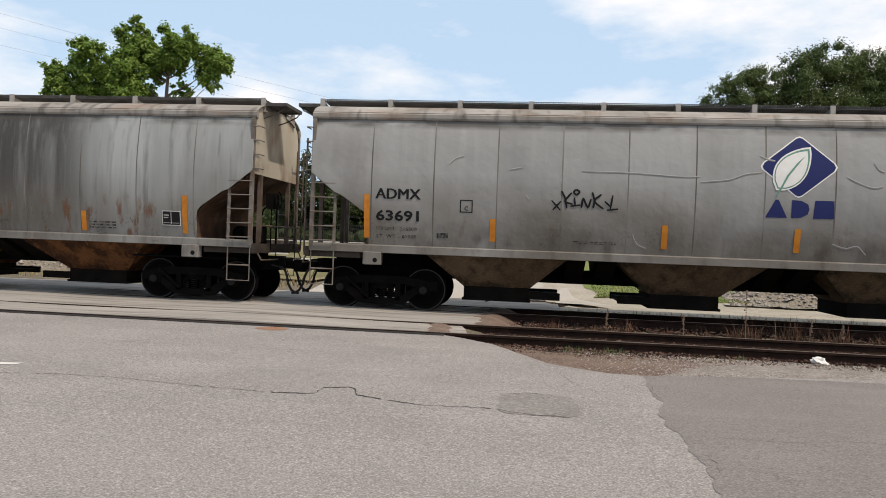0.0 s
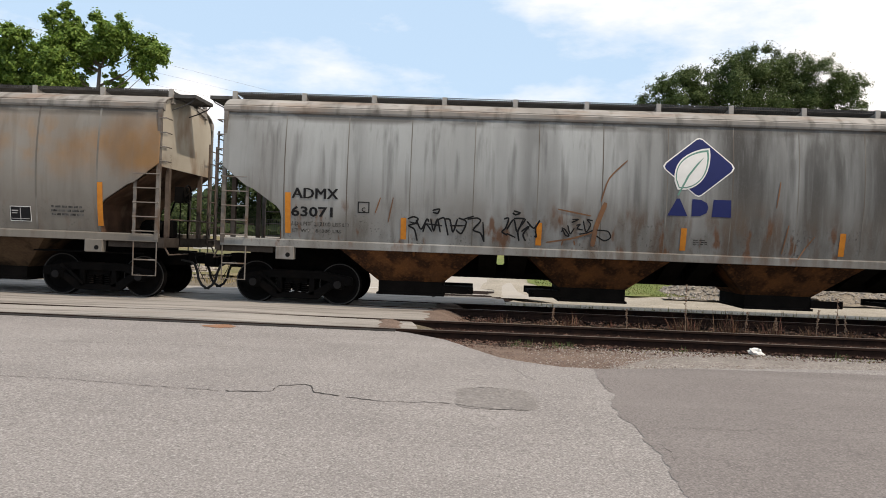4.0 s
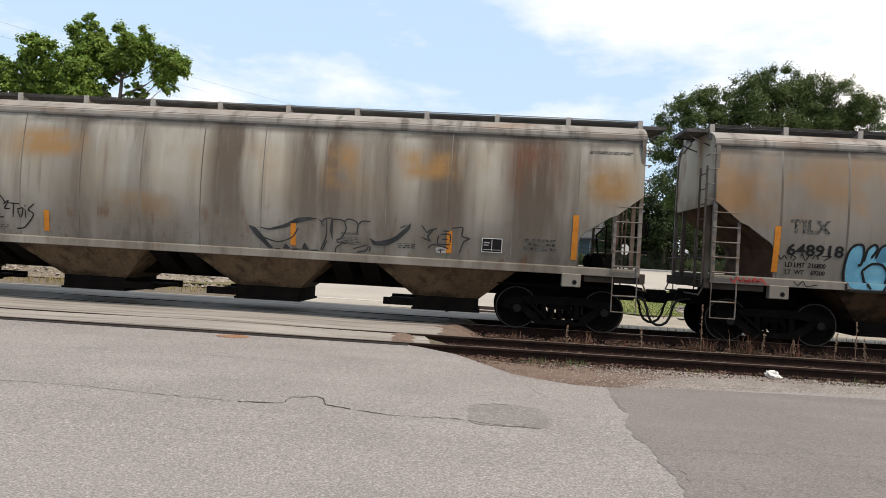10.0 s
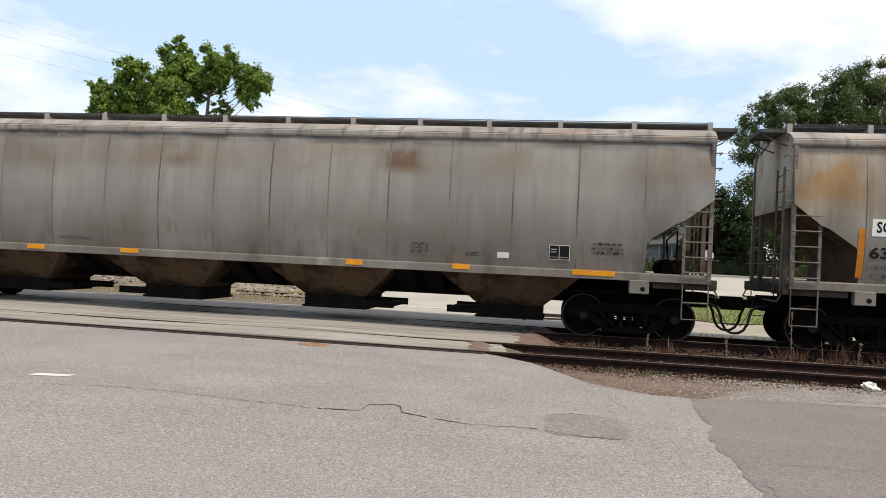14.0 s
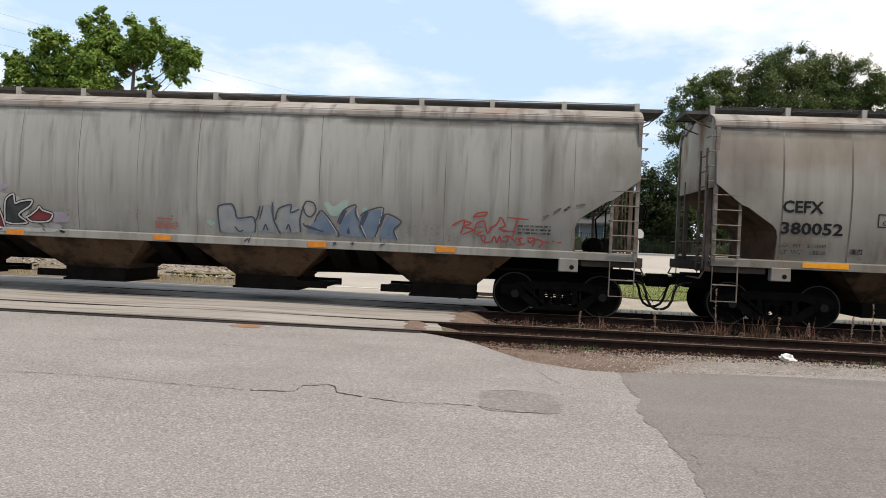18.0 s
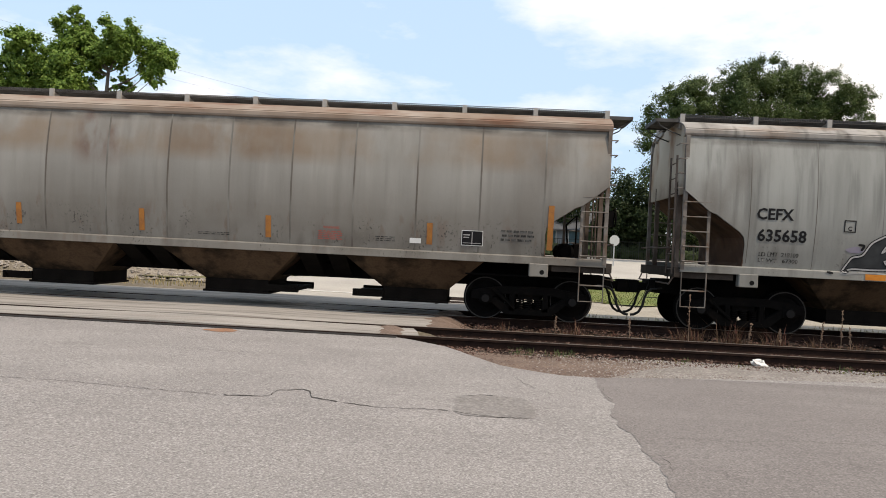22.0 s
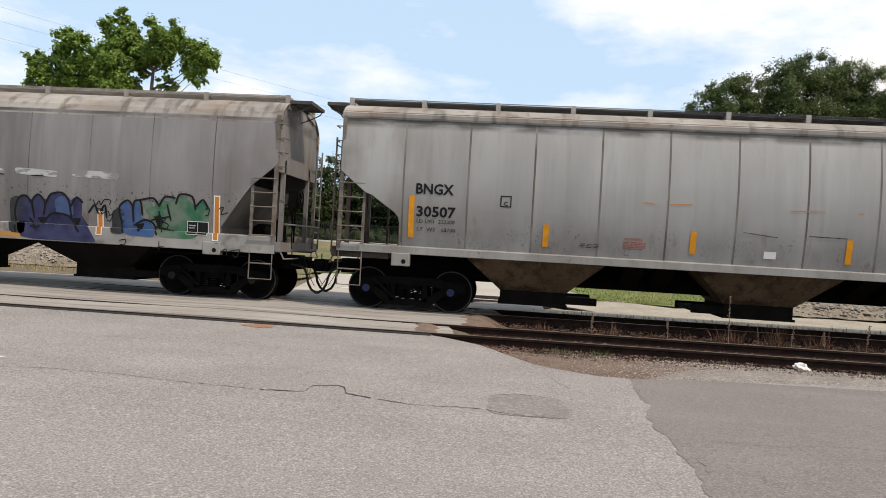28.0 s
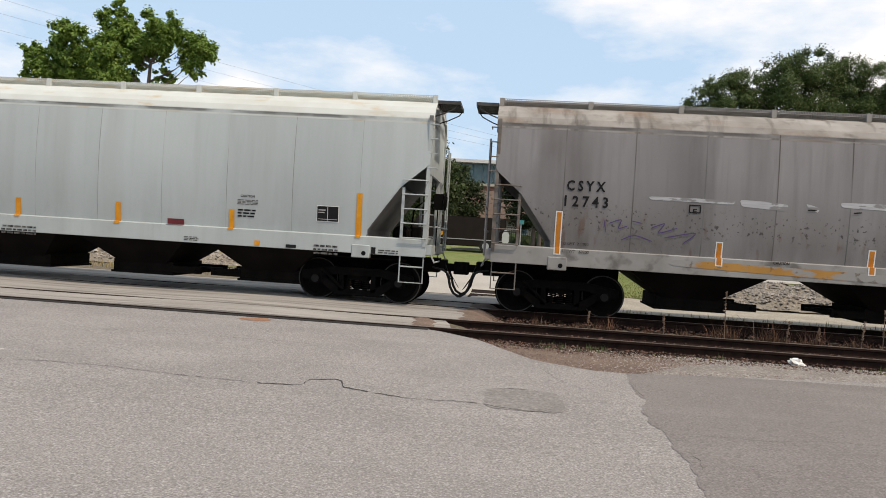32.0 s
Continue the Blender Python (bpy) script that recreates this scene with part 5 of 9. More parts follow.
def grass_blades(name, count, spot, height, width, cols, label, seed, lean=0.35, category="grass"):
    rnd = np.random.RandomState(seed)
    V, F = [], []
    for i in range(count):
        x, y, z, k = spot(rnd)
        a = rnd.uniform(0, 6.28)
        h = height * k * rnd.uniform(0.5, 1.2)
        dx, dy = math.cos(a), math.sin(a)
        l = lean * h * rnd.uniform(0, 1)
        b = rnd.uniform(0, 6.28)
        ox, oy = math.cos(b) * l, math.sin(b) * l
        w = width
        V += [(x - dx * w, y - dy * w, z), (x + dx * w, y + dy * w, z), (x + ox * 0.4 + dx * w * 0.7, y + oy * 0.4 + dy * w * 0.7, z + h * 0.6), (x + ox * 0.4 - dx * w * 0.7, y + oy * 0.4 - dy * w * 0.7, z + h * 0.6), (x + ox, y + oy, z + h)]
        n = 5 * i
        F += [(n, n + 1, n + 2, n + 3), (n + 3, n + 2, n + 4)]
    me = bpy.data.meshes.new(name)
    me.from_pydata(V, [], F)
    m = mat(name + "_blades", cols[0])
    island_colours(m, cols)
    me.materials.append(m)
    return tagged(new(name, me), label, category, kind="stuff")


DRY = [(0.065, 0.035, 0.022), (0.115, 0.070, 0.042), (0.035, 0.020, 0.014), (0.16, 0.10, 0.06), (0.085, 0.030, 0.022), (0.05, 0.020, 0.016)]
LUSH = [(0.05, 0.08, 0.028), (0.08, 0.11, 0.04), (0.12, 0.14, 0.06), (0.06, 0.09, 0.03)]


def weed_spot(r):
    c = (0.6, 1.4, 2.0, 2.9, 3.6, 4.3, 4.5, 5.2, 6.0, 6.9, 7.4, 7.7, 8.4, 9.2, 10.5, 12.0)[r.randint(16)]
    k = 0.5 + ((c * 7.3) % 1.0)
    return c + r.normal(0, 0.10 * k), 14.9 + ((c * 3.7) % 1.0 - 0.5) * 0.7 + r.normal(0, 0.12), -0.28, k * r.uniform(0.5, 1.25)


grass_blades("dry_weeds", 1700, weed_spot, 0.34, 0.009, DRY, "dry straw-coloured weeds between the two tracks", 11, lean=0.8, category="weeds")
grass_blades("dry_weeds_thin", 420, lambda r: (r.uniform(-0.6, 16), r.uniform(14.0, 15.9), -0.2, r.uniform(0.3, 0.9)), 0.26, 0.005, DRY, "thin dry weeds scattered in the ballast", 12, category="weeds")
grass_blades("green_weeds", 420, lambda r: ((-0.95, -0.65, 0.75, 0.95, 1.4, 1.6, 3.5, 6.0, 8.0)[r.randint(9)] + r.normal(0, 0.06), 12.0 + r.normal(0, 0.05), -0.19, r.uniform(0.3, 1.1)), 0.13, 0.005, LUSH, "small green weeds sprouting along the rail", 13, category="weeds")
grass_blades("rail_edge_grass", 900, lambda r: (r.uniform(2.4, 8.5), 11.75 + r.normal(0, 0.14), -0.19, r.uniform(0.3, 0.9)), 0.10, 0.008, [(0.16, 0.17, 0.05), (0.24, 0.22, 0.09), (0.12, 0.14, 0.04)], "short grass at the ends of the ties", 14)
grass_blades("straw_behind", 1500, lambda r: (r.uniform(0.6, 18), 18.35 + abs(r.normal(0, 0.25)), -0.12, r.uniform(0.3, 1.0)), 0.16, 0.010, [(0.30, 0.25, 0.13), (0.22, 0.21, 0.08), (0.15, 0.17, 0.05), (0.36, 0.30, 0.18)], "straw-coloured grass behind the train track", 15)


def verge_spot(r):
    x, y = r.uniform(2.2, 9.0), 23.0 + 9 * r.uniform(0, 1) ** 1.7
    return x, y, ground_z(x, y) + 0.05, r.uniform(0.4, 1.0)


grass_blades("verge_grass", 9000, verge_spot, 0.055, 0.014, [(0.11, 0.15, 0.042), (0.16, 0.20, 0.06), (0.20, 0.21, 0.08), (0.24, 0.22, 0.11)], "mown grass blades on the verge", 16)
grass_blades("dry_bank", 2600, lambda r: (r.uniform(-22, -6.8), r.uniform(20.6, 24.5), 0.02, r.uniform(0.3, 1.0)), 0.20, 0.012, [(0.30, 0.24, 0.13), (0.38, 0.31, 0.19), (0.20, 0.20, 0.07), (0.24, 0.19, 0.11)], "dry grass bank beside the far road", 17)


def stalk(x, y, h, seed):
    """A tall dead weed stalk with seed heads."""
    st = thing("weed_stalk", "tall thin dead weed stalk with seed heads", "weed", "weed stalks", at=(x, y, -0.2))
    bm = bmesh.new()
    rnd = random.Random(seed)
    top = (rnd.uniform(-0.05, 0.05), rnd.uniform(-0.05, 0.05), h)
    tube(bm, [(0, 0, 0), (top[0] * 0.4, top[1] * 0.4, h * 0.5), top], [0.008, 0.006, 0.004], 5)
    part("stem", bm, M_DRYSTEM, st)
    bm = bmesh.new()
    for i in range(34):
        z = h * rnd.uniform(0.35, 1.0)
        k = z / h
        p = Vector((top[0] * k + rnd.uniform(-0.02, 0.02), top[1] * k + rnd.uniform(-0.02, 0.02), z))
        s = rnd.uniform(0.008, 0.017)
        tube(bm, [p, p + Vector((rnd.uniform(-1, 1) * s, rnd.uniform(-1, 1) * s, s * 1.6))], s * 0.7, 4)
    part("seed_head", bm, M_DRYSTEM, st, kind="stuff")


M_DRYSTEM = mat("dead_stem", (0.24, 0.17, 0.12), (0.17, 0.11, 0.08), 0.95, 0.0, 9.0)
for i, (x, y, h) in enumerate(((4.35, 14.9, 1.0), (7.25, 14.7, 0.85), (6.9, 14.8, 0.6), (7.35, 14.5, 0.55), (8.3, 14.6, 0.7), (3.2, 15.0, 0.45), (5.5, 14.8, 0.5), (9.6, 14.8, 0.75), (1.7, 15.1, 0.4), (6.1, 14.7, 0.42))):
    stalk(x, y, h, 40 + i)

# stone heaps
M_RUBBLE = mat("heap_earth", (0.27, 0.24, 0.20), (0.18, 0.155, 0.12), 0.95, 0.0, 2.0, grain=0.5, grain_scale=20, bump=0.05, bump_scale=10)
M_ROCK = mat("heap_stone", (0.34, 0.31, 0.27))
island_colours(M_ROCK, [(0.15, 0.13, 0.115), (0.28, 0.255, 0.23), (0.21, 0.19, 0.17), (0.36, 0.33, 0.295), (0.11, 0.095, 0.085)])
for cx, cy, rx, ry, hh, sd in ((-14.6, 24.7, 6.4, 2.0, 0.85, 1), (10.2, 24.3, 4.3, 1.9, 0.9, 2), (15.8, 25.5, 3.6, 2.2, 1.0, 3)):
    bm = bmesh.new()
    g0 = ground_z(cx, cy)
    vs = []
    def heap(u, v):
        r = math.hypot(u, v)
        return g0 - 0.1 + hh * max(0, 1 - r * r) ** 0.8 * (0.8 + 0.35 * noise.noise((cx + u * 4, v * 3, sd))) + 0.06 * noise.noise((u * 14, v * 10, sd))
    for i in range(37):
        u = -1 + i / 18
        vs.append([bm.verts.new((cx + u * rx, cy + (-1 + j / 9) * ry, heap(u, -1 + j / 9))) for j in range(19)])
    for p, q in zip(vs, vs[1:]):
        for j in range(18):
            bm.faces.new((p[j], q[j], q[j + 1], p[j + 1]))
    hp = part("rubble_mound", bm, M_RUBBLE, None, smooth=True)
    tagged(hp, "heap of grey-brown broken stone beside the track", "stone heap", "stone heaps", kind="")

    def heap_spot(r, cx=cx, cy=cy, rx=rx, ry=ry, heap=heap):
        u, v = r.uniform(-0.95, 0.95), r.uniform(-0.95, 0.5)
        return cx + u * rx, cy + v * ry, heap(u, v)
    st = pebbles("broken_stone", 2600, heap_spot, 0.075, M_ROCK, "", 60 + sd)
    st.parent = hp
    st["category"] = ""
    st["label"] = "loose broken stones"

# road markings, patch, cracks, stains
M_LINE = mat("worn_white_line", (0.62, 0.61, 0.58), (0.45, 0.44, 0.42), 0.85, 0.0, 3.0, grain=0.3)
M_CRACK = plain("open_crack", (0.055, 0.05, 0.046), 0.95)
M_STAIN = mat("rust_stain", (0.25, 0.12, 0.065), (0.27, 0.18, 0.13), 0.95, 0.0, 5.0, grain=0.4)


def decal(name, pts, material, label, lift=0.004, kind="structure", category="road"):
    bm = bmesh.new()
    f = bm.faces.new([bm.verts.new((x, y, ground_z(x, y) + lift)) for x, y in pts])
    bmesh.ops.triangulate(bm, faces=[f])
    return tagged(part(name, bm, material, None), label, category, kind=kind)


def ring(cx, cy, rx, ry, n, rough, seed, square=2.0):
    rnd = random.Random(seed)
    o = []
    for i in range(n):
        a = 2 * math.pi * i / n
        c, s = math.cos(a), math.sin(a)
        k = (abs(c) ** square + abs(s) ** square) ** (-1 / square) * (1 + rnd.uniform(-rough, rough))
        o.append((cx + rx * c * k, cy + ry * s * k))
    return o


decal("asphalt_patch", ring(0.27, 7.60, 0.41, 0.50, 48, 0.03, 3, 5.0), M_PATCH, "darker rectangular asphalt repair patch")
decal("rust_stain", ring(-4.08, 11.74, 0.27, 0.20, 30, 0.15, 4), M_STAIN, "rust-brown stain on the asphalt", 0.005)
decal("line_fragment", [(-6.3, 7.85), (-5.85, 7.95), (-5.83, 8.08), (-6.3, 8.0)], M_LINE, "worn white road line fragment", 0.005)
bm = bmesh.new()
box(bm, -5.2, -2.7, 21.6, 21.9, -0.02, ground_z(-4, 21.75) + 0.018)
tagged(part("stop_line", bm, M_LINE, None), "white stop line on the far road", "road", kind="structure")


def crack(pts, width, seed):
    rnd = random.Random(seed)
    fine = []
    for (x0, y0), (x1, y1) in zip(pts, pts[1:]):
        n = max(2, int(math.hypot(x1 - x0, y1 - y0) / 0.06))
        for i in range(n):
            u = i / n
            fine.append((x0 + (x1 - x0) * u + rnd.uniform(-0.012, 0.012), y0 + (y1 - y0) * u + rnd.uniform(-0.022, 0.022)))
    bm = bmesh.new()
    prev = None
    for i, (x, y) in enumerate(fine):
        w = width * rnd.uniform(0.35, 1.2)
        row = [bm.verts.new((x + 0.3 * w, y + w, ground_z(x, y) + 0.005)), bm.verts.new((x - 0.3 * w, y - w, ground_z(x, y) + 0.005))]
        if prev:
            bm.faces.new((prev[0], prev[1], row[1], row[0]))
        prev = row
    tagged(part("road_crack", bm, M_CRACK, None), "meandering crack in the asphalt", "crack", kind="structure")


crack([(-5.8, 7.45), (-5.0, 7.62), (-4.3, 7.6), (-3.4, 7.45), (-2.52, 7.37)], 0.006, 1)
crack([(-2.52, 7.37), (-2.06, 7.44), (-2.05, 7.75), (-1.86, 7.86), (-1.74, 7.84), (-1.63, 7.51), (-1.27, 7.33)], 0.015, 2)
crack([(-1.27, 7.33), (-0.85, 7.23), (-0.45, 7.28), (-0.14, 7.25)], 0.009, 5)
crack([(-0.02, 8.05), (0.12, 8.14), (0.38, 8.12), (0.52, 7.98)], 0.009, 7)
crack([(-0.14, 7.24), (0.22, 7.11), (0.60, 7.14)], 0.008, 8)
crack([(0.55, 9.3), (0.66, 8.9), (0.80, 8.62), (1.0, 8.36)], 0.004, 4)
crack([(0.66, 7.5), (0.80, 7.62), (0.95, 7.66)], 0.004, 3)
crack([(1.85, 6.70), (2.26, 6.68), (2.51, 6.71), (2.91, 6.86), (4.4, 6.9)], 0.003, 6)
crack([(1.60, 6.1), (1.62, 5.85), (1.56, 5.6)], 0.010, 9)
crack([(1.62, 8.95), (1.56, 8.55), (1.62, 8.2)], 0.008, 10)
crack([(-6.5, 9.9), (-5.2, 9.8), (-3.9, 9.92), (-2.6, 9.86)], 0.004, 11)

# crumpled white litter by the rail
bm = bmesh.new()
bmesh.ops.create_icosphere(bm, subdivisions=3, radius=0.11)
for v in bm.verts:
    k = 0.75 + 0.7 * noise.noise(v.co * 11) + 0.3 * noise.noise(v.co * 29)
    v.co = Vector((v.co.x * 1.35 * k, v.co.y * 0.8 * k, max(-0.03, v.co.z * 0.85 * k)))
lit = part("litter_bag", bm, mat("white_plastic_bag", (0.75, 0.75, 0.73), (0.6, 0.6, 0.58), 0.5, 0.0, 9.0), None)
lit.location = (4.62, 11.88, -0.10)
tagged(lit, "crumpled white plastic bag lying beside the rail", "litter")


# ---- trees ----
M_BARK = mat("grey_bark", (0.12, 0.10, 0.085), (0.20, 0.175, 0.15), 0.95, 0.0, 4.0, (1, 1, 0.3), grain=0.3)


def glow_through(m):
    """Thin leaves let some of the sun through."""
    nt, nl = m.node_tree.nodes, m.node_tree.links
    thin = nt.new("ShaderNodeBsdfTranslucent")
    both = nt.new("ShaderNodeMixShader")
    both.inputs[0].default_value = 0.35
    nl.new(nt["Principled BSDF"].inputs["Base Color"].links[0].from_socket, thin.inputs["Color"])
    nl.new(nt["Principled BSDF"].outputs[0], both.inputs[1])
    nl.new(thin.outputs[0], both.inputs[2])
    nl.new(both.outputs[0], nt["Material Output"].inputs["Surface"])


def lobes(rows, depth, seed):
    """Foliage masses (x, y, z, radius) from (x, z, radius), spread in depth."""
    rnd = random.Random(seed)
    return [(x, rnd.uniform(-depth, depth), z, r) for x, z, r in rows]


def tree(name, label, base, trunk, blobs, count, leaf, cols, seed, limbs=True, spread=1.0, clump=(0.28, 0.52), slim=0.55):
    """trunk: list of (x, y, z, radius) from the root up. blobs: (x, y, z, radius) of foliage masses."""
    rnd = np.random.RandomState(seed)
    t = thing(name, label, "tree", at=base)
    bm = bmesh.new()
    tube(bm, [p[:3] for p in trunk], [p[3] for p in trunk], 8)
    part("trunk", bm, M_BARK, t, smooth=True)
    top = Vector(trunk[-1][:3])
    if limbs:
        for bx, by, bz, br in blobs:
            bm = bmesh.new()
            e = Vector((bx, by, bz))
            s = Vector((top.x, top.y, min(top.z, bz - 0.7 * math.hypot(bx - top.x, by - top.y))))
            m = s.lerp(e, 0.5) + Vector((0, 0, -0.25 * br))
            tube(bm, [s, m, e], [0.05, 0.028, 0.01], 5)
            part("limb", bm, M_BARK, t)
    w = np.array([b[3] ** 2.2 for b in blobs])
    w /= w.sum()
    bl = np.array(blobs, float)
    pick = rnd.choice(len(blobs), count, p=w)
    d = rnd.normal(size=(count, 3))
    d /= np.linalg.norm(d, axis=1)[:, None]
    # leaves gather in small sprays with gaps between them
    spray = rnd.normal(size=(len(blobs), 18, 3))
    spray /= np.linalg.norm(spray, axis=2)[:, :, None]
    size = rnd.uniform(*clump, (len(blobs), 18))
    which = rnd.randint(0, 18, count)
    near = spray[pick, which] * (0.98 - 0.5 * size[pick, which])[:, None]
    c = bl[pick, :3] + (near + d * (rnd.uniform(0.1, 1.0, count) ** 0.5 * size[pick, which])[:, None]) * (spread * bl[pick, 3] * np.where(rnd.uniform(0, 1, count) < 0.14, 1.28, 1.0))[:, None] * (1.05, 1.0, 0.9)
    # blades face outwards and up, each a little its own way
    face = 0.55 * near + 0.45 * d + np.array((0, 0, 0.55)) + 0.55 * rnd.normal(size=(count, 3))
    face /= np.linalg.norm(face, axis=1)[:, None]
    u = np.cross(face, rnd.normal(size=(count, 3)))
    u /= np.linalg.norm(u, axis=1)[:, None]
    v = np.cross(face, u)
    s = (leaf * rnd.uniform(0.6, 1.3, count))[:, None]
    V = np.stack([c - u * s, c + v * s * slim, c + u * s, c - v * s * slim], axis=1).reshape(-1, 3)
    me = bpy.data.meshes.new("crown")
    me.from_pydata(V.tolist(), [], np.arange(count * 4).reshape(-1, 4).tolist())
    m = mat("leaves_%d" % seed, cols[0], rough=0.6, spec=0.3)
    island_colours(m, cols)
    glow_through(m)
    me.materials.append(m)
    ob = new("crown", me)
    ob.parent = t
    tagged(ob, kind="stuff")
    return t


G_BRIGHT = [(0.035, 0.078, 0.013), (0.062, 0.122, 0.022), (0.092, 0.165, 0.032), (0.048, 0.098, 0.017), (0.125, 0.195, 0.046)]
G_DARK = [(0.026, 0.043, 0.012), (0.045, 0.070, 0.020), (0.064, 0.092, 0.028), (0.034, 0.053, 0.015), (0.085, 0.11, 0.037)]
G_DEEP = [(0.016, 0.030, 0.010), (0.028, 0.047, 0.014), (0.040, 0.062, 0.019), (0.021, 0.037, 0.012), (0.058, 0.080, 0.028)]
tree("broadleaf_tree", "bright green broadleaf tree with a forked trunk", (-20.45, 38, 0.85), [(0.2, 0, 0, 0.24), (0.25, 0, 4, 0.17), (0.3, 0, 7, 0.11), (0.35, 0.1, 9.2, 0.08)],
     lobes([(-1.6, 12.3, 0.36), (-2.3, 11.6, 0.55), (-1.4, 11.7, 0.48), (-0.3, 11.3, 0.88), (-1.1, 10.8, 0.8), (-2.0, 10.7, 0.78), (-4.0, 10.4, 0.8), (-4.6, 9.8, 0.8), (-3.3, 9.8, 1.05), (-4.1, 9.0, 1.05), (-3.0, 8.5, 1.15), (-1.9, 9.5, 1.05), (-1.0, 9.9, 1.0),
            (-1.9, 8.4, 1.05), (-0.9, 8.8, 0.88), (0.0, 10.2, 0.85), (1.5, 11.1, 0.85), (1.2, 10.3, 0.78), (0.9, 9.9, 0.7), (2.2, 10.5, 0.65), (3.0, 10.1, 0.82), (3.6, 9.8, 0.62), (2.5, 9.7, 0.62), (3.1, 8.8, 0.5), (1.1, 8.5, 0.5), (-6.1, 9.5, 0.5), (-5.7, 8.9, 0.55), (-5.1, 9.4, 0.5), (-5.2, 8.5, 0.65), (-6.2, 8.3, 0.42), (-4.7, 8.2, 0.75)], 0.7, 5)
     + lobes([(-3.6, 7.2, 1.0), (-1.8, 7.2, 1.0), (-4.6, 7.2, 0.8), (1.2, 7.6, 0.5)], 0.5, 6),
     95000, 0.092, [(v[0] * 2.1, v[1] * 1.8, v[2] * 1.7) for v in G_BRIGHT], 21, spread=1.06, clump=(0.20, 0.44), slim=0.6)
tree("oak_tree", "large dark green oak tree with a rounded crown", (16.8, 45, 1.28), [(0, 0, 0, 0.42), (0.1, 0, 3, 0.36), (0.1, 0, 6, 0.28), (0, 0, 8, 0.2)],
     lobes([(-1.5, 11.3, 1.0), (-2.1, 10.8, 1.1), (-2.5, 10.0, 1.2), (-0.1, 11.4, 1.15), (1.3, 11.4, 1.15), (2.5, 11.3, 1.1), (3.3, 10.7, 1.25), (4.4, 10.3, 1.2), (5.1, 10.1, 0.95), (5.6, 9.1, 0.95), (-0.9, 10.2, 1.5), (0.9, 10.1, 1.6), (2.4, 9.8, 1.5), (4.4, 9.0, 1.3), (-3.7, 10.2, 1.0), (-4.6, 9.9, 1.0), (-5.3, 10.5, 0.55),
            (-4.2, 10.8, 0.6), (-5.6, 9.6, 0.95), (-6.3, 9.0, 0.7), (-2.7, 9.1, 1.3), (-4.3, 8.9, 1.2), (-1.4, 8.7, 1.3), (1.6, 8.7, 1.3), (3.3, 8.6, 1.3)], 1.1, 7)
     + lobes([(-4.6, 6.9, 1.6), (-2.4, 6.4, 1.7), (0.2, 7.2, 1.9), (2.6, 6.6, 1.8), (5.0, 6.9, 1.5), (-5.6, 5.2, 1.3), (-4.6, 3.8, 1.2), (-6.6, 7.7, 1.0), (6.2, 8.0, 0.9)], 0.5, 8),
     190000, 0.078, [tuple(v * 1.55 for v in c) for c in G_DARK], 22, spread=1.06, clump=(0.20, 0.48), slim=0.38)
small = [(0.0, 0, 5.6, 0.9), (-0.5, 0, 4.6, 1.1), (0.6, 0.1, 4.5, 1.1), (-0.9, 0, 3.4, 1.2), (0.9, 0, 3.3, 1.2), (0, -0.4, 3.0, 1.3), (-0.4, 0, 2.0, 1.1), (0.7, 0, 1.9, 1.0)]
for i, (x, y, k, sx) in enumerate(((-5.6, 49, 1.12, 1.0), (-4.2, 55, 0.98, 1.0), (-9.9, 58, 0.9, 0.75), (1.45, 49, 1.18, 0.9), (10.6, 56, 1.1, 1.2), (13.2, 55, 1.2, 1.3), (16.0, 58, 1.2, 1.3), (-8.5, 56, 1.0, 1.2), (-11.5, 57, 1.1, 1.2), (-14.8, 56, 1.05, 1.2), (-18, 57, 1.15, 1.3), (3.6, 68, 0.95, 1.1), (-6.9, 56, 1.16, 1.1), (-12.9, 58.5, 1.06, 0.7), (2.9, 52.2, 1.0, 1.15), (24.4, 60, 1.08, 0.9), (6.6, 60, 1.45, 0.8), (19, 64, 1.25, 1.4), (22.5, 62, 1.2, 1.4), (26, 63, 1.3, 1.4), (14.5, 72, 1.3, 1.5), (8.4, 66, 1.25, 1.2))):
    tree("street_tree", "dark green street tree behind the side street" if i > 3 else "slender dark green tree on the far verge", (x, y, 1.22), [(0, 0, 0, 0.16), (0, 0, 1.5 * k, 0.13), (0, 0, 3.4 * k, 0.08)],
         [(bx * k * sx, by, bz * k, br * k * (0.9 + 0.1 * sx)) for bx, by, bz, br in small], 26000 if i == 3 else 9000, 0.115, G_DEEP if i % 3 or i == 3 else G_DARK, 30 + i, limbs=False)

shrub = [(-1.2, 0, 1.2, 1.3), (0.2, -0.3, 1.6, 1.5), (1.5, 0, 1.1, 1.3), (-0.4, 0.2, 3.0, 1.4), (0.8, 0.1, 2.9, 1.3), (0.2, 0, 4.2, 1.1)]
for i, (x, y, k) in enumerate(((20.5, 49.5, 0.95), (23.5, 51, 1.1), (26.5, 50, 1.15), (29.5, 51, 1.2), (32.5, 50, 1.2), (36, 51, 1.3), (11.8, 57.5, 0.9), (-22, 52, 1.1), (-26, 51, 1.2))):
    tree("large_shrub", "dense dark green shrub reaching down to the ground", (x, y, 1.2), [(0, 0, 0, 0.12), (0, 0, 1.2 * k, 0.1), (0, 0, 2.6 * k, 0.06)],
         [(bx * k, by, bz * k, br * k) for bx, by, bz, br in shrub], 4200, 0.13, G_DARK, 60 + i, limbs=False, spread=1.05)

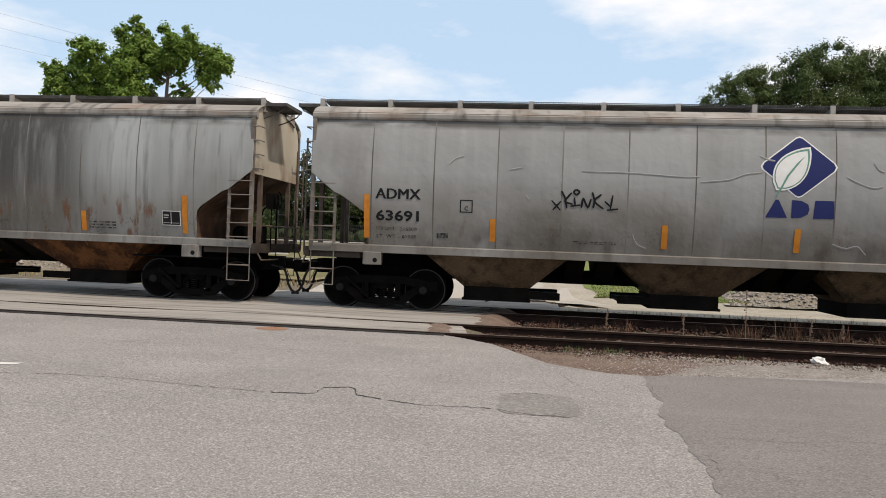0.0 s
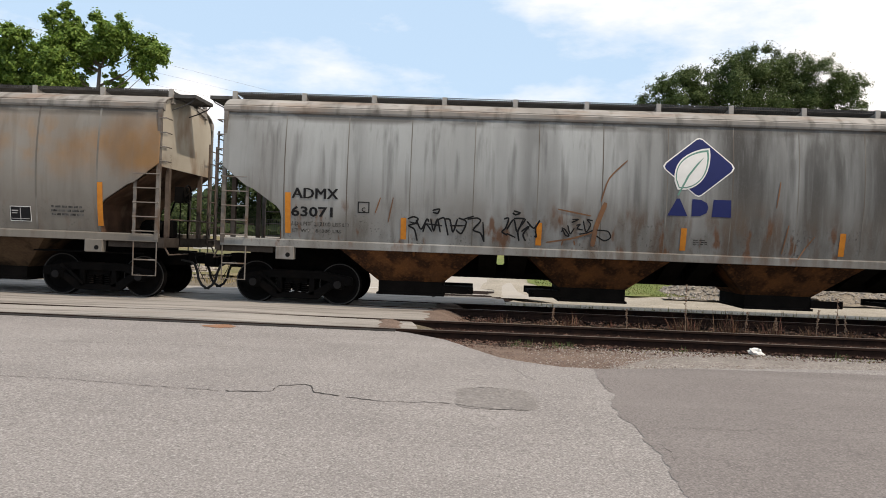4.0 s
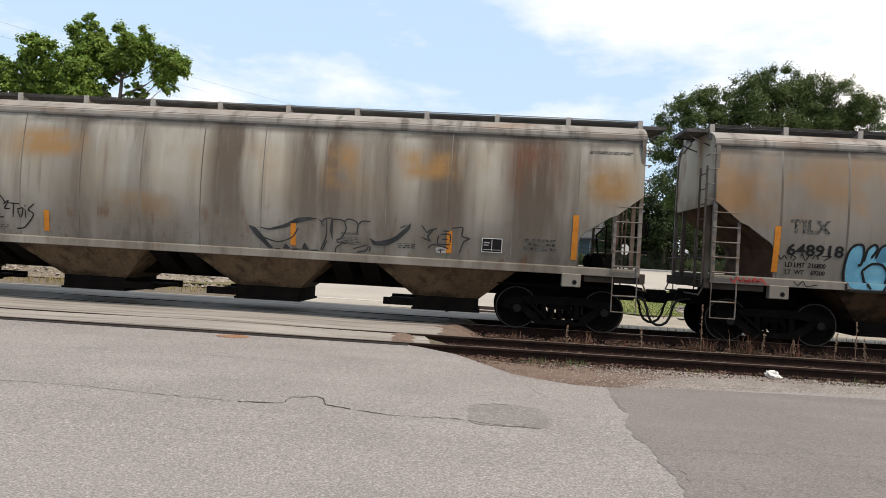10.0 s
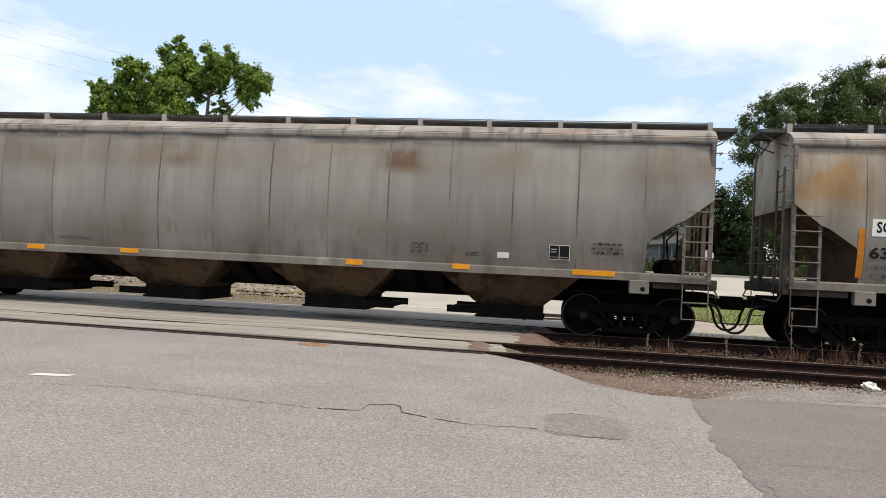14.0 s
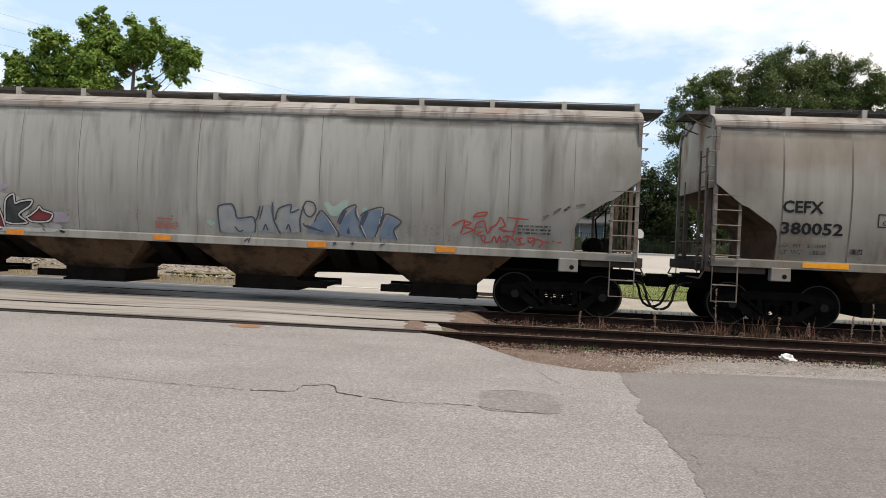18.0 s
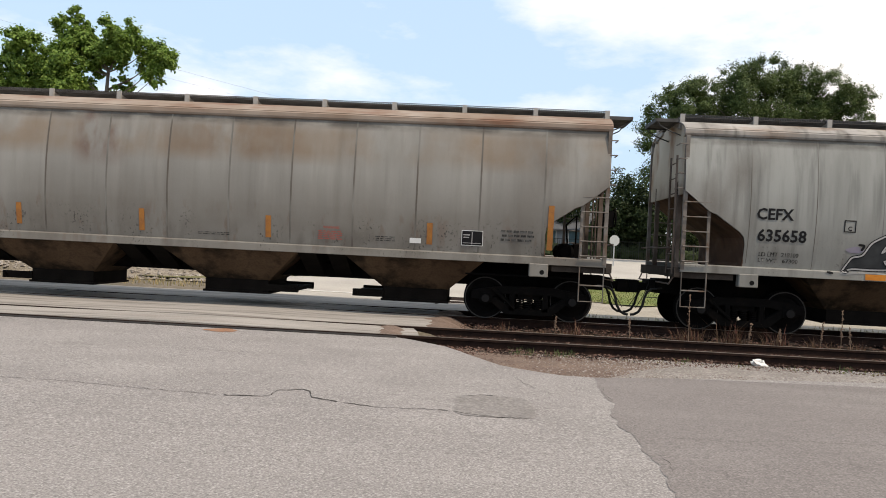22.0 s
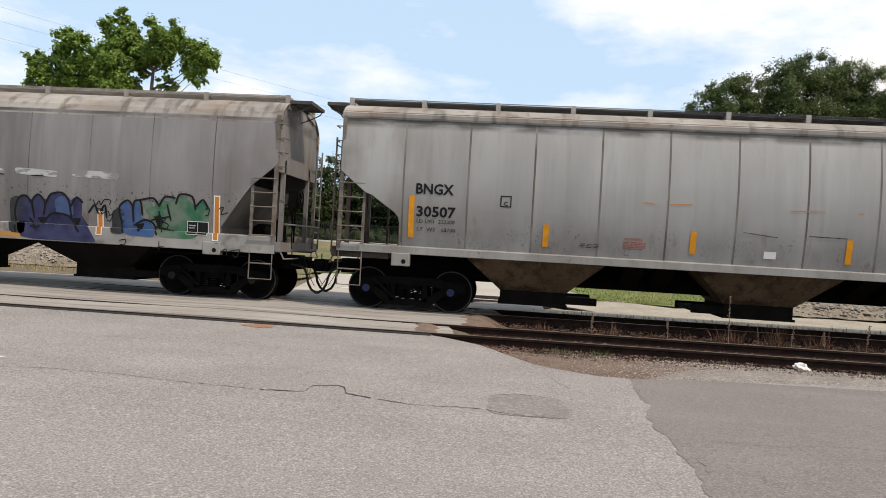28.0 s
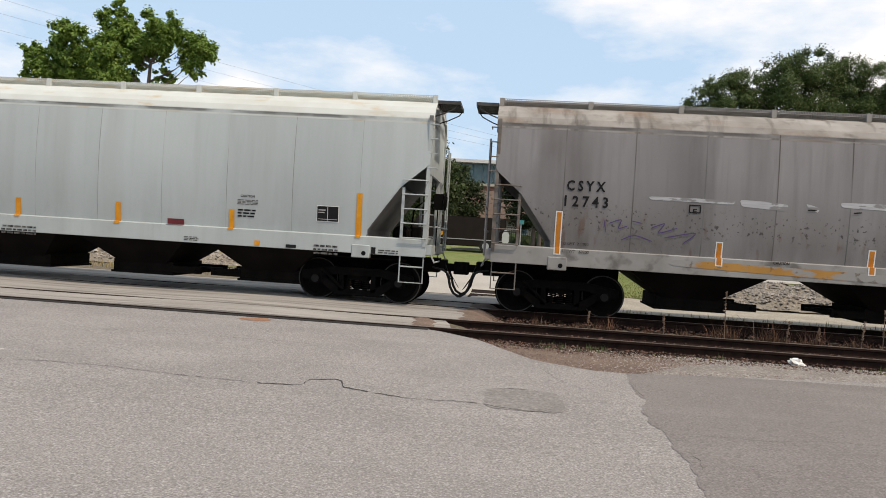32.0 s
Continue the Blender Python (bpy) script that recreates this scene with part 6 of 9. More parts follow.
# ---- buildings and street furniture behind ----
M_BRICK = mat("red_brown_brick", (0.26, 0.125, 0.085), (0.20, 0.10, 0.07), 0.9, 0.0, 6.0, (0.4, 1, 4), grain=0.3)
M_SHINGLE = mat("brown_shingle", (0.14, 0.10, 0.08), (0.10, 0.07, 0.055), 0.95, 0.0, 4.0, grain=0.4)
M_CREAM = mat("cream_wall", (0.42, 0.40, 0.33), (0.36, 0.34, 0.28), 0.9, 0.0, 2.0)
M_SIDING = mat("grey_siding", (0.30, 0.32, 0.34), (0.26, 0.28, 0.30), 0.85, 0.0, 3.0, (0.2, 1, 12))
M_SLATE = mat("grey_roof", (0.10, 0.105, 0.115), (0.075, 0.08, 0.085), 0.9, 0.0, 4.0, grain=0.4)
M_GLASS = mat("blue_green_glazing", (0.12, 0.19, 0.21), (0.09, 0.15, 0.17), 0.12, 0.0, 2.0)
M_PALE = plain("pale_stucco", (0.62, 0.62, 0.60), 0.8)


def house(name, label, x0, x1, y0, y1, z0, eave, ridge, wall, roof, windows):
    h = thing(name, label, "building", at=((x0 + x1) / 2, (y0 + y1) / 2, z0))
    w, d = (x1 - x0) / 2, (y1 - y0) / 2
    bm = bmesh.new()
    box(bm, -w, w, -d, d, 0, eave)
    part("wall", bm, wall, h)
    bm = bmesh.new()
    prism(bm, [(-d - 0.4, eave - 0.05), (d + 0.4, eave - 0.05), (d + 0.4, eave + 0.06), (0, ridge), (-d - 0.4, eave + 0.06)], 'x', -w - 0.4, w + 0.4)
    part("roof", bm, roof, h)
    for i in range(windows):
        x = -w + (i + 0.5) * 2 * w / windows
        bm = bmesh.new()
        box(bm, x - 0.5, x + 0.5, -d - 0.06, -d + 0.02, 0.9, 2.2)
        win = part("window", bm, M_PALE, h)
        bm = bmesh.new()
        box(bm, x - 0.42, x + 0.42, -d - 0.075, -d - 0.05, 0.98, 2.12)
        part("pane", bm, M_GLASS, win)
    return h


house("brown_roofed_house", "low cream building with a brown shingle roof", -3.6, 3.4, 58, 66, 1.22, 2.1, 4.6, M_CREAM, M_SHINGLE, 4)
house("grey_house", "grey sided house with a dark roof", 4.8, 10.5, 58, 65, 1.22, 2.2, 3.9, M_SIDING, M_SLATE, 3)
bk = thing("brick_building", "red brick building behind the house", "building", at=(0, 74, 1.2))
bm = bmesh.new()
box(bm, -5, 6, 0, 10, 0, 5.9)
part("wall", bm, M_BRICK, bk)
bm = bmesh.new()
box(bm, -5.2, 6.2, -0.2, 10.2, 5.9, 6.15)
part("parapet", bm, M_CREAM, bk)
tw = thing("modern_building", "tall modern building with glazing and a flat white roof", "building", at=(-5.5, 92, 1.2))
bm = bmesh.new()
box(bm, -6, 5, 0.4, 12, 0, 7.6)
part("wall", bm, M_PALE, tw)
bm = bmesh.new()
box(bm, -6.4, 6.2, -0.8, 12, 10.1, 10.5)
part("roof", bm, M_PALE, tw)
for i in range(8):
    bm = bmesh.new()
    box(bm, -6 + i * 1.25, -6 + i * 1.25 + 1.15, 0.3, 0.5, 7.7, 10.1)
    part("window", bm, M_GLASS, tw)
bm = bmesh.new()
box(bm, -6, 5, 0.5, 12, 7.6, 10.1)
part("upper_wall", bm, M_PALE, tw)

M_FENCE = plain("dark_fence_wire", (0.035, 0.04, 0.035), 0.7)
fence = thing("wire_fence", "dark chain-link fence along the pavement", "fence", at=(0, 54.6, 1.2))
bm = bmesh.new()
box(bm, -0.03, 0.03, -0.03, 0.03, 0, 1.5)
ME_FP = mesh_of("fence_post", bm, M_FENCE)
for i in range(25):
    p = part("fence_post", ME_FP, M_FENCE, fence)
    p.location.x = -24 + 2 * i
bm = bmesh.new()
for z in (0.1, 0.75, 1.45):
    box(bm, -24, 24, -0.012, 0.012, z - 0.015, z + 0.015)
for i in range(320):
    x = -24 + 0.15 * i
    box(bm, x - 0.012, x + 0.012, -0.006, 0.006, 0.1, 1.45)
part("fence_mesh", bm, M_FENCE, fence, kind="stuff")
bm = bmesh.new()
rnd = random.Random(9)
for i in range(48):
    x = -24 + i
    bmesh.ops.create_icosphere(bm, subdivisions=2, radius=0.7, matrix=Matrix.Translation((x, 0.9, 0.45 + rnd.uniform(-0.15, 0.15))))
for v in bm.verts:
    v.co += Vector((noise.noise(v.co * 3), noise.noise(v.co * 3 + Vector((5, 0, 0))), noise.noise(v.co * 3 + Vector((0, 7, 0))))) * 0.35
for x, y, r, h in [(-26 + 1.7 * i, 58.5 + 2.5 * ((i * 7) % 3) / 3, 1.5, 1.3 + 0.9 * ((i * 5) % 4) / 4) for i in range(34)]:
    if -3.2 < x < 2.6 or 4.6 < x < 8.5 or 14.0 < x < 17.6:
        continue
    bmesh.ops.create_icosphere(bm, subdivisions=3, radius=r, matrix=Matrix.Translation((x, y - 54.6, h * 0.6)) @ Matrix.Diagonal((1.1, 0.9, h, 1)))
for v in bm.verts:
    v.co += Vector((noise.noise(v.co * 6), noise.noise(v.co * 6 + Vector((5, 0, 0))), noise.noise(v.co * 6 + Vector((0, 7, 0))))) * 0.22
hedge = part("hedge", bm, mat("hedge_leaves", (0.025, 0.04, 0.016), (0.05, 0.07, 0.025), 0.9, 0.0, 6.0, grain=0.5, grain_scale=30), None)
hedge.location = (0, 54.6, 1.2)
tagged(hedge, "dark clipped hedge behind the wire fence", "hedge", kind="stuff")

# pole wood, its colour darkened to stand for the nearby tree's shadow
M_POLE = mat("weathered_shaded_pole", (0.07, 0.058, 0.05), (0.10, 0.085, 0.075), 0.95, 0.0, 3.0, (2, 2, 0.3))
M_METAL = plain("grey_painted_metal", (0.42, 0.43, 0.44), 0.5, 0.3)
pole = thing("utility_pole", "wooden utility pole with crossarms and transformer cans", "utility pole", at=(1.75, 46, 1.2))
bm = bmesh.new()
tube(bm, [(0, 0, 0), (0, 0, 6.6)], [0.14, 0.10], 10)
part("pole", bm, M_POLE, pole)
for z in (6.2, 5.8):
    bm = bmesh.new()
    box(bm, -0.9, 0.9, -0.05, 0.05, z - 0.06, z + 0.06)
    part("crossarm", bm, M_POLE, pole)
for x, z in ((-0.32, 4.3), (0.05, 4.0), (-0.1, 2.6)):
    bm = bmesh.new()
    tube(bm, [(x, -0.22, z - 0.3), (x, -0.22, z + 0.3)], 0.18, 12)
    part("transformer", bm, M_METAL, pole)


def sign(x, y, name, label, flat, post_h, material, w, h):
    s = thing(name, label, "road sign", at=(x, y, ground_z(x, y)))
    bm = bmesh.new()
    tube(bm, [(0, 0, 0), (0, 0, post_h)], 0.035, 8)
    part("post", bm, M_METAL, s)
    bm = bmesh.new()
    n = 8 if flat == "oct" else 4
    if n == 8:
        prism(bm, [(w * math.cos(a), post_h - h + h * math.sin(a)) for a in ((k + 0.5) * math.pi / 4 for k in range(8))], 'y', -0.05, -0.035)
    else:
        box(bm, -w, w, -0.05, -0.035, post_h - h, post_h)
    part("sign_plate", bm, material, s)


sign(-0.28, 38, "stop_sign", "bare metal back of an octagonal road sign", "oct", 1.35, plain("bare_aluminium", (0.50, 0.51, 0.50), 0.5, 0.2), 0.20, 0.42)
sign(0.5, 40.4, "street_name_sign", "teal street name sign on a thin post", "box", 1.85, plain("teal_sign", (0.06, 0.25, 0.27), 0.5), 0.16, 0.22)
sign(7.45, 40, "stop_sign", "bare metal back of an octagonal road sign", "oct", 1.75, plain("bare_aluminium_sheet", (0.50, 0.51, 0.50), 0.5, 0.2), 0.28, 0.3)
# concrete parking stops
bm = bmesh.new()
prism(bm, [(-0.10, 0), (0.10, 0), (0.07, 0.14), (-0.07, 0.14)], 'x', -0.9, 0.9)
bmesh.ops.bevel(bm, geom=bm.edges[:], offset=0.015, segments=1, affect='EDGES')
ME_STOP = mesh_of("parking_stop", bm, M_CONCRETE)
for x, y, r in ((-7.0, 33, 0.2), (-4.6, 37.5, 0.05), (-9.4, 31, 0.25), (-2.4, 40.5, 0.1), (-0.6, 42.5, 0.05), (-5.0, 43.0, 0.0), (-7.4, 40.0, 0.1), (-11.5, 29.2, 0.2), (-12.5, 34.5, 0.2), (2.6, 44.0, 0.0)):
    s = part("parking_stop", ME_STOP, M_CONCRETE, None)
    s.location, s.rotation_euler.z = (x, y, ground_z(x, y) + 0.01), -r
    tagged(s, "white concrete parking stop lying on the grass", "parking stop", "parking stops")
for x, y, h in ((-9.3, 24.6, 0.75), (-12.6, 25.2, 0.8), (-6.9, 26.0, 0.7)):
    s = thing("marker_post", "thin green steel marker post in the grass", "post", "marker posts", at=(x, y, ground_z(x, y)))
    bm = bmesh.new()
    tube(bm, [(0, 0, 0), (0, 0, h)], 0.03, 6)
    part("post", bm, plain("green_post", (0.07, 0.10, 0.06), 0.7), s)


# ---- vehicles on the side street ----
M_WHITECAR = plain("white_car_paint", (0.75, 0.75, 0.74), 0.3)
M_TYRE = plain("tyre_rubber", (0.02, 0.02, 0.02), 0.8)
M_DARKGLASS = plain("dark_car_glass", (0.02, 0.022, 0.025), 0.1)
M_TRUCK = mat("dark_brown_truck_paint", (0.012, 0.0085, 0.007), (0.016, 0.011, 0.009), 0.6, 0.0, 3.0, spec=0.15)


def vehicle(name, label, category, length, width, outline, glass, paint, wheel_r, wheel_x):
    """A vehicle along x from a side outline of (x, z) and glass patches of (x0, x1, z0, z1)."""
    v = thing(name, label, category)
    bm = bmesh.new()
    prism(bm, outline, 'y', -width / 2, width / 2)
    bmesh.ops.bevel(bm, geom=bm.edges[:], offset=0.05, segments=2, affect='EDGES')
    part("body", bm, paint, v)
    for x0, x1, z0, z1 in glass:
        bm = bmesh.new()
        box(bm, x0, x1, -width / 2 - 0.01, -width / 2 + 0.02, z0, z1)
        part("window", bm, M_DARKGLASS, v)
    for x in wheel_x:
        for s in (-1, 1):
            bm = bmesh.new()
            tube(bm, [(x, s * (width / 2 - 0.2), wheel_r), (x, s * (width / 2 + 0.01), wheel_r)], wheel_r, 18)
            w = part("wheel", bm, M_TYRE, v)
            bm = bmesh.new()
            tube(bm, [(x, s * (width / 2), wheel_r), (x, s * (width / 2 + 0.02), wheel_r)], wheel_r * 0.55, 14)
            part("hubcap", bm, M_METAL, w)
    return v


suv = vehicle("parked_car", "white sport utility car parked on the side street", "car", 4.6, 1.85,
              [(-2.3, 0.35), (2.3, 0.35), (2.3, 0.85), (1.3, 1.0), (0.6, 1.55), (-1.9, 1.6), (-2.25, 1.0)], [(-1.8, -0.9, 1.05, 1.45), (-0.8, 0.3, 1.05, 1.45), (0.4, 0.95, 1.05, 1.3)], M_WHITECAR, 0.35, (-1.45, 1.5))
suv.location = (16.2, 62.0, 1.2)
truck = vehicle("delivery_van", "dark brown box delivery van driving behind the crossing", "van", 5.2, 1.8,
                [(2.6, 0.28), (2.6, 1.82), (-2.0, 1.82), (-2.45, 1.0), (-2.6, 0.75), (-2.6, 0.28)], [(-2.05, -1.45, 0.98, 1.5)], M_TRUCK, 0.33, (-1.7, 1.6))
bm = bmesh.new()
box(bm, -1.9, 2.55, -0.915, -0.90, 0.62, 0.66)
part("stripe", bm, M_METAL, truck, "thin pale stripe along the side")
bm = bmesh.new()
prism(bm, [(-0.86, 0.84), (-0.86, 1.0), (-0.66, 1.0), (-0.66, 0.84), (-0.76, 0.76)], 'y', -0.918, -0.90)
part("shield_emblem", bm, M_YELLOW, truck, "small tan shield emblem")

# overhead cables
M_CABLE = plain("grey_cable", (0.12, 0.12, 0.12), 0.7)
for i, (y0, z0, y1, z1) in enumerate(((30.0, 13.2, 46, 7.2), (30.4, 12.2, 46, 6.9), (31, 11.0, 46, 6.6))):
    bm = bmesh.new()
    pts = []
    for k in range(31):
        u = k / 30
        pts.append((-46 + 47.5 * u, y0 + (y1 - y0) * u, z0 + 4.2 * (1 - u) + (z1 + 1.0 - z0) * u - 1.2 * 4 * u * (1 - u) * 0.5 - 0.55))
    tube(bm, pts, 0.0045, 4)
    tagged(part("overhead_cable", bm, M_CABLE, None), "thin black overhead cable", "cable", "overhead cables", kind="structure")

# ---- lettering, reflectors and graffiti on the cars ----
M_RUSTLINE = mat("rust_run", (0.20, 0.10, 0.05), (0.13, 0.075, 0.05), 0.85, 0.0, 6.0)
M_RUSTORANGE = mat("faded_rusty_reflector", (0.36, 0.15, 0.035), (0.26, 0.11, 0.04), 0.6, 0.0, 8.0, grain=0.25)
# highlight and shade of a dent crease, put into two flat colours
M_CREASE = mat("crease_painted_highlight", (0.42, 0.425, 0.42), (0.34, 0.34, 0.335), 0.6, 0.0, 4.0)
M_CREASE_DARK = mat("crease_painted_shade", (0.16, 0.155, 0.145), (0.22, 0.215, 0.205), 0.8, 0.0, 4.0)
M_SOOT = mat("thin_black_spray", (0.055, 0.053, 0.05), (0.10, 0.095, 0.09), 0.8, 0.0, 9.0)
M_CYAN = mat("light_blue_spray", (0.11, 0.31, 0.43), (0.07, 0.22, 0.34), 0.6, 0.0, 3.0, layers=(((0.18, 0.42, 0.53), 2.0, (1, 1, 1), 0.5, 0.7, 0.6, None),))
M_TEAL = mat("deep_blue_spray", (0.05, 0.20, 0.30), (0.06, 0.15, 0.24), 0.6, 0.0, 3.0)
M_MAUVE = mat("mauve_spray", (0.24, 0.20, 0.36), (0.17, 0.22, 0.40), 0.6, 0.0, 3.0)
M_SILVER = mat("faded_silver_spray", (0.30, 0.30, 0.29), (0.20, 0.20, 0.195), 0.55, 0.0, 3.0)
M_CHAR = mat("charcoal_spray", (0.022, 0.024, 0.026), (0.042, 0.045, 0.047), 0.7, 0.0, 4.0)
M_MAROON = mat("maroon_spray", (0.17, 0.03, 0.035), (0.11, 0.025, 0.03), 0.65, 0.0, 4.0)
M_LILAC = mat("faded_lilac_spray", (0.21, 0.19, 0.24), (0.26, 0.24, 0.28), 0.7, 0.0, 4.0)
M_BLUEGREY = mat("washed_blue_grey_spray", (0.160, 0.180, 0.200), (0.215, 0.225, 0.225), 0.7, 0.0, 3.0)
M_STEELBLUE = mat("washed_steel_blue_spray", (0.085, 0.125, 0.185), (0.14, 0.17, 0.21), 0.7, 0.0, 3.0)
M_SEAGREEN = mat("washed_sea_green_spray", (0.18, 0.28, 0.25), (0.25, 0.31, 0.28), 0.7, 0.0, 3.0)
M_PALESPRAY = plain("pale_grey_spray", (0.38, 0.37, 0.365), 0.7)
M_SKYSPRAY = mat("washed_blue_spray", (0.055, 0.10, 0.20), (0.045, 0.06, 0.14), 0.65, 0.0, 2.5)
M_NAVYLINE = plain("dark_blue_outline", (0.05, 0.06, 0.085), 0.7)
M_REDTAG = plain("red_spray_line", (0.30, 0.05, 0.045), 0.7)
M_PURPLETAG = plain("purple_spray_line", (0.09, 0.06, 0.17), 0.7)
M_BRUSHWHITE = mat("brushed_white_paint", (0.46, 0.47, 0.48), (0.34, 0.34, 0.35), 0.7, 0.0, 5.0, (0.4, 1, 5), layers=(((0.215, 0.21, 0.21), 6.0, (0.5, 1, 2), 0.50, 0.56, 1.0, None),))
M_INDIGO = mat("indigo_spray", (0.018, 0.019, 0.055), (0.040, 0.046, 0.105), 0.65, 0.0, 3.0)
M_COBALT = mat("cobalt_spray", (0.022, 0.065, 0.20), (0.055, 0.11, 0.22), 0.6, 0.0, 3.0)
M_GREEN = mat("green_spray", (0.028, 0.12, 0.065), (0.12, 0.165, 0.125), 0.65, 0.0, 2.2, contrast=0.08)


class Marks:
    """Puts thin painted shapes on the near side of one car, in that car's own metres."""

    def __init__(self, key):
        self.car, self.style, self.seen = BY[key], 2 if key in "IJ" else 1, []

    def y(self, z, lift):
        low = 1.46 if self.style == 2 else 1.42
        side = out(z, self.style) if z > low else 1.566
        return -(side + 0.004 + 0.003 * lift)

    def lay(self, name, bm, material, lift, label=""):
        """Cuts a flat shape drawn in x and z into bands and lays it on the curved side."""
        lo, hi = min(v.co.z for v in bm.verts), max(v.co.z for v in bm.verts)
        cuts = [lo + (hi - lo) * i / max(1, int((hi - lo) / 0.12)) for i in range(1, int((hi - lo) / 0.12))]
        low = 1.46 if self.style == 2 else 1.42
        if lo < low < hi:
            cuts += [low - 0.001, low + 0.001]
        for z in cuts:
            bmesh.ops.bisect_plane(bm, geom=bm.verts[:] + bm.edges[:] + bm.faces[:], plane_co=(0, 0, z), plane_no=(0, 0, 1))
        for v in bm.verts:
            v.co.y = self.y(v.co.z, lift)
        ob = part(name, bm, material, self.car, label)
        return ob

    def text(self, words, x, z, width, height, material, lift=2):
        cu = bpy.data.curves.new("stencil", 'FONT')
        cu.body, cu.size, cu.resolution_u = words, 1.0, 2
        cu.offset = 0.0 if "M" in words else 0.026
        tmp = new("stencil_draft", cu)
        me = bpy.data.meshes.new_from_object(tmp.evaluated_get(bpy.context.evaluated_depsgraph_get()))
        bpy.data.objects.remove(tmp)
        bpy.data.curves.remove(cu)
        co = np.empty(len(me.vertices) * 3)
        me.vertices.foreach_get("co", co)
        co = co.reshape(-1, 3)
        co[:, 0] = x + (co[:, 0] - co[:, 0].min()) / np.ptp(co[:, 0]) * width
        zz = z + co[:, 1] / max(0.01, co[:, 1].max()) * height
        co[:, 2] = zz
        co[:, 1] = [self.y(h, lift) for h in zz]
        me.vertices.foreach_set("co", co.ravel())
        if "M" in words:
            # heavier strokes: the same letters again, a hair to the side
            bm = bmesh.new()
            bm.from_mesh(me)
            twin = bmesh.ops.duplicate(bm, geom=bm.verts[:] + bm.edges[:] + bm.faces[:])
            for v in twin["geom"]:
                if isinstance(v, bmesh.types.BMVert):
                    v.co += Vector((0.09 * height, -0.0008, 0.0))
            bm.to_mesh(me)
            bm.free()
        me.materials.append(material)
        ob = new("stencil", me)
        ob.parent = self.car

    def bar(self, x, z, w, h, material, lift=1):
        name = {M_ORANGE: "reflector", M_YELLOW: "reflector", M_RUSTORANGE: "reflector"}.get(material, "decal_plate")
        if material is M_BLACK or material is M_NAVY or name == "reflector":
            lift = 2
        if name == "reflector":
            if any(abs(x - q) < 0.3 for q in self.seen):
                return
            self.seen.append(x)
        bm = bmesh.new()
        v = [bm.verts.new((x + a * w / 2, 0, z + b * h / 2)) for a, b in ((-1, -1), (1, -1), (1, 1), (-1, 1))]
        bm.faces.new(v)
        self.lay(name, bm, material, lift)
        if material is M_WHITE and 0.3 < w < 0.6 and h > 0.25:
            # a black consolidated-stencil board with white rules
            for nm, x0, x1, z0, z1, m, up in (("dark_field", -w / 2 + 0.014, w / 2 - 0.014, -h / 2 + 0.014, h / 2 - 0.014, M_BLACK, 2.4), ("white_rule", -0.012, 0.006, -h / 2 + 0.03, h / 2 - 0.03, M_PALESPRAY, 3.2),
                                           ("white_rule", -w / 2 + 0.03, w / 2 - 0.03, -h / 2 + 0.05, -h / 2 + 0.062, M_PALESPRAY, 3.2), ("white_rule", -w / 2 + 0.04, -0.05, h / 2 - 0.11, h / 2 - 0.085, M_PALESPRAY, 3.2),
                                           ("white_rule", -w / 2 + 0.04, -0.07, h / 2 - 0.16, h / 2 - 0.14, M_PALESPRAY, 3.2)):
                bm = bmesh.new()
                bm.faces.new([bm.verts.new((x + p, 0, z + q)) for p, q in ((x0, z0), (x1, z0), (x1, z1), (x0, z1))])
                self.lay(nm, bm, m, up)

    def rows(self, x, z, w, h, n, material):
        """Writing too small to read: bars of its size."""
        bm = bmesh.new()
        rnd = random.Random(int(x * 100) + n)
        step = h / n
        for i in range(n):
            zc = z + h / 2 - (i + 0.5) * step
            a = x - w / 2 + rnd.uniform(0, 0.05) * w
            while a < x + w / 2 - 0.03:
                b = min(x + w / 2, a + rnd.uniform(0.06, 0.16))
                bm.faces.new([bm.verts.new((p, 0, zc + q * step)) for p, q in ((a, -0.26), (b, -0.26), (b, 0.26), (a, 0.26))])
                a = b + 0.025
        self.lay("small_lettering", bm, material, 1)

    def outline(self, x, z, w, h, material, letter=""):
        bm = bmesh.new()
        t = 0.022
        for a0, a1, b0, b1 in ((-w / 2, w / 2, h / 2 - t, h / 2), (-w / 2, w / 2, -h / 2, -h / 2 + t), (-w / 2, -w / 2 + t, -h / 2 + t, h / 2 - t), (w / 2 - t, w / 2, -h / 2 + t, h / 2 - t)):
            bm.faces.new([bm.verts.new((x + p, 0, z + q)) for p, q in ((a0, b0), (a1, b0), (a1, b1), (a0, b1))])
        self.lay("stencil_frame", bm, material, 1)
        if letter:
            self.text(letter, x - 0.04, z - 0.09, 0.08, 0.09, material)

    def stroke(self, pts, w, material, lift=3):
        """A sprayed line of even width with tapered ends."""
        fine = []
        n = len(pts)
        for i in range(n - 1):
            p = [Vector(pts[max(0, min(n - 1, i + k))]) for k in (-1, 0, 1, 2)]
            for j in range(5 if n > 2 else 2):
                u = j / (5 if n > 2 else 2)
                fine.append(p[1] + 0.5 * u * ((p[2] - p[0]) * 0.8 + u * (2 * p[0] - 5 * p[1] + 4 * p[2] - p[3] + u * (3 * (p[1] - p[2]) + p[3] - p[0])) * 0.8 + 0.2 * 2 * (p[2] - p[1])))
        fine.append(Vector(pts[-1]))
        bm = bmesh.new()
        prev = None
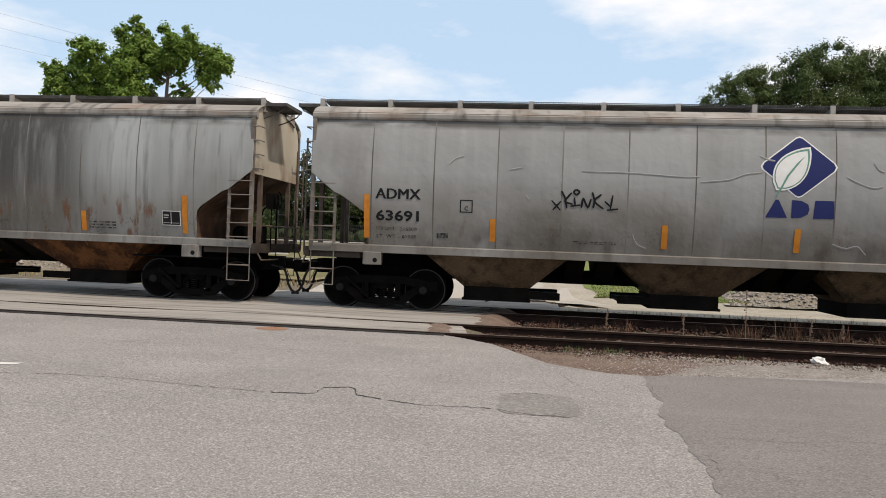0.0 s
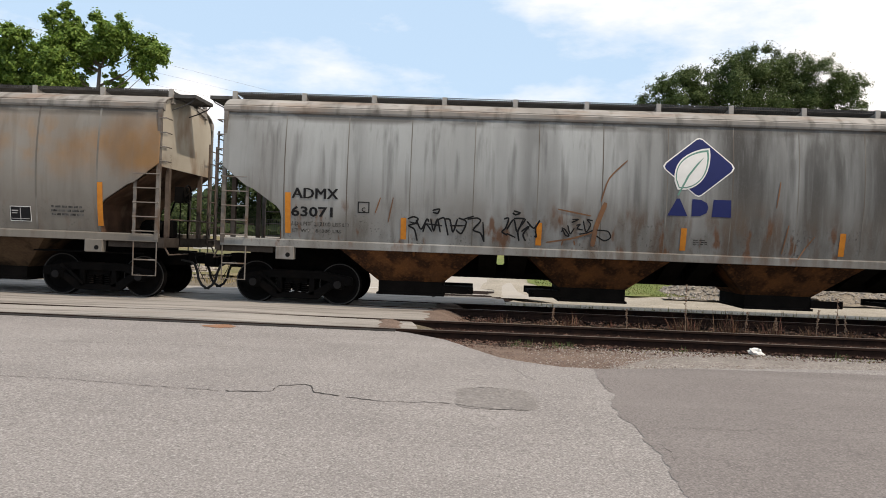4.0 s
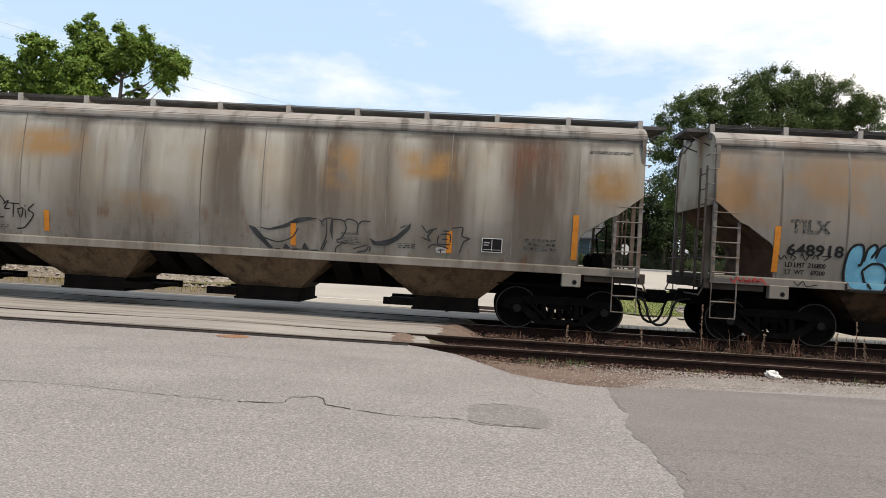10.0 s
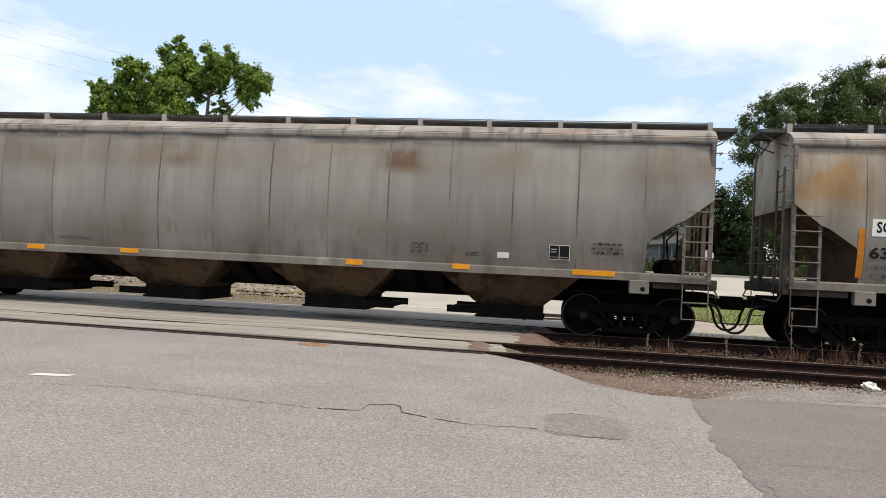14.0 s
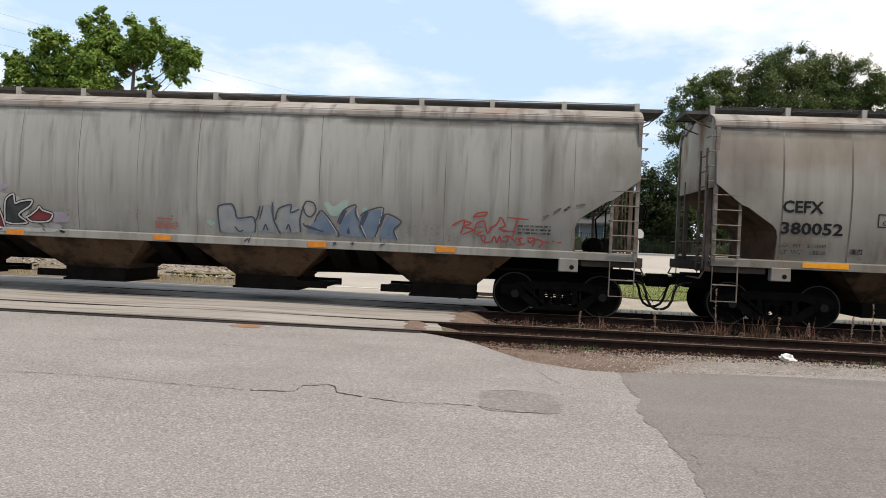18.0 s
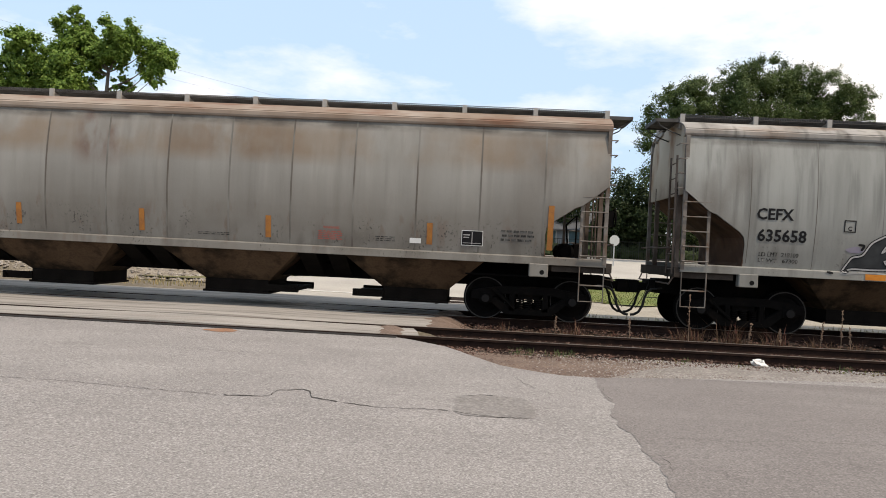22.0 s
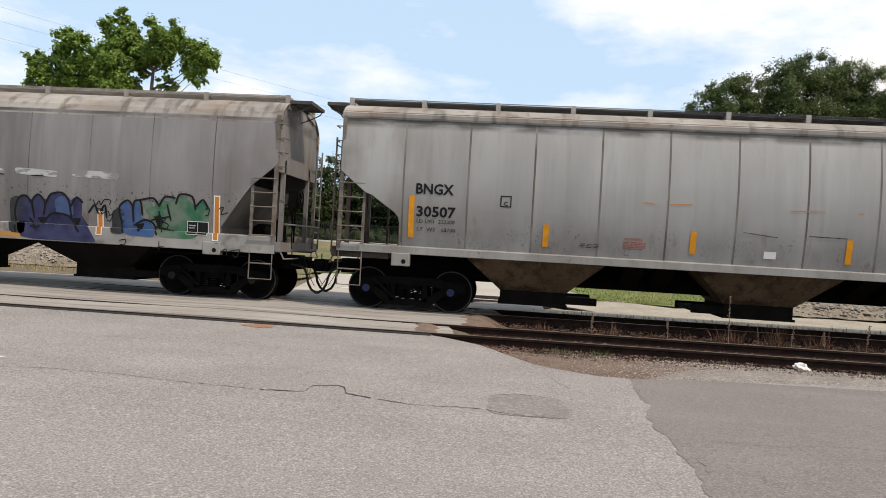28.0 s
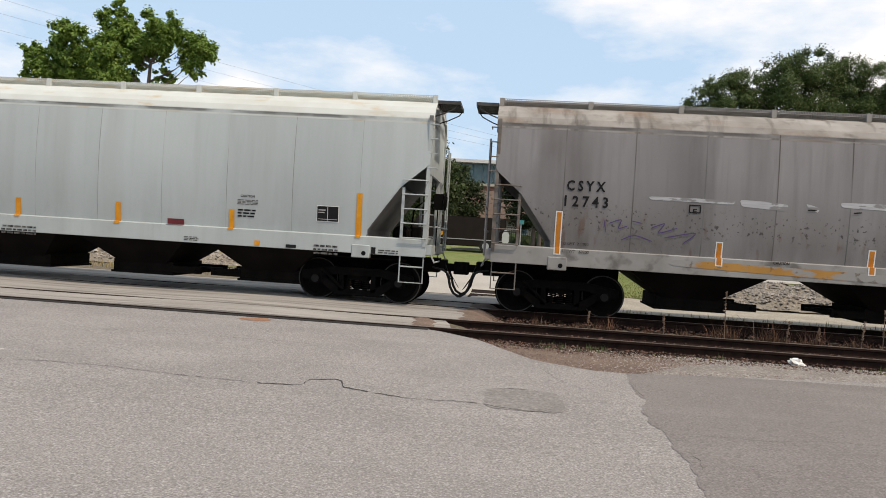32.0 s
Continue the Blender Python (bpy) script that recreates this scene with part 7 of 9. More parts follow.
        for i, p in enumerate(fine):
            d = fine[min(i + 1, len(fine) - 1)] - fine[max(i - 1, 0)]
            d = d.normalized() if d.length > 1e-5 else Vector((1, 0))
            k = w * 0.5 * (0.65 if i in (0, len(fine) - 1) else 1.0)
            o = Vector((-d.y, d.x)) * k
            a, b = p + o, p - o
            row = (bm.verts.new((a.x, self.y(a.y, lift), a.y)), bm.verts.new((b.x, self.y(b.y, lift), b.y)))
            if prev:
                bm.faces.new((prev[0], prev[1], row[1], row[0]))
            prev = row
        part("crease" if "crease" in material.name else "graffiti_line", bm, material, self.car)

    def fill(self, pts, material, lift=1):
        bm = bmesh.new()
        floor = 1.10 if self.style == 2 else 1.262
        pts = [(x, max(z, floor)) for x, z in pts]
        n = len(pts)
        vs = []
        for i in range(n):
            a, b, c = Vector(pts[i - 1]), Vector(pts[i]), Vector(pts[(i + 1) % n])
            for q in (b.lerp(a, 0.22), b * 0.9 + (a + c) * 0.05, b.lerp(c, 0.22)):
                vs.append(bm.verts.new((q.x, 0, q.y)))
        f = bm.faces.new(vs)
        bmesh.ops.triangulate(bm, faces=[f])
        self.lay("graffiti_patch", bm, material, lift * 0.7)

    def logo(self, x, z):
        """Blue diamond with a white leaf, and three plain dark blocks below it."""
        def poly(pts, material, lift):
            bm = bmesh.new()
            f = bm.faces.new([bm.verts.new((x + p, 0, z + q)) for p, q in pts])
            bmesh.ops.triangulate(bm, faces=[f])
            self.lay("emblem", bm, material, lift)
        def diamond(k):
            return [(-0.70 * k, -0.06 * k), (-0.72 * k, 0.0), (-0.68 * k, 0.07 * k), (-0.06 * k, 0.58 * k), (0.0, 0.60 * k), (0.06 * k, 0.58 * k), (0.66 * k, 0.08 * k), (0.70 * k, 0.0), (0.66 * k, -0.08 * k), (0.06 * k, -0.58 * k), (0.0, -0.6 * k), (-0.06 * k, -0.58 * k)]
        poly(diamond(1.04), M_WHITE, 0)
        poly(diamond(0.99), M_NAVY, 1)
        def leaf(k):
            """A pointed leaf between its stem and its tip."""
            foot, tip = Vector((-0.42, -0.46)), Vector((0.19, 0.38))
            axis = tip - foot
            side = Vector((-axis.y, axis.x)).normalized()
            mid = foot.lerp(tip, 0.47)
            pts = []
            for d in (1, -1):
                for i in range(11):
                    u = i / 11 if d > 0 else 1 - i / 11
                    w = (0.31 if d > 0 else 0.27) * math.sin(math.pi * u ** 0.85) ** 0.8
                    pts.append(mid + (foot.lerp(tip, u) + side * w * d - mid) * k)
            return [tuple(p) for p in pts]
        poly(leaf(1.06), M_WHITE, 2)
        poly(leaf(0.97), M_LEAFGREEN, 3)
        poly([(p - 0.01, q - 0.01) for p, q in leaf(0.89)], M_WHITE, 4)
        poly([(0.10, 0.22), (-0.06, 0.06), (-0.24, -0.18), (-0.44, -0.60), (-0.41, -0.61), (-0.20, -0.19), (-0.03, 0.04)], M_LEAFGREEN, 5)
        b = -1.03
        poly([(-0.62, b), (-0.44, b + 0.36), (-0.38, b + 0.36), (-0.20, b)], M_NAVY, 1)
        poly([(-0.12, b), (-0.12, b + 0.36), (0.06, b + 0.35), (0.19, b + 0.28), (0.22, b + 0.18), (0.19, b + 0.08), (0.06, b + 0.01)], M_NAVY, 1)
        poly([(0.30, b), (0.32, b + 0.36), (0.68, b + 0.36), (0.70, b)], M_NAVY, 1)


def marks_a():
    """What is painted and stuck on car A."""
    c = Marks("A")
    c.text('ADMX', -8.68, 2.42, 0.97, 0.22, M_BLACK)
    c.text('63691', -8.66, 1.96, 0.94, 0.22, M_BLACK)
    c.text('LD LMT   216500', -8.65, 1.75, 0.88, 0.07, M_WORN)
    c.text('LT  WT    69500', -8.64, 1.59, 0.87, 0.07, M_WORN)
    c.outline(-6.71, 2.31, 0.27, 0.27, M_BLACK, 'C')
    c.bar(-7.21, 1.67, 0.241, 0.108, M_WORN)
    c.bar(-8.86, 2.04, 0.12, 0.94, M_ORANGE)
    c.bar(-6.14, 1.82, 0.12, 0.482, M_ORANGE)
    c.bar(-2.6, 1.8, 0.12, 0.494, M_ORANGE)
    c.bar(0, 1.82, 0.12, 0.482, M_ORANGE)
    c.rows(-4.01, 1.63, 0.9, 0.07, 2, M_WORN)
    c.stroke([(-4.93, 2.49), (-4.74, 2.29)], 0.04, M_BLACK)
    c.stroke([(-4.73, 2.48), (-4.9, 2.29)], 0.04, M_BLACK)
    c.stroke([(-4.73, 2.69), (-4.65, 2.54), (-4.61, 2.33)], 0.04, M_BLACK)
    c.stroke([(-4.52, 2.66), (-4.65, 2.48), (-4.49, 2.42)], 0.04, M_BLACK)
    c.stroke([(-4.46, 2.56), (-4.44, 2.38)], 0.04, M_BLACK)
    c.stroke([(-4.54, 2.38), (-4.33, 2.41)], 0.04, M_BLACK)
    c.stroke([(-4.43, 2.73), (-4.36, 2.68), (-4.42, 2.62), (-4.48, 2.67), (-4.43, 2.73)], 0.04, M_BLACK)
    c.stroke([(-4.31, 2.35), (-4.28, 2.55), (-4.18, 2.36), (-4.12, 2.54)], 0.04, M_BLACK)
    c.stroke([(-4.1, 2.68), (-4.05, 2.52), (-4.07, 2.35)], 0.04, M_BLACK)
    c.stroke([(-3.91, 2.64), (-4.05, 2.5), (-3.86, 2.34)], 0.04, M_BLACK)
    c.stroke([(-3.84, 2.5), (-3.73, 2.4)], 0.04, M_BLACK)
    c.stroke([(-3.68, 2.63), (-3.72, 2.35)], 0.04, M_BLACK)
    c.stroke([(-3.79, 2.32), (-3.56, 2.35)], 0.04, M_BLACK)
    # creases in the dented plates: a painted highlight with a painted shade line below
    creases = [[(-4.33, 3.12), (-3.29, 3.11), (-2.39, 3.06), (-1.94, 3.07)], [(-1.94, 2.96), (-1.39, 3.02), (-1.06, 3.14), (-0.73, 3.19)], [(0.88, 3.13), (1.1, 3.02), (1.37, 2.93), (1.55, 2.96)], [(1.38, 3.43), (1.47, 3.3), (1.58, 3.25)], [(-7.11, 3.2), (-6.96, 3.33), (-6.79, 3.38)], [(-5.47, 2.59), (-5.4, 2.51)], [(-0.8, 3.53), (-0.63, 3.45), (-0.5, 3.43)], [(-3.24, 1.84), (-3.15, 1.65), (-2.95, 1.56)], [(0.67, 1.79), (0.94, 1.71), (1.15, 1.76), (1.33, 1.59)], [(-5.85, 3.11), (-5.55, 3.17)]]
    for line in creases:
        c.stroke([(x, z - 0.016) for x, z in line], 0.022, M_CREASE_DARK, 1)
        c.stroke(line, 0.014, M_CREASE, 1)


marks_a()


def marks_b():
    """What is painted and stuck on car B."""
    c = Marks("B")
    c.text('ADMX', -8.6, 2.31, 0.99, 0.22, M_BLACK)
    c.text('63071', -8.61, 1.93, 0.9, 0.21, M_BLACK)
    c.text('LD LMT  217100 LBS LD', -8.59, 1.73, 1.23, 0.08, M_WORN)
    c.text('LT WT   84300 LBS', -8.58, 1.59, 1.06, 0.07, M_WORN)
    c.outline(-7.05, 2.16, 0.25, 0.24, M_BLACK, 'C')
    c.bar(-8.68, 1.99, 0.12, 0.867, M_ORANGE)
    c.bar(-6.19, 1.74, 0.12, 0.458, M_ORANGE)
    c.bar(-3.31, 1.73, 0.12, 0.482, M_ORANGE)
    c.bar(-0.28, 1.73, 0.12, 0.47, M_ORANGE)
    c.bar(3, 1.73, 0.12, 0.482, M_ORANGE)
    c.bar(6.15, 1.72, 0.12, 0.446, M_ORANGE)
    c.bar(8.57, 1.93, 0.12, 0.843, M_ORANGE)
    c.bar(8.25, 1.84, 0.434, 0.325, M_WHITE)
    c.rows(0.07, 1.68, 0.3, 0.12, 3, M_WORN)
    c.rows(6.59, 1.64, 0.66, 0.19, 3, M_WORN)
    c.rows(4.09, 1.64, 0.36, 0.08, 3, M_WORN)
    c.stroke([(-6.69, 2.38), (-6.8, 2.05)], 0.03, M_RUSTLINE)
    c.stroke([(-6.42, 2.39), (-6.52, 1.86)], 0.03, M_RUSTLINE)
    c.stroke([(-1.52, 3.34), (-1.89, 2.95), (-2.04, 2.46)], 0.03, M_RUSTLINE)
    c.stroke([(1.65, 2.99), (1.59, 2.45)], 0.03, M_RUSTLINE)
    c.stroke([(2.42, 1.88), (2.08, 1.39)], 0.03, M_RUSTLINE)
    c.stroke([(1.87, 2.1), (1.78, 1.5)], 0.03, M_RUSTLINE)
    c.stroke([(-6.1, 1.95), (-5.98, 2), (-5.88, 1.96), (-5.94, 1.86), (-6.08, 1.81), (-5.95, 1.73), (-5.89, 1.49)], 0.036, M_BLACK)
    c.stroke([(-5.92, 1.94), (-5.81, 1.74), (-5.69, 1.96), (-5.65, 1.9)], 0.036, M_BLACK)
    c.stroke([(-5.77, 1.68), (-5.71, 1.86), (-5.58, 1.7)], 0.036, M_BLACK)
    c.stroke([(-5.61, 1.97), (-5.54, 1.71), (-5.47, 1.97), (-5.4, 1.69)], 0.036, M_BLACK)
    c.stroke([(-5.47, 1.95), (-5.33, 2), (-5.28, 1.84), (-5.23, 1.63)], 0.036, M_BLACK)
    c.stroke([(-5.3, 1.98), (-5.2, 1.96), (-5.13, 1.7), (-5.04, 1.99)], 0.036, M_BLACK)
    c.stroke([(-5.07, 1.76), (-4.95, 1.68), (-4.85, 1.93), (-5.02, 2.01)], 0.036, M_BLACK)
    c.stroke([(-4.96, 1.97), (-4.69, 2.06)], 0.036, M_BLACK)
    c.stroke([(-4.83, 1.99), (-4.63, 2.02), (-4.55, 1.96), (-4.7, 1.77), (-4.54, 1.7), (-4.46, 1.52)], 0.036, M_BLACK)
    c.stroke([(-4.5, 1.94), (-4.46, 1.52)], 0.036, M_BLACK)
    c.stroke([(-5.58, 2.15), (-5.43, 2.18), (-5.47, 2.09), (-5.57, 2.11)], 0.036, M_BLACK)
    c.stroke([(-4.06, 2.02), (-3.96, 2.04), (-4.01, 1.84), (-4.09, 1.75), (-3.97, 1.68)], 0.036, M_BLACK)
    c.stroke([(-3.99, 1.8), (-3.85, 2.02), (-3.77, 1.76), (-3.65, 2.03)], 0.036, M_BLACK)
    c.stroke([(-3.85, 2.04), (-3.61, 2.03), (-3.75, 1.8), (-3.72, 1.56)], 0.036, M_BLACK)
    c.stroke([(-3.68, 1.77), (-3.52, 1.89), (-3.64, 1.71), (-3.58, 1.57)], 0.036, M_BLACK)
    c.stroke([(-3.57, 1.99), (-3.42, 1.85), (-3.3, 2.02), (-3.38, 1.86), (-3.36, 1.67), (-3.4, 1.69)], 0.036, M_BLACK)
    c.stroke([(-3.88, 2.16), (-3.82, 2.12), (-3.72, 2.16), (-3.86, 2.2)], 0.036, M_BLACK)
    c.stroke([(-3.99, 1.72), (-3.8, 1.64)], 0.036, M_BLACK)
    c.stroke([(-6.06, 1.89), (-5.85, 1.84)], 0.036, M_BLACK)
    c.stroke([(-5.69, 1.86), (-5.36, 1.83)], 0.036, M_BLACK)
    c.stroke([(-5.2, 1.84), (-4.87, 1.85)], 0.036, M_BLACK)
    c.stroke([(-2.83, 1.89), (-2.75, 1.73), (-2.67, 1.72), (-2.79, 1.87), (-2.83, 1.79)], 0.028, M_BLACK)
    c.stroke([(-2.71, 1.94), (-2.65, 1.76), (-2.57, 1.88)], 0.028, M_BLACK)
    c.stroke([(-2.62, 2.06), (-2.49, 2.07), (-2.63, 2)], 0.028, M_BLACK)
    c.stroke([(-2.53, 1.94), (-2.45, 1.97), (-2.51, 1.88), (-2.39, 1.85)], 0.028, M_BLACK)
    c.stroke([(-2.39, 2.05), (-2.32, 1.81), (-2.23, 1.97), (-2.31, 2.07), (-2.19, 2.05)], 0.028, M_BLACK)
    c.stroke([(-2.46, 1.76), (-2.3, 1.79), (-2.18, 1.85)], 0.028, M_BLACK)
    c.stroke([(-2.1, 1.86), (-1.86, 1.84), (-1.8, 1.71), (-1.93, 1.64), (-2.1, 1.74)], 0.028, M_BLACK)
    c.stroke([(-2.17, 1.51), (-2.11, 1.94), (-1.94, 2.44)], 0.1, M_RUSTLINE)
    c.stroke([(-3.15, 1.56), (-2.62, 1.66), (-2.18, 1.81)], 0.035, M_RUSTLINE)
    c.stroke([(-2.93, 2.27), (-2.23, 2.15)], 0.035, M_RUSTLINE)
    c.stroke([(-2.82, 1.51), (-2.79, 1.63)], 0.035, M_RUSTLINE)
    c.stroke([(-2.54, 1.52), (-2.56, 1.62)], 0.035, M_RUSTLINE)


marks_b()


def marks_c():
    """What is painted and stuck on car C."""
    c = Marks("C")
    c.text('TILX', -8.57, 2.4, 0.81, 0.26, M_WORN)
    c.text('648918', -8.61, 1.92, 1.15, 0.24, M_BLACK)
    c.text('LD LMT  216800', -8.61, 1.67, 0.81, 0.1, M_BLACK)
    c.text('LT  WT    69200', -8.6, 1.53, 0.81, 0.09, M_BLACK)
    c.bar(-8.82, 2.02, 0.12, 0.952, M_ORANGE)
    c.bar(-2.79, 1.8, 0.12, 0.458, M_ORANGE)
    c.rows(-4.11, 1.59, 0.82, 0.08, 2, M_WORN)
    c.fill([(-7.4, 2.03), (-7.32, 2.18), (-7.18, 2.22), (-7.07, 2.16), (-7.01, 2.05), (-6.95, 2.19), (-6.83, 2.22), (-6.8, 2.13), (-6.74, 2.2), (-6.58, 2.26), (-6.44, 2.22), (-6.34, 2.08), (-6.25, 2.2), (-6.12, 2.25), (-6.05, 2.17), (-6.05, 1.84), (-5.93, 1.7), (-5.9, 1.56), (-5.96, 1.4), (-6.05, 1.31), (-7.29, 1.28), (-7.38, 1.51)], M_CYAN, 1)
    c.fill([(-6.74, 2.13), (-6.58, 2.21), (-6.41, 2.15), (-6.36, 1.92), (-6.44, 1.82), (-6.61, 1.88), (-6.77, 1.82), (-6.82, 1.94)], M_TEAL, 2)
    c.fill([(-6.3, 2.13), (-6.12, 2.2), (-6.09, 2.05), (-6.17, 1.83), (-6.31, 1.85)], M_TEAL, 2)
    c.fill([(-6.35, 1.7), (-6.24, 1.8), (-6.07, 1.79), (-5.98, 1.65), (-5.99, 1.51), (-6.29, 1.5), (-6.46, 1.68)], M_MAUVE, 2)
    c.stroke([(-7.37, 1.34), (-7.43, 1.62), (-7.38, 2.01), (-7.27, 2.18), (-7.11, 2.2), (-7.06, 2.05), (-7.09, 1.81), (-7.16, 1.78)], 0.05, M_BLACK)
    c.stroke([(-7.05, 1.86), (-6.99, 2.12), (-6.86, 2.22), (-6.8, 2.13), (-6.91, 1.94)], 0.05, M_BLACK)
    c.stroke([(-6.82, 1.94), (-6.74, 2.16), (-6.56, 2.25), (-6.41, 2.17), (-6.36, 1.96), (-6.4, 1.82)], 0.05, M_BLACK)
    c.stroke([(-6.4, 1.82), (-6.28, 2.18), (-6.09, 2.22), (-6.04, 2.14), (-6.1, 1.86)], 0.05, M_BLACK)
    c.stroke([(-7.06, 1.67), (-6.88, 1.82), (-6.67, 1.81), (-6.55, 1.65), (-6.56, 1.43), (-6.63, 1.28)], 0.05, M_BLACK)
    c.stroke([(-7.06, 1.67), (-6.98, 1.44), (-6.88, 1.3)], 0.05, M_BLACK)
    c.stroke([(-6.47, 1.84), (-6.32, 1.59), (-6.21, 1.34), (-6.28, 1.3)], 0.05, M_BLACK)
    c.stroke([(-6.3, 1.78), (-6.1, 1.84), (-5.94, 1.73), (-5.9, 1.56), (-6.01, 1.31)], 0.05, M_BLACK)
    c.stroke([(-7.37, 1.34), (-7.27, 1.25), (-6.03, 1.27)], 0.05, M_BLACK)
    c.bar(-2.69, 1.79, 0.12, 0.458, M_ORANGE)
    c.bar(-0.1, 1.8, 0.12, 0.458, M_ORANGE)
    c.bar(2.55, 1.81, 0.12, 0.47, M_ORANGE)
    c.bar(6.12, 1.81, 0.12, 0.47, M_ORANGE)
    c.bar(8.84, 2.03, 0.12, 0.94, M_ORANGE)
    c.bar(7.07, 1.76, 0.47, 0.325, M_WHITE)
    c.text('WARNING', 3.78, 1.79, 0.35, 0.04, M_REDSTENCIL)
    c.rows(3.95, 1.66, 0.48, 0.17, 5, M_REDSTENCIL)
    c.rows(5.11, 1.64, 0.41, 0.13, 4, M_WORN)
    c.bar(5.82, 1.63, 0.241, 0.12, M_WHITE)
    c.rows(8.1, 1.86, 0.75, 0.25, 3, M_WORN)
    c.rows(1.26, 1.6, 0.4, 0.07, 2, M_WORN)
    c.stroke([(1.37, 1.79), (1.61, 1.85), (1.95, 1.75)], 0.035, M_BLACK)
    c.stroke([(1.49, 1.87), (1.77, 1.59), (1.7, 1.47)], 0.035, M_BLACK)
    c.stroke([(1.72, 1.54), (1.97, 1.92), (2.1, 1.63)], 0.035, M_BLACK)
    c.stroke([(2.08, 1.63), (2.39, 1.58), (2.54, 1.59)], 0.035, M_BLACK)
    c.stroke([(2.09, 1.9), (2.29, 1.81), (2.08, 1.66)], 0.035, M_BLACK)
    c.stroke([(2.31, 1.86), (2.34, 1.77), (2.2, 1.66)], 0.035, M_BLACK)
    c.stroke([(2.25, 1.57), (2.42, 1.53), (2.33, 1.43), (2.39, 1.35)], 0.035, M_BLACK)
    c.stroke([(-9.72, 1.38), (-9.64, 1.28), (-9.58, 1.39), (-9.49, 1.29)], 0.035, M_REDTAG)
    c.stroke([(-9.47, 1.4), (-9.37, 1.29), (-9.32, 1.4)], 0.035, M_REDTAG)
    c.stroke([(-9.27, 1.3), (-9.23, 1.41), (-9.16, 1.31), (-9.1, 1.39), (-8.98, 1.27)], 0.035, M_REDTAG)
    c.stroke([(-9.55, 1.33), (-9.06, 1.33)], 0.035, M_REDTAG)
    c.stroke([(-8.77, 1.9), (-8.71, 1.82), (-8.65, 1.9), (-8.58, 1.82)], 0.02, M_BLACK)
    c.stroke([(-8.51, 1.83), (-8.5, 1.91), (-8.41, 1.87), (-8.47, 1.81)], 0.02, M_BLACK)
    c.stroke([(-8.28, 1.92), (-8.21, 1.82), (-8.15, 1.93)], 0.02, M_BLACK)
    c.stroke([(-8.08, 1.85), (-8.02, 1.94), (-7.95, 1.85)], 0.02, M_BLACK)
    c.stroke([(-7.89, 1.92), (-7.7, 1.93), (-7.84, 1.84)], 0.02, M_BLACK)
    c.stroke([(-8.44, 1.38), (-8.35, 1.3), (-8.25, 1.39), (-8.18, 1.29), (-7.95, 1.33)], 0.02, M_BLACK)


marks_c()


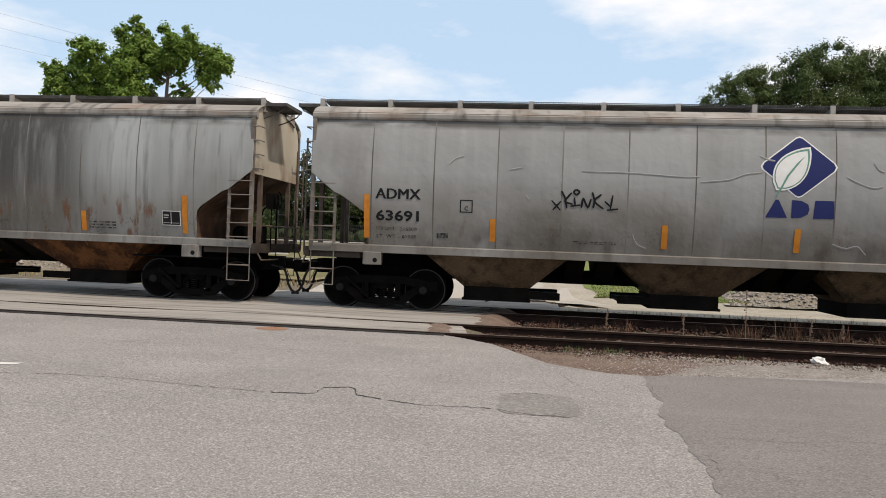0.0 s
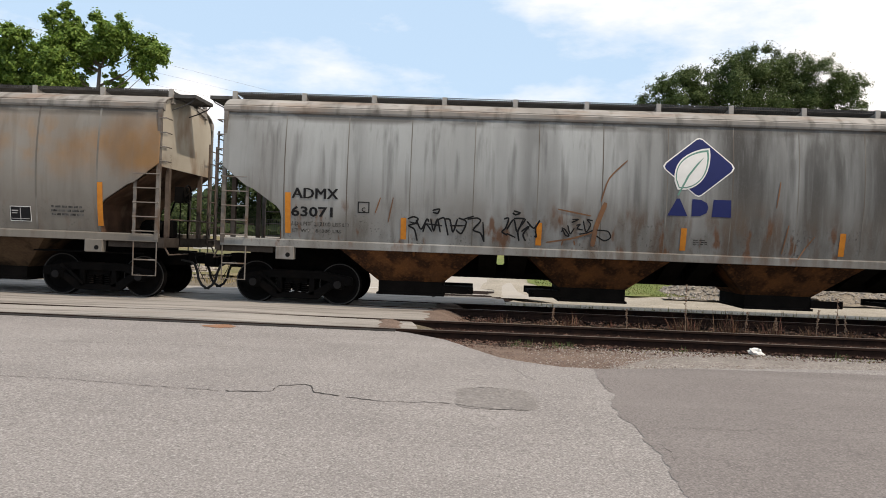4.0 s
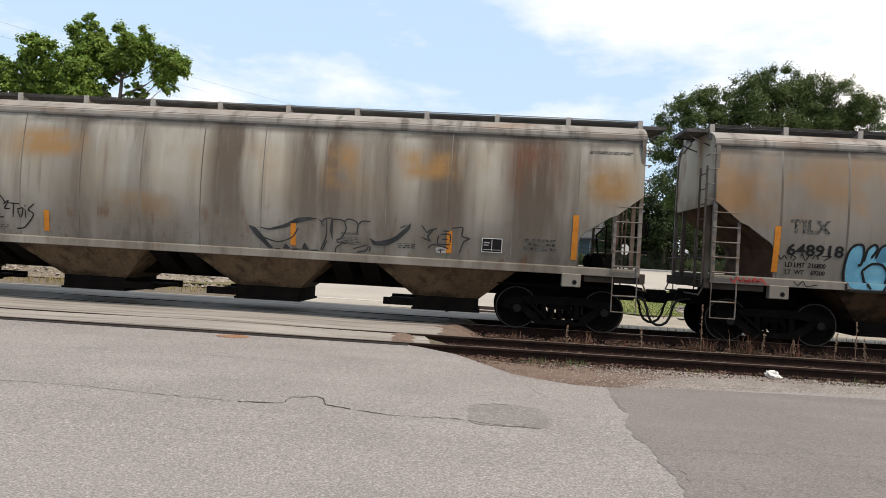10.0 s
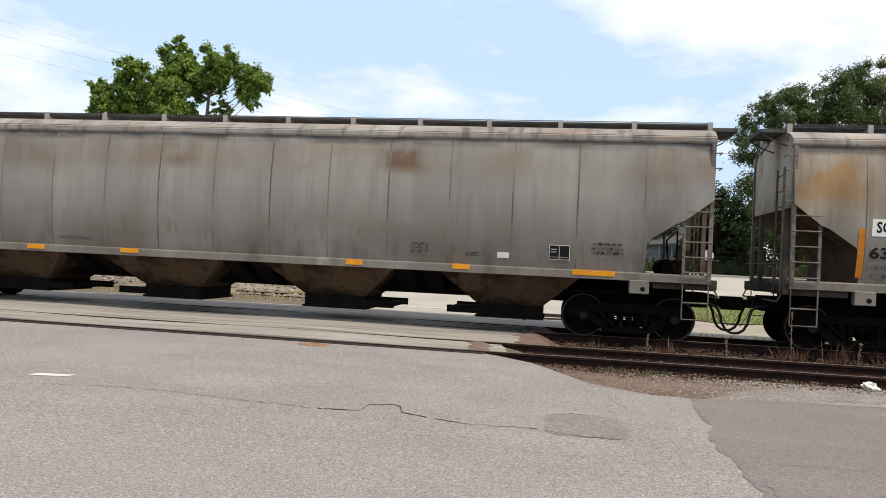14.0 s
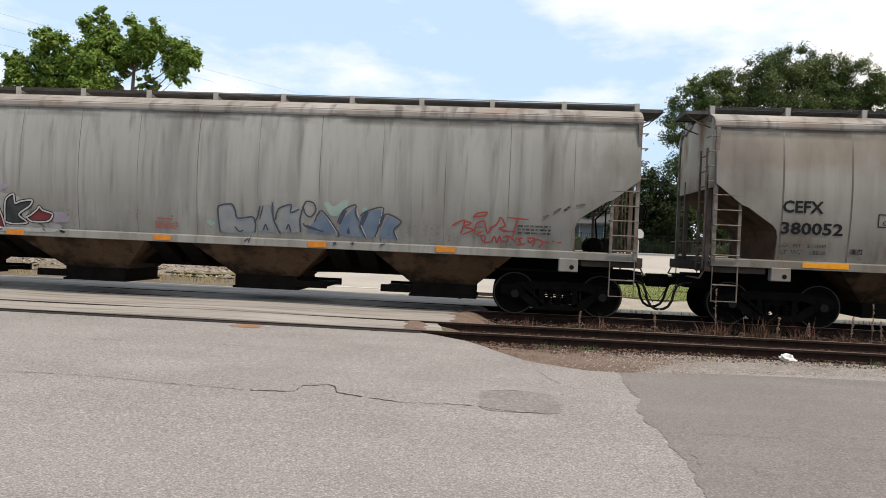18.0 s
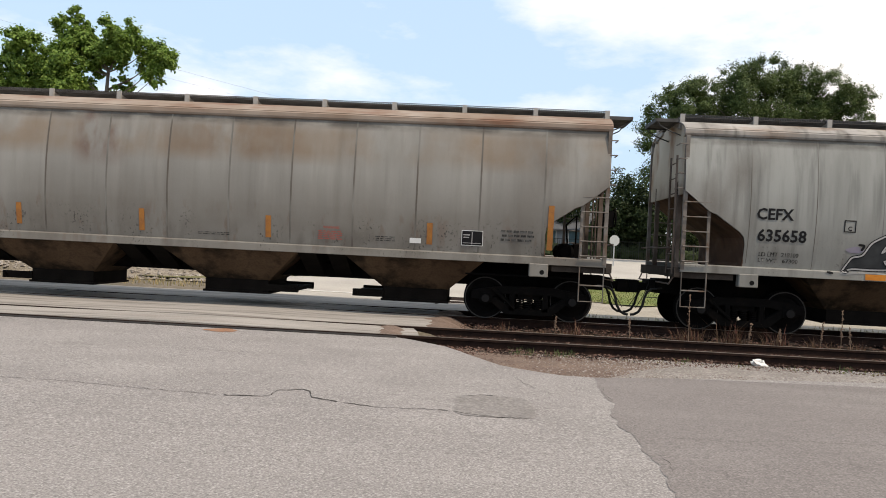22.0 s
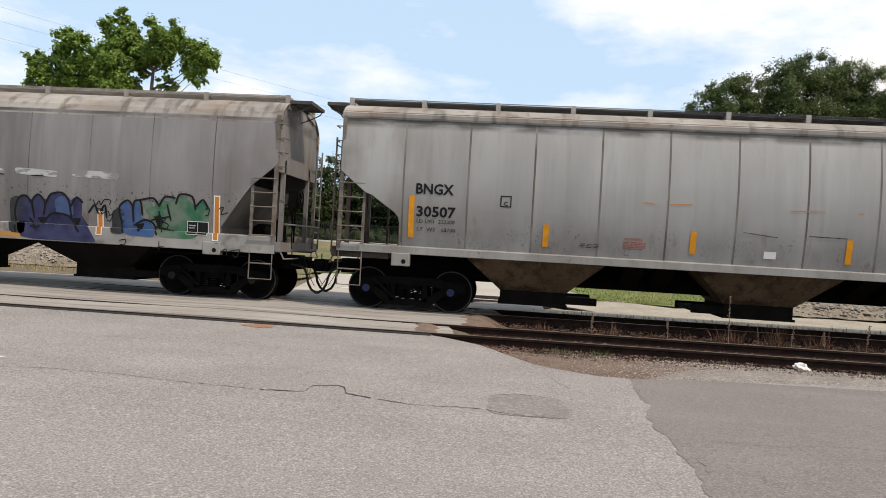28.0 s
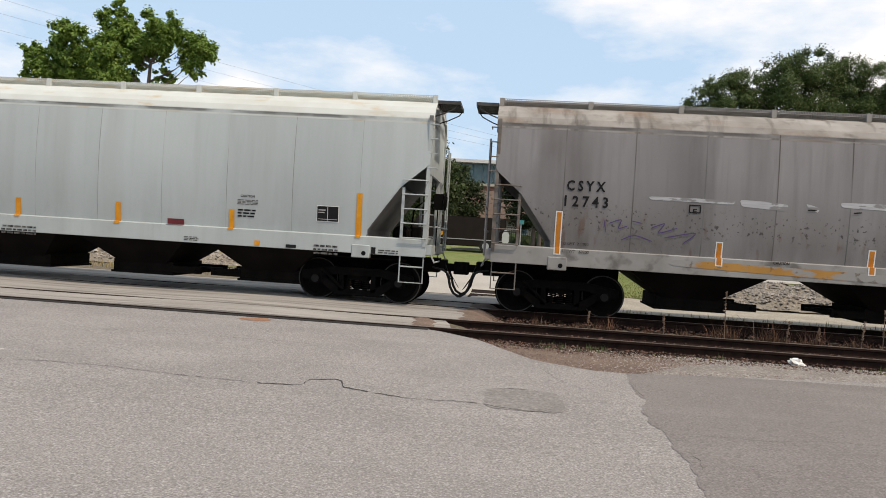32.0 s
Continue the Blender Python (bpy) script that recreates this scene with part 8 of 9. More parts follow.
def marks_d():
    """What is painted and stuck on car D."""
    c = Marks("D")
    c.bar(7.02, 1.77, 0.434, 0.301, M_WHITE)
    c.bar(2.74, 1.77, 0.12, 0.47, M_ORANGE)
    c.bar(6.11, 1.79, 0.12, 0.47, M_ORANGE)
    c.bar(8.75, 2.03, 0.12, 0.94, M_ORANGE)
    c.rows(8.03, 1.84, 0.71, 0.27, 3, M_WORN)
    c.text('WARNING', 3.77, 1.83, 0.39, 0.05, M_WORN)
    c.rows(4.01, 1.7, 0.43, 0.17, 5, M_WORN)
    c.rows(5.19, 1.66, 0.39, 0.12, 3, M_WORN)
    c.rows(9.41, 3.85, 0.92, 0.07, 2, M_WORN)
    c.bar(-8.25, 2.53, 0.819, 0.337, M_WHITE)
    c.text('SOXX', -8.58, 2.44, 0.64, 0.21, M_BLACK)
    c.text('638377', -8.68, 1.93, 1.17, 0.22, M_BLACK)
    c.text('LD LMT  217200', -8.63, 1.71, 0.84, 0.08, M_WORN)
    c.text('LT  WT     68300', -8.63, 1.54, 0.84, 0.08, M_WORN)
    c.outline(-6.71, 2.27, 0.28, 0.27, M_BLACK, 'C')
    c.bar(-7.22, 1.63, 0.253, 0.108, M_WORN)
    c.bar(-8.84, 2.02, 0.12, 0.964, M_ORANGE)
    c.bar(-6.16, 1.77, 0.12, 0.47, M_ORANGE)
    c.bar(-2.77, 1.77, 0.12, 0.458, M_ORANGE)
    c.rows(-4.1, 1.6, 0.92, 0.08, 2, M_WORN)
    c.fill([(1.74, 1.93), (1.91, 1.88), (2.04, 1.75), (2.22, 1.54), (2.32, 1.44), (2.2, 1.44), (2.09, 1.55), (1.91, 1.7)], M_CHAR, 2)
    c.fill([(1.91, 1.9), (2.2, 1.86), (2.55, 1.98), (2.82, 2.13), (3.06, 2.16), (3.3, 2.13), (3.1, 2.1), (2.83, 2.02), (2.55, 1.9), (2.2, 1.83)], M_CHAR, 2)
    c.fill([(2.51, 1.45), (2.57, 1.58), (2.69, 1.45)], M_CHAR, 2)
    c.fill([(2.92, 1.46), (2.99, 1.62), (3.1, 1.45)], M_CHAR, 2)
    c.fill([(4.39, 1.79), (4.55, 1.71), (4.9, 1.8), (5.17, 2.04), (5.28, 2.16), (5.27, 2.02), (5.02, 1.77), (4.76, 1.63), (4.48, 1.63)], M_CHAR, 2)
    c.fill([(5.82, 1.66), (6.04, 1.68), (6.06, 1.55), (5.85, 1.54)], M_PALESPRAY, 1)
    c.stroke([(2.09, 1.67), (2.41, 1.59), (2.72, 1.71), (2.85, 1.92)], 0.028, M_CHAR)
    c.stroke([(3.3, 2.13), (3.41, 1.97)], 0.028, M_CHAR)
    c.stroke([(3.34, 2.05), (3.42, 2.13), (3.58, 2.14), (3.58, 1.76)], 0.028, M_CHAR)
    c.stroke([(3.58, 2.12), (3.55, 1.92), (3.6, 1.72)], 0.028, M_CHAR)
    c.stroke([(3.58, 2.14), (3.82, 2.12), (3.89, 1.94), (3.78, 1.74), (3.7, 1.71), (3.72, 1.65), (3.84, 1.66), (3.69, 1.55), (3.66, 1.43)], 0.028, M_CHAR)
    c.stroke([(3.84, 2.1), (3.93, 2.16), (4.07, 2.13), (4.14, 2.06), (4.13, 1.86)], 0.028, M_CHAR)
    c.stroke([(4.16, 2.06), (4.23, 2.13), (4.41, 2.13)], 0.028, M_CHAR)
    c.stroke([(3.34, 1.47), (3.46, 1.76), (3.46, 2.12)], 0.028, M_CHAR)
    c.stroke([(3.38, 1.47), (3.48, 1.68)], 0.028, M_CHAR)
    c.stroke([(4.42, 1.61), (4.41, 1.49)], 0.028, M_CHAR)
    c.stroke([(4.05, 1.53), (4.2, 1.58), (4.36, 1.63)], 0.028, M_CHAR)
    c.stroke([(4.13, 1.46), (4.33, 1.51), (4.38, 1.61)], 0.028, M_CHAR)
    c.stroke([(5.05, 2.03), (5.2, 2.1)], 0.028, M_CHAR)
    c.stroke([(2.34, 1.43), (2.46, 1.45)], 0.028, M_CHAR)
    c.stroke([(2.69, 1.45), (2.92, 1.46)], 0.028, M_CHAR)
    c.stroke([(3.1, 1.45), (3.3, 1.45)], 0.028, M_CHAR)
    c.stroke([(5.5, 2.12), (5.63, 1.96)], 0.028, M_CHAR)
    c.stroke([(5.51, 1.86), (5.69, 1.79)], 0.028, M_CHAR)
    c.stroke([(5.63, 1.96), (5.72, 2.03), (5.84, 2.06)], 0.028, M_CHAR)
    c.stroke([(5.72, 1.77), (5.65, 1.89), (5.76, 2.03)], 0.028, M_CHAR)
    c.stroke([(5.88, 1.92), (5.87, 1.74), (6.13, 1.74)], 0.028, M_CHAR)
    c.stroke([(5.92, 1.94), (6.12, 1.95), (6.13, 1.78)], 0.028, M_CHAR)
    c.stroke([(5.95, 1.84), (6.08, 1.85)], 0.028, M_CHAR)
    c.stroke([(5.96, 2.02), (6.11, 2.01)], 0.028, M_CHAR)
    c.stroke([(6.15, 2.08), (6.38, 2.11), (6.38, 1.93), (6.54, 1.88), (6.42, 1.81), (6.34, 1.57)], 0.028, M_CHAR)
    c.stroke([(5.66, 1.63), (5.78, 1.72), (6.1, 1.65)], 0.028, M_CHAR)
    c.stroke([(5.86, 1.6), (6.02, 1.62)], 0.028, M_CHAR)
    c.stroke([(5.92, 1.64), (5.94, 1.55)], 0.028, M_CHAR)
    c.stroke([(-4.13, 2.25), (-4.01, 2.33), (-3.83, 2.27), (-3.7, 2.11)], 0.028, M_BLACK)
    c.stroke([(-3.93, 2.29), (-3.94, 1.97)], 0.028, M_BLACK)
    c.stroke([(-3.75, 2.08), (-3.63, 2.16), (-3.72, 1.99), (-3.59, 1.99)], 0.028, M_BLACK)
    c.stroke([(-3.65, 2.11), (-3.38, 2.1)], 0.028, M_BLACK)
    c.stroke([(-3.51, 2.11), (-3.53, 1.8)], 0.028, M_BLACK)
    c.stroke([(-3.43, 2), (-3.37, 1.81)], 0.028, M_BLACK)
    c.stroke([(-3.43, 1.98), (-3.3, 2.01), (-3.34, 1.81)], 0.028, M_BLACK)
    c.stroke([(-3.25, 1.99), (-3.24, 1.79)], 0.028, M_BLACK)
    c.stroke([(-3.27, 2.07), (-3.24, 2.06)], 0.028, M_BLACK)
    c.stroke([(-3.04, 2.12), (-3.18, 1.99), (-3.06, 1.88), (-3.27, 1.6), (-3.46, 1.56)], 0.028, M_BLACK)
    c.stroke([(-3.96, 1.84), (-3.82, 1.86)], 0.028, M_BLACK)
    c.stroke([(-3.92, 1.78), (-3.73, 1.8)], 0.028, M_BLACK)


marks_d()


def marks_e():
    """What is painted and stuck on car E."""
    c = Marks("E")
    c.text('CEFX', -8.81, 2.42, 0.81, 0.24, M_BLACK)
    c.text('380052', -8.82, 1.98, 1.23, 0.24, M_BLACK)
    c.text('LD LMT   217000', -8.8, 1.71, 0.91, 0.07, M_WORN)
    c.text('LT  WT    65000', -8.79, 1.57, 0.91, 0.08, M_WORN)
    c.outline(-6.79, 2.31, 0.27, 0.27, M_BLACK, 'C')
    c.bar(-7.29, 1.66, 0.253, 0.108, M_WORN)
    c.bar(-7.89, 1.35, 0.916, 0.108, M_YELLOW)
    c.bar(-5.13, 1.36, 0.458, 0.108, M_YELLOW)
    c.bar(-2.71, 1.37, 0.458, 0.108, M_YELLOW)
    c.rows(-4.18, 1.61, 0.88, 0.08, 2, M_WORN)
    c.bar(7.12, 1.77, 0.434, 0.313, M_WHITE)
    c.rows(8.1, 1.89, 0.66, 0.27, 3, M_WORN)
    c.rows(4.12, 1.74, 0.4, 0.24, 5, M_WORN)
    c.rows(5.28, 1.66, 0.34, 0.1, 3, M_WORN)
    c.bar(5.94, 1.66, 0.253, 0.12, M_WHITE)
    c.bar(2.68, 1.36, 0.386, 0.12, M_YELLOW)
    c.bar(5.05, 1.38, 0.386, 0.12, M_YELLOW)
    c.bar(7.84, 1.38, 0.867, 0.12, M_YELLOW)


marks_e()


def marks_f():
    """What is painted and stuck on car F."""
    c = Marks("F")
    c.text('CEFX', -8.65, 2.43, 0.75, 0.23, M_BLACK)
    c.text('635658', -8.61, 1.98, 1, 0.25, M_BLACK)
    c.text('LD LMT  218100', -8.55, 1.66, 0.81, 0.09, M_WORN)
    c.text('LT WT   67300', -8.55, 1.54, 0.82, 0.08, M_WORN)
    c.outline(-6.75, 2.36, 0.24, 0.25, M_BLACK, 'C')
    c.bar(-6.17, 1.33, 0.41, 0.12, M_ORANGE)
    c.bar(-3.47, 1.32, 0.41, 0.12, M_ORANGE)
    c.bar(-0.08, 1.34, 0.41, 0.12, M_ORANGE)
    c.bar(3.37, 1.34, 0.41, 0.12, M_ORANGE)
    c.bar(6.15, 1.35, 0.41, 0.12, M_ORANGE)
    c.text('WARNING', -0.23, 1.73, 0.36, 0.05, M_REDSTENCIL)
    c.rows(-0.02, 1.62, 0.53, 0.17, 5, M_REDSTENCIL)
    c.fill([(-5.61, 2.31), (-5.25, 2.34), (-5.21, 2.28), (-5.33, 2.24), (-5.53, 2.22)], M_LILAC, 1)
    c.fill([(-4.13, 2.36), (-3.89, 2.4), (-3.64, 2.37), (-3.66, 2.29), (-3.8, 2.26), (-3.81, 2.09), (-3.92, 2.13), (-4, 2.25)], M_LILAC, 1)
    c.fill([(-2.74, 1.8), (-2.34, 1.81), (-2.25, 1.6), (-2.61, 1.56)], M_LILAC, 1)
    c.fill([(-6.81, 1.89), (-6.57, 1.96), (-6.4, 1.87), (-6.52, 1.81), (-6.73, 1.82)], M_LILAC, 1)
    c.fill([(-6.91, 1.35), (-6.8, 1.56), (-6.4, 1.81), (-5.89, 2.21), (-5.52, 2.11), (-5.13, 2.24), (-4.44, 2.11), (-4.04, 2.21), (-3.52, 2.15), (-3.15, 2), (-3.24, 1.68), (-2.77, 1.58), (-2.43, 1.52), (-2.48, 1.35), (-3.72, 1.33), (-4.6, 1.31), (-5.41, 1.35), (-5.82, 1.45), (-6.42, 1.39)], M_SILVER, 1)
    c.fill([(-6.72, 1.61), (-6.64, 1.72), (-6.44, 1.78), (-6.27, 2.04), (-5.91, 2.23), (-5.92, 2.09), (-6.06, 1.84), (-5.84, 2.01), (-5.6, 2.04), (-5.62, 1.97), (-5.79, 1.69), (-5.99, 1.67), (-5.86, 1.51), (-6.19, 1.48), (-6.63, 1.48), (-6.82, 1.41)], M_CHAR, 2)
    c.stroke([(-6.72, 1.61), (-6.64, 1.72), (-6.44, 1.78), (-6.27, 2.04), (-5.91, 2.23), (-5.92, 2.09), (-6.06, 1.84), (-5.84, 2.01), (-5.6, 2.04), (-5.62, 1.97), (-5.79, 1.69), (-5.99, 1.67), (-5.86, 1.51), (-6.19, 1.48), (-6.63, 1.48), (-6.82, 1.41), (-6.72, 1.61)], 0.07, M_BLACK, 4)
    c.stroke([(-6.72, 1.61), (-6.64, 1.72), (-6.44, 1.78), (-6.27, 2.04), (-5.91, 2.23), (-5.92, 2.09), (-6.06, 1.84), (-5.84, 2.01), (-5.6, 2.04), (-5.62, 1.97), (-5.79, 1.69), (-5.99, 1.67), (-5.86, 1.51), (-6.19, 1.48), (-6.63, 1.48), (-6.82, 1.41), (-6.72, 1.61)], 0.034, M_PALESPRAY, 5)
    c.fill([(-5.82, 1.49), (-5.59, 1.86), (-5.48, 1.91), (-5.44, 2.14), (-5.38, 2.1), (-5.2, 2.02), (-5.19, 1.72), (-5.04, 1.52), (-5.38, 1.48), (-5.7, 1.46)], M_MAROON, 2)
    c.stroke([(-5.82, 1.49), (-5.59, 1.86), (-5.48, 1.91), (-5.44, 2.14), (-5.38, 2.1), (-5.2, 2.02), (-5.19, 1.72), (-5.04, 1.52), (-5.38, 1.48), (-5.7, 1.46), (-5.82, 1.49)], 0.07, M_BLACK, 4)
    c.stroke([(-5.82, 1.49), (-5.59, 1.86), (-5.48, 1.91), (-5.44, 2.14), (-5.38, 2.1), (-5.2, 2.02), (-5.19, 1.72), (-5.04, 1.52), (-5.38, 1.48), (-5.7, 1.46), (-5.82, 1.49)], 0.034, M_PALESPRAY, 5)
    c.fill([(-5.21, 2.26), (-4.97, 2.27), (-4.91, 2.19), (-4.64, 2.24), (-4.4, 2.11), (-4.37, 1.91), (-4.42, 1.71), (-4.57, 1.5), (-4.78, 1.57), (-4.63, 1.81), (-4.63, 1.92), (-4.74, 1.88), (-4.82, 1.61), (-5.1, 1.58), (-5.13, 1.96)], M_CHAR, 2)
    c.stroke([(-5.21, 2.26), (-4.97, 2.27), (-4.91, 2.19), (-4.64, 2.24), (-4.4, 2.11), (-4.37, 1.91), (-4.42, 1.71), (-4.57, 1.5), (-4.78, 1.57), (-4.63, 1.81), (-4.63, 1.92), (-4.74, 1.88), (-4.82, 1.61), (-5.1, 1.58), (-5.13, 1.96), (-5.21, 2.26)], 0.07, M_BLACK, 4)
    c.stroke([(-5.21, 2.26), (-4.97, 2.27), (-4.91, 2.19), (-4.64, 2.24), (-4.4, 2.11), (-4.37, 1.91), (-4.42, 1.71), (-4.57, 1.5), (-4.78, 1.57), (-4.63, 1.81), (-4.63, 1.92), (-4.74, 1.88), (-4.82, 1.61), (-5.1, 1.58), (-5.13, 1.96), (-5.21, 2.26)], 0.034, M_PALESPRAY, 5)
    c.fill([(-4.53, 1.5), (-4.31, 1.91), (-4.29, 2.04), (-4.04, 2.24), (-4.01, 1.97), (-3.89, 1.87), (-3.79, 1.53), (-3.83, 1.39), (-4.49, 1.35), (-4.56, 1.44)], M_MAROON, 2)
    c.stroke([(-4.53, 1.5), (-4.31, 1.91), (-4.29, 2.04), (-4.04, 2.24), (-4.01, 1.97), (-3.89, 1.87), (-3.79, 1.53), (-3.83, 1.39), (-4.49, 1.35), (-4.56, 1.44), (-4.53, 1.5)], 0.07, M_BLACK, 4)
    c.stroke([(-4.53, 1.5), (-4.31, 1.91), (-4.29, 2.04), (-4.04, 2.24), (-4.01, 1.97), (-3.89, 1.87), (-3.79, 1.53), (-3.83, 1.39), (-4.49, 1.35), (-4.56, 1.44), (-4.53, 1.5)], 0.034, M_PALESPRAY, 5)
    c.fill([(-3.76, 1.54), (-3.71, 2.02), (-3.52, 2.16), (-3.49, 1.96), (-3.35, 2.01), (-3.09, 2.04), (-3.15, 1.91), (-3.42, 1.71), (-3.23, 1.54), (-3.57, 1.5)], M_CHAR, 2)
    c.stroke([(-3.76, 1.54), (-3.71, 2.02), (-3.52, 2.16), (-3.49, 1.96), (-3.35, 2.01), (-3.09, 2.04), (-3.15, 1.91), (-3.42, 1.71), (-3.23, 1.54), (-3.57, 1.5), (-3.76, 1.54)], 0.07, M_BLACK, 4)
    c.stroke([(-3.76, 1.54), (-3.71, 2.02), (-3.52, 2.16), (-3.49, 1.96), (-3.35, 2.01), (-3.09, 2.04), (-3.15, 1.91), (-3.42, 1.71), (-3.23, 1.54), (-3.57, 1.5), (-3.76, 1.54)], 0.034, M_PALESPRAY, 5)
    c.fill([(-3.25, 1.66), (-3.13, 1.72), (-2.98, 1.84), (-2.93, 1.91), (-2.86, 1.83), (-2.64, 1.76), (-2.66, 1.66), (-2.78, 1.58), (-3.12, 1.57)], M_MAROON, 2)
    c.stroke([(-3.25, 1.66), (-3.13, 1.72), (-2.98, 1.84), (-2.93, 1.91), (-2.86, 1.83), (-2.64, 1.76), (-2.66, 1.66), (-2.78, 1.58), (-3.12, 1.57), (-3.25, 1.66)], 0.07, M_BLACK, 4)
    c.stroke([(-3.25, 1.66), (-3.13, 1.72), (-2.98, 1.84), (-2.93, 1.91), (-2.86, 1.83), (-2.64, 1.76), (-2.66, 1.66), (-2.78, 1.58), (-3.12, 1.57), (-3.25, 1.66)], 0.034, M_PALESPRAY, 5)
    c.fill([(-5.44, 1.54), (-5.42, 1.65), (-5.39, 1.73), (-5.32, 1.6), (-5.33, 1.53), (-5.38, 1.51)], M_PALESPRAY, 3)
    c.fill([(-4.17, 1.58), (-4.15, 1.69), (-4.12, 1.78), (-4.06, 1.64), (-4.07, 1.56), (-4.11, 1.54)], M_PALESPRAY, 3)
    c.stroke([(-4.81, 2.32), (-4.76, 2.27)], 0.05, M_BLACK)
    c.stroke([(-4.73, 2.41), (-4.7, 2.36)], 0.05, M_BLACK)
    c.stroke([(-6.55, 1.99), (-6.43, 1.97), (-6.48, 1.87)], 0.05, M_BLACK)
    c.stroke([(-3.99, 1.99), (-3.87, 1.97)], 0.05, M_BLACK)
    c.stroke([(-2.43, 1.39), (-2.31, 1.36)], 0.05, M_BLACK)
    c.stroke([(-7.16, 1.4), (-7.03, 1.38)], 0.05, M_BLACK)
    c.stroke([(-5.8, 1.45), (-5.57, 1.35), (-5.33, 1.39), (-5.18, 1.48)], 0.03, M_PALESPRAY)
    c.stroke([(-5.18, 1.48), (-5.16, 1.52), (-4.69, 1.54), (-4.75, 1.31)], 0.03, M_PALESPRAY)
    c.fill([(3.48, 2.24), (3.58, 2.27), (3.7, 2.14), (3.89, 2.3), (4.04, 2.34), (4.01, 2.17), (3.79, 1.96), (3.63, 1.96)], M_SEAGREEN, 0)
    c.fill([(0.87, 1.73), (0.96, 1.79), (1.1, 1.7), (0.99, 1.63)], M_SEAGREEN, 0)
    c.fill([(4.32, 2.14), (4.42, 2.19), (4.44, 2.07), (4.35, 1.99)], M_SEAGREEN, 0)
    c.fill([(1.19, 1.5), (1.16, 2.02), (1.23, 2.1), (1.46, 2.12), (1.54, 1.99), (1.59, 1.83), (1.9, 1.87), (1.99, 1.73), (1.96, 1.53)], M_BLUEGREY, 1)
    c.fill([(2.02, 1.56), (2.07, 1.89), (2.14, 2.13), (2.3, 2.16), (2.36, 1.91), (2.44, 1.55)], M_BLUEGREY, 1)
    c.fill([(2.48, 1.57), (2.5, 1.99), (2.61, 2.13), (3, 2.12), (2.97, 1.57)], M_BLUEGREY, 1)
    c.fill([(3.07, 1.58), (3.29, 1.83), (3.47, 2.02), (3.76, 1.63), (3.72, 1.57)], M_STEELBLUE, 1)
    c.fill([(3.81, 1.56), (3.87, 1.85), (4.17, 2.19), (4.21, 1.98), (4.28, 1.79), (4.38, 1.52)], M_STEELBLUE, 1)
    c.fill([(4.3, 1.61), (4.42, 2.08), (4.76, 2.15), (4.62, 1.57), (4.5, 1.51)], M_STEELBLUE, 1)
    c.fill([(4.68, 1.52), (4.87, 2.02), (5.15, 1.89), (5.03, 1.72), (5.08, 1.51)], M_STEELBLUE, 1)
    c.fill([(3.99, 1.6), (4.03, 1.76), (4.08, 1.59)], M_NAVYLINE, 2)
    c.fill([(3.81, 1.81), (3.92, 2.08), (4.01, 2.11), (3.85, 1.77)], M_NAVYLINE, 2)
    c.fill([(4.3, 1.95), (4.42, 2.09), (4.48, 2.07), (4.36, 1.79), (4.3, 1.67)], M_NAVYLINE, 2)
    c.fill([(4.68, 1.8), (4.72, 1.96), (4.83, 2.01), (4.73, 1.75)], M_NAVYLINE, 2)
    c.stroke([(1.19, 1.5), (1.15, 2.02), (1.22, 2.1), (1.46, 2.13), (1.54, 1.99), (1.59, 1.83), (1.92, 1.87), (1.99, 1.73), (1.97, 1.53)], 0.032, M_NAVYLINE)
    c.stroke([(1.52, 1.65), (1.62, 1.54), (1.71, 1.58)], 0.032, M_NAVYLINE)
    c.stroke([(1.96, 1.75), (2.04, 1.89), (2.09, 2.12)], 0.032, M_NAVYLINE)
    c.stroke([(2.08, 1.82), (2.16, 2.12)], 0.032, M_NAVYLINE)
    c.stroke([(2.36, 2.2), (2.39, 1.83), (2.54, 1.52)], 0.032, M_NAVYLINE)
    c.stroke([(2.16, 1.6), (2.21, 1.72), (2.26, 1.59)], 0.032, M_NAVYLINE)
    c.stroke([(2.43, 1.83), (2.5, 2.07), (2.77, 2.17), (2.77, 2), (2.96, 2.08)], 0.032, M_NAVYLINE)
    c.stroke([(3.05, 2.17), (2.97, 1.85), (2.99, 1.58)], 0.032, M_NAVYLINE)
    c.stroke([(2.67, 1.63), (2.72, 1.74), (2.77, 1.58)], 0.032, M_NAVYLINE)
    c.stroke([(3.04, 2.13), (3.11, 2.25), (3.27, 2.22), (3.32, 2.06), (3.2, 1.92), (3.09, 1.98), (3.04, 2.13)], 0.032, M_NAVYLINE)
    c.stroke([(3.29, 1.82), (3.45, 2.07), (3.8, 1.63), (3.8, 1.51)], 0.032, M_NAVYLINE)
    c.stroke([(3.04, 1.78), (3.12, 1.7), (3.49, 1.62)], 0.032, M_NAVYLINE)
    c.stroke([(3.1, 1.74), (3.33, 1.67)], 0.032, M_NAVYLINE)
    c.stroke([(3.79, 1.81), (3.92, 2.09), (4.18, 2.22), (4.19, 2.02), (4.3, 1.83), (4.28, 1.75), (4.43, 1.5)], 0.032, M_NAVYLINE)
    c.stroke([(4.29, 1.98), (4.42, 2.09), (4.79, 2.17), (4.62, 1.55)], 0.032, M_NAVYLINE)
    c.stroke([(4.72, 1.96), (4.89, 2.05), (5.18, 1.9), (5.02, 1.72), (5.1, 1.49)], 0.032, M_NAVYLINE)
    c.stroke([(1.76, 1.33), (1.88, 1.42), (1.86, 1.31)], 0.032, M_NAVYLINE)
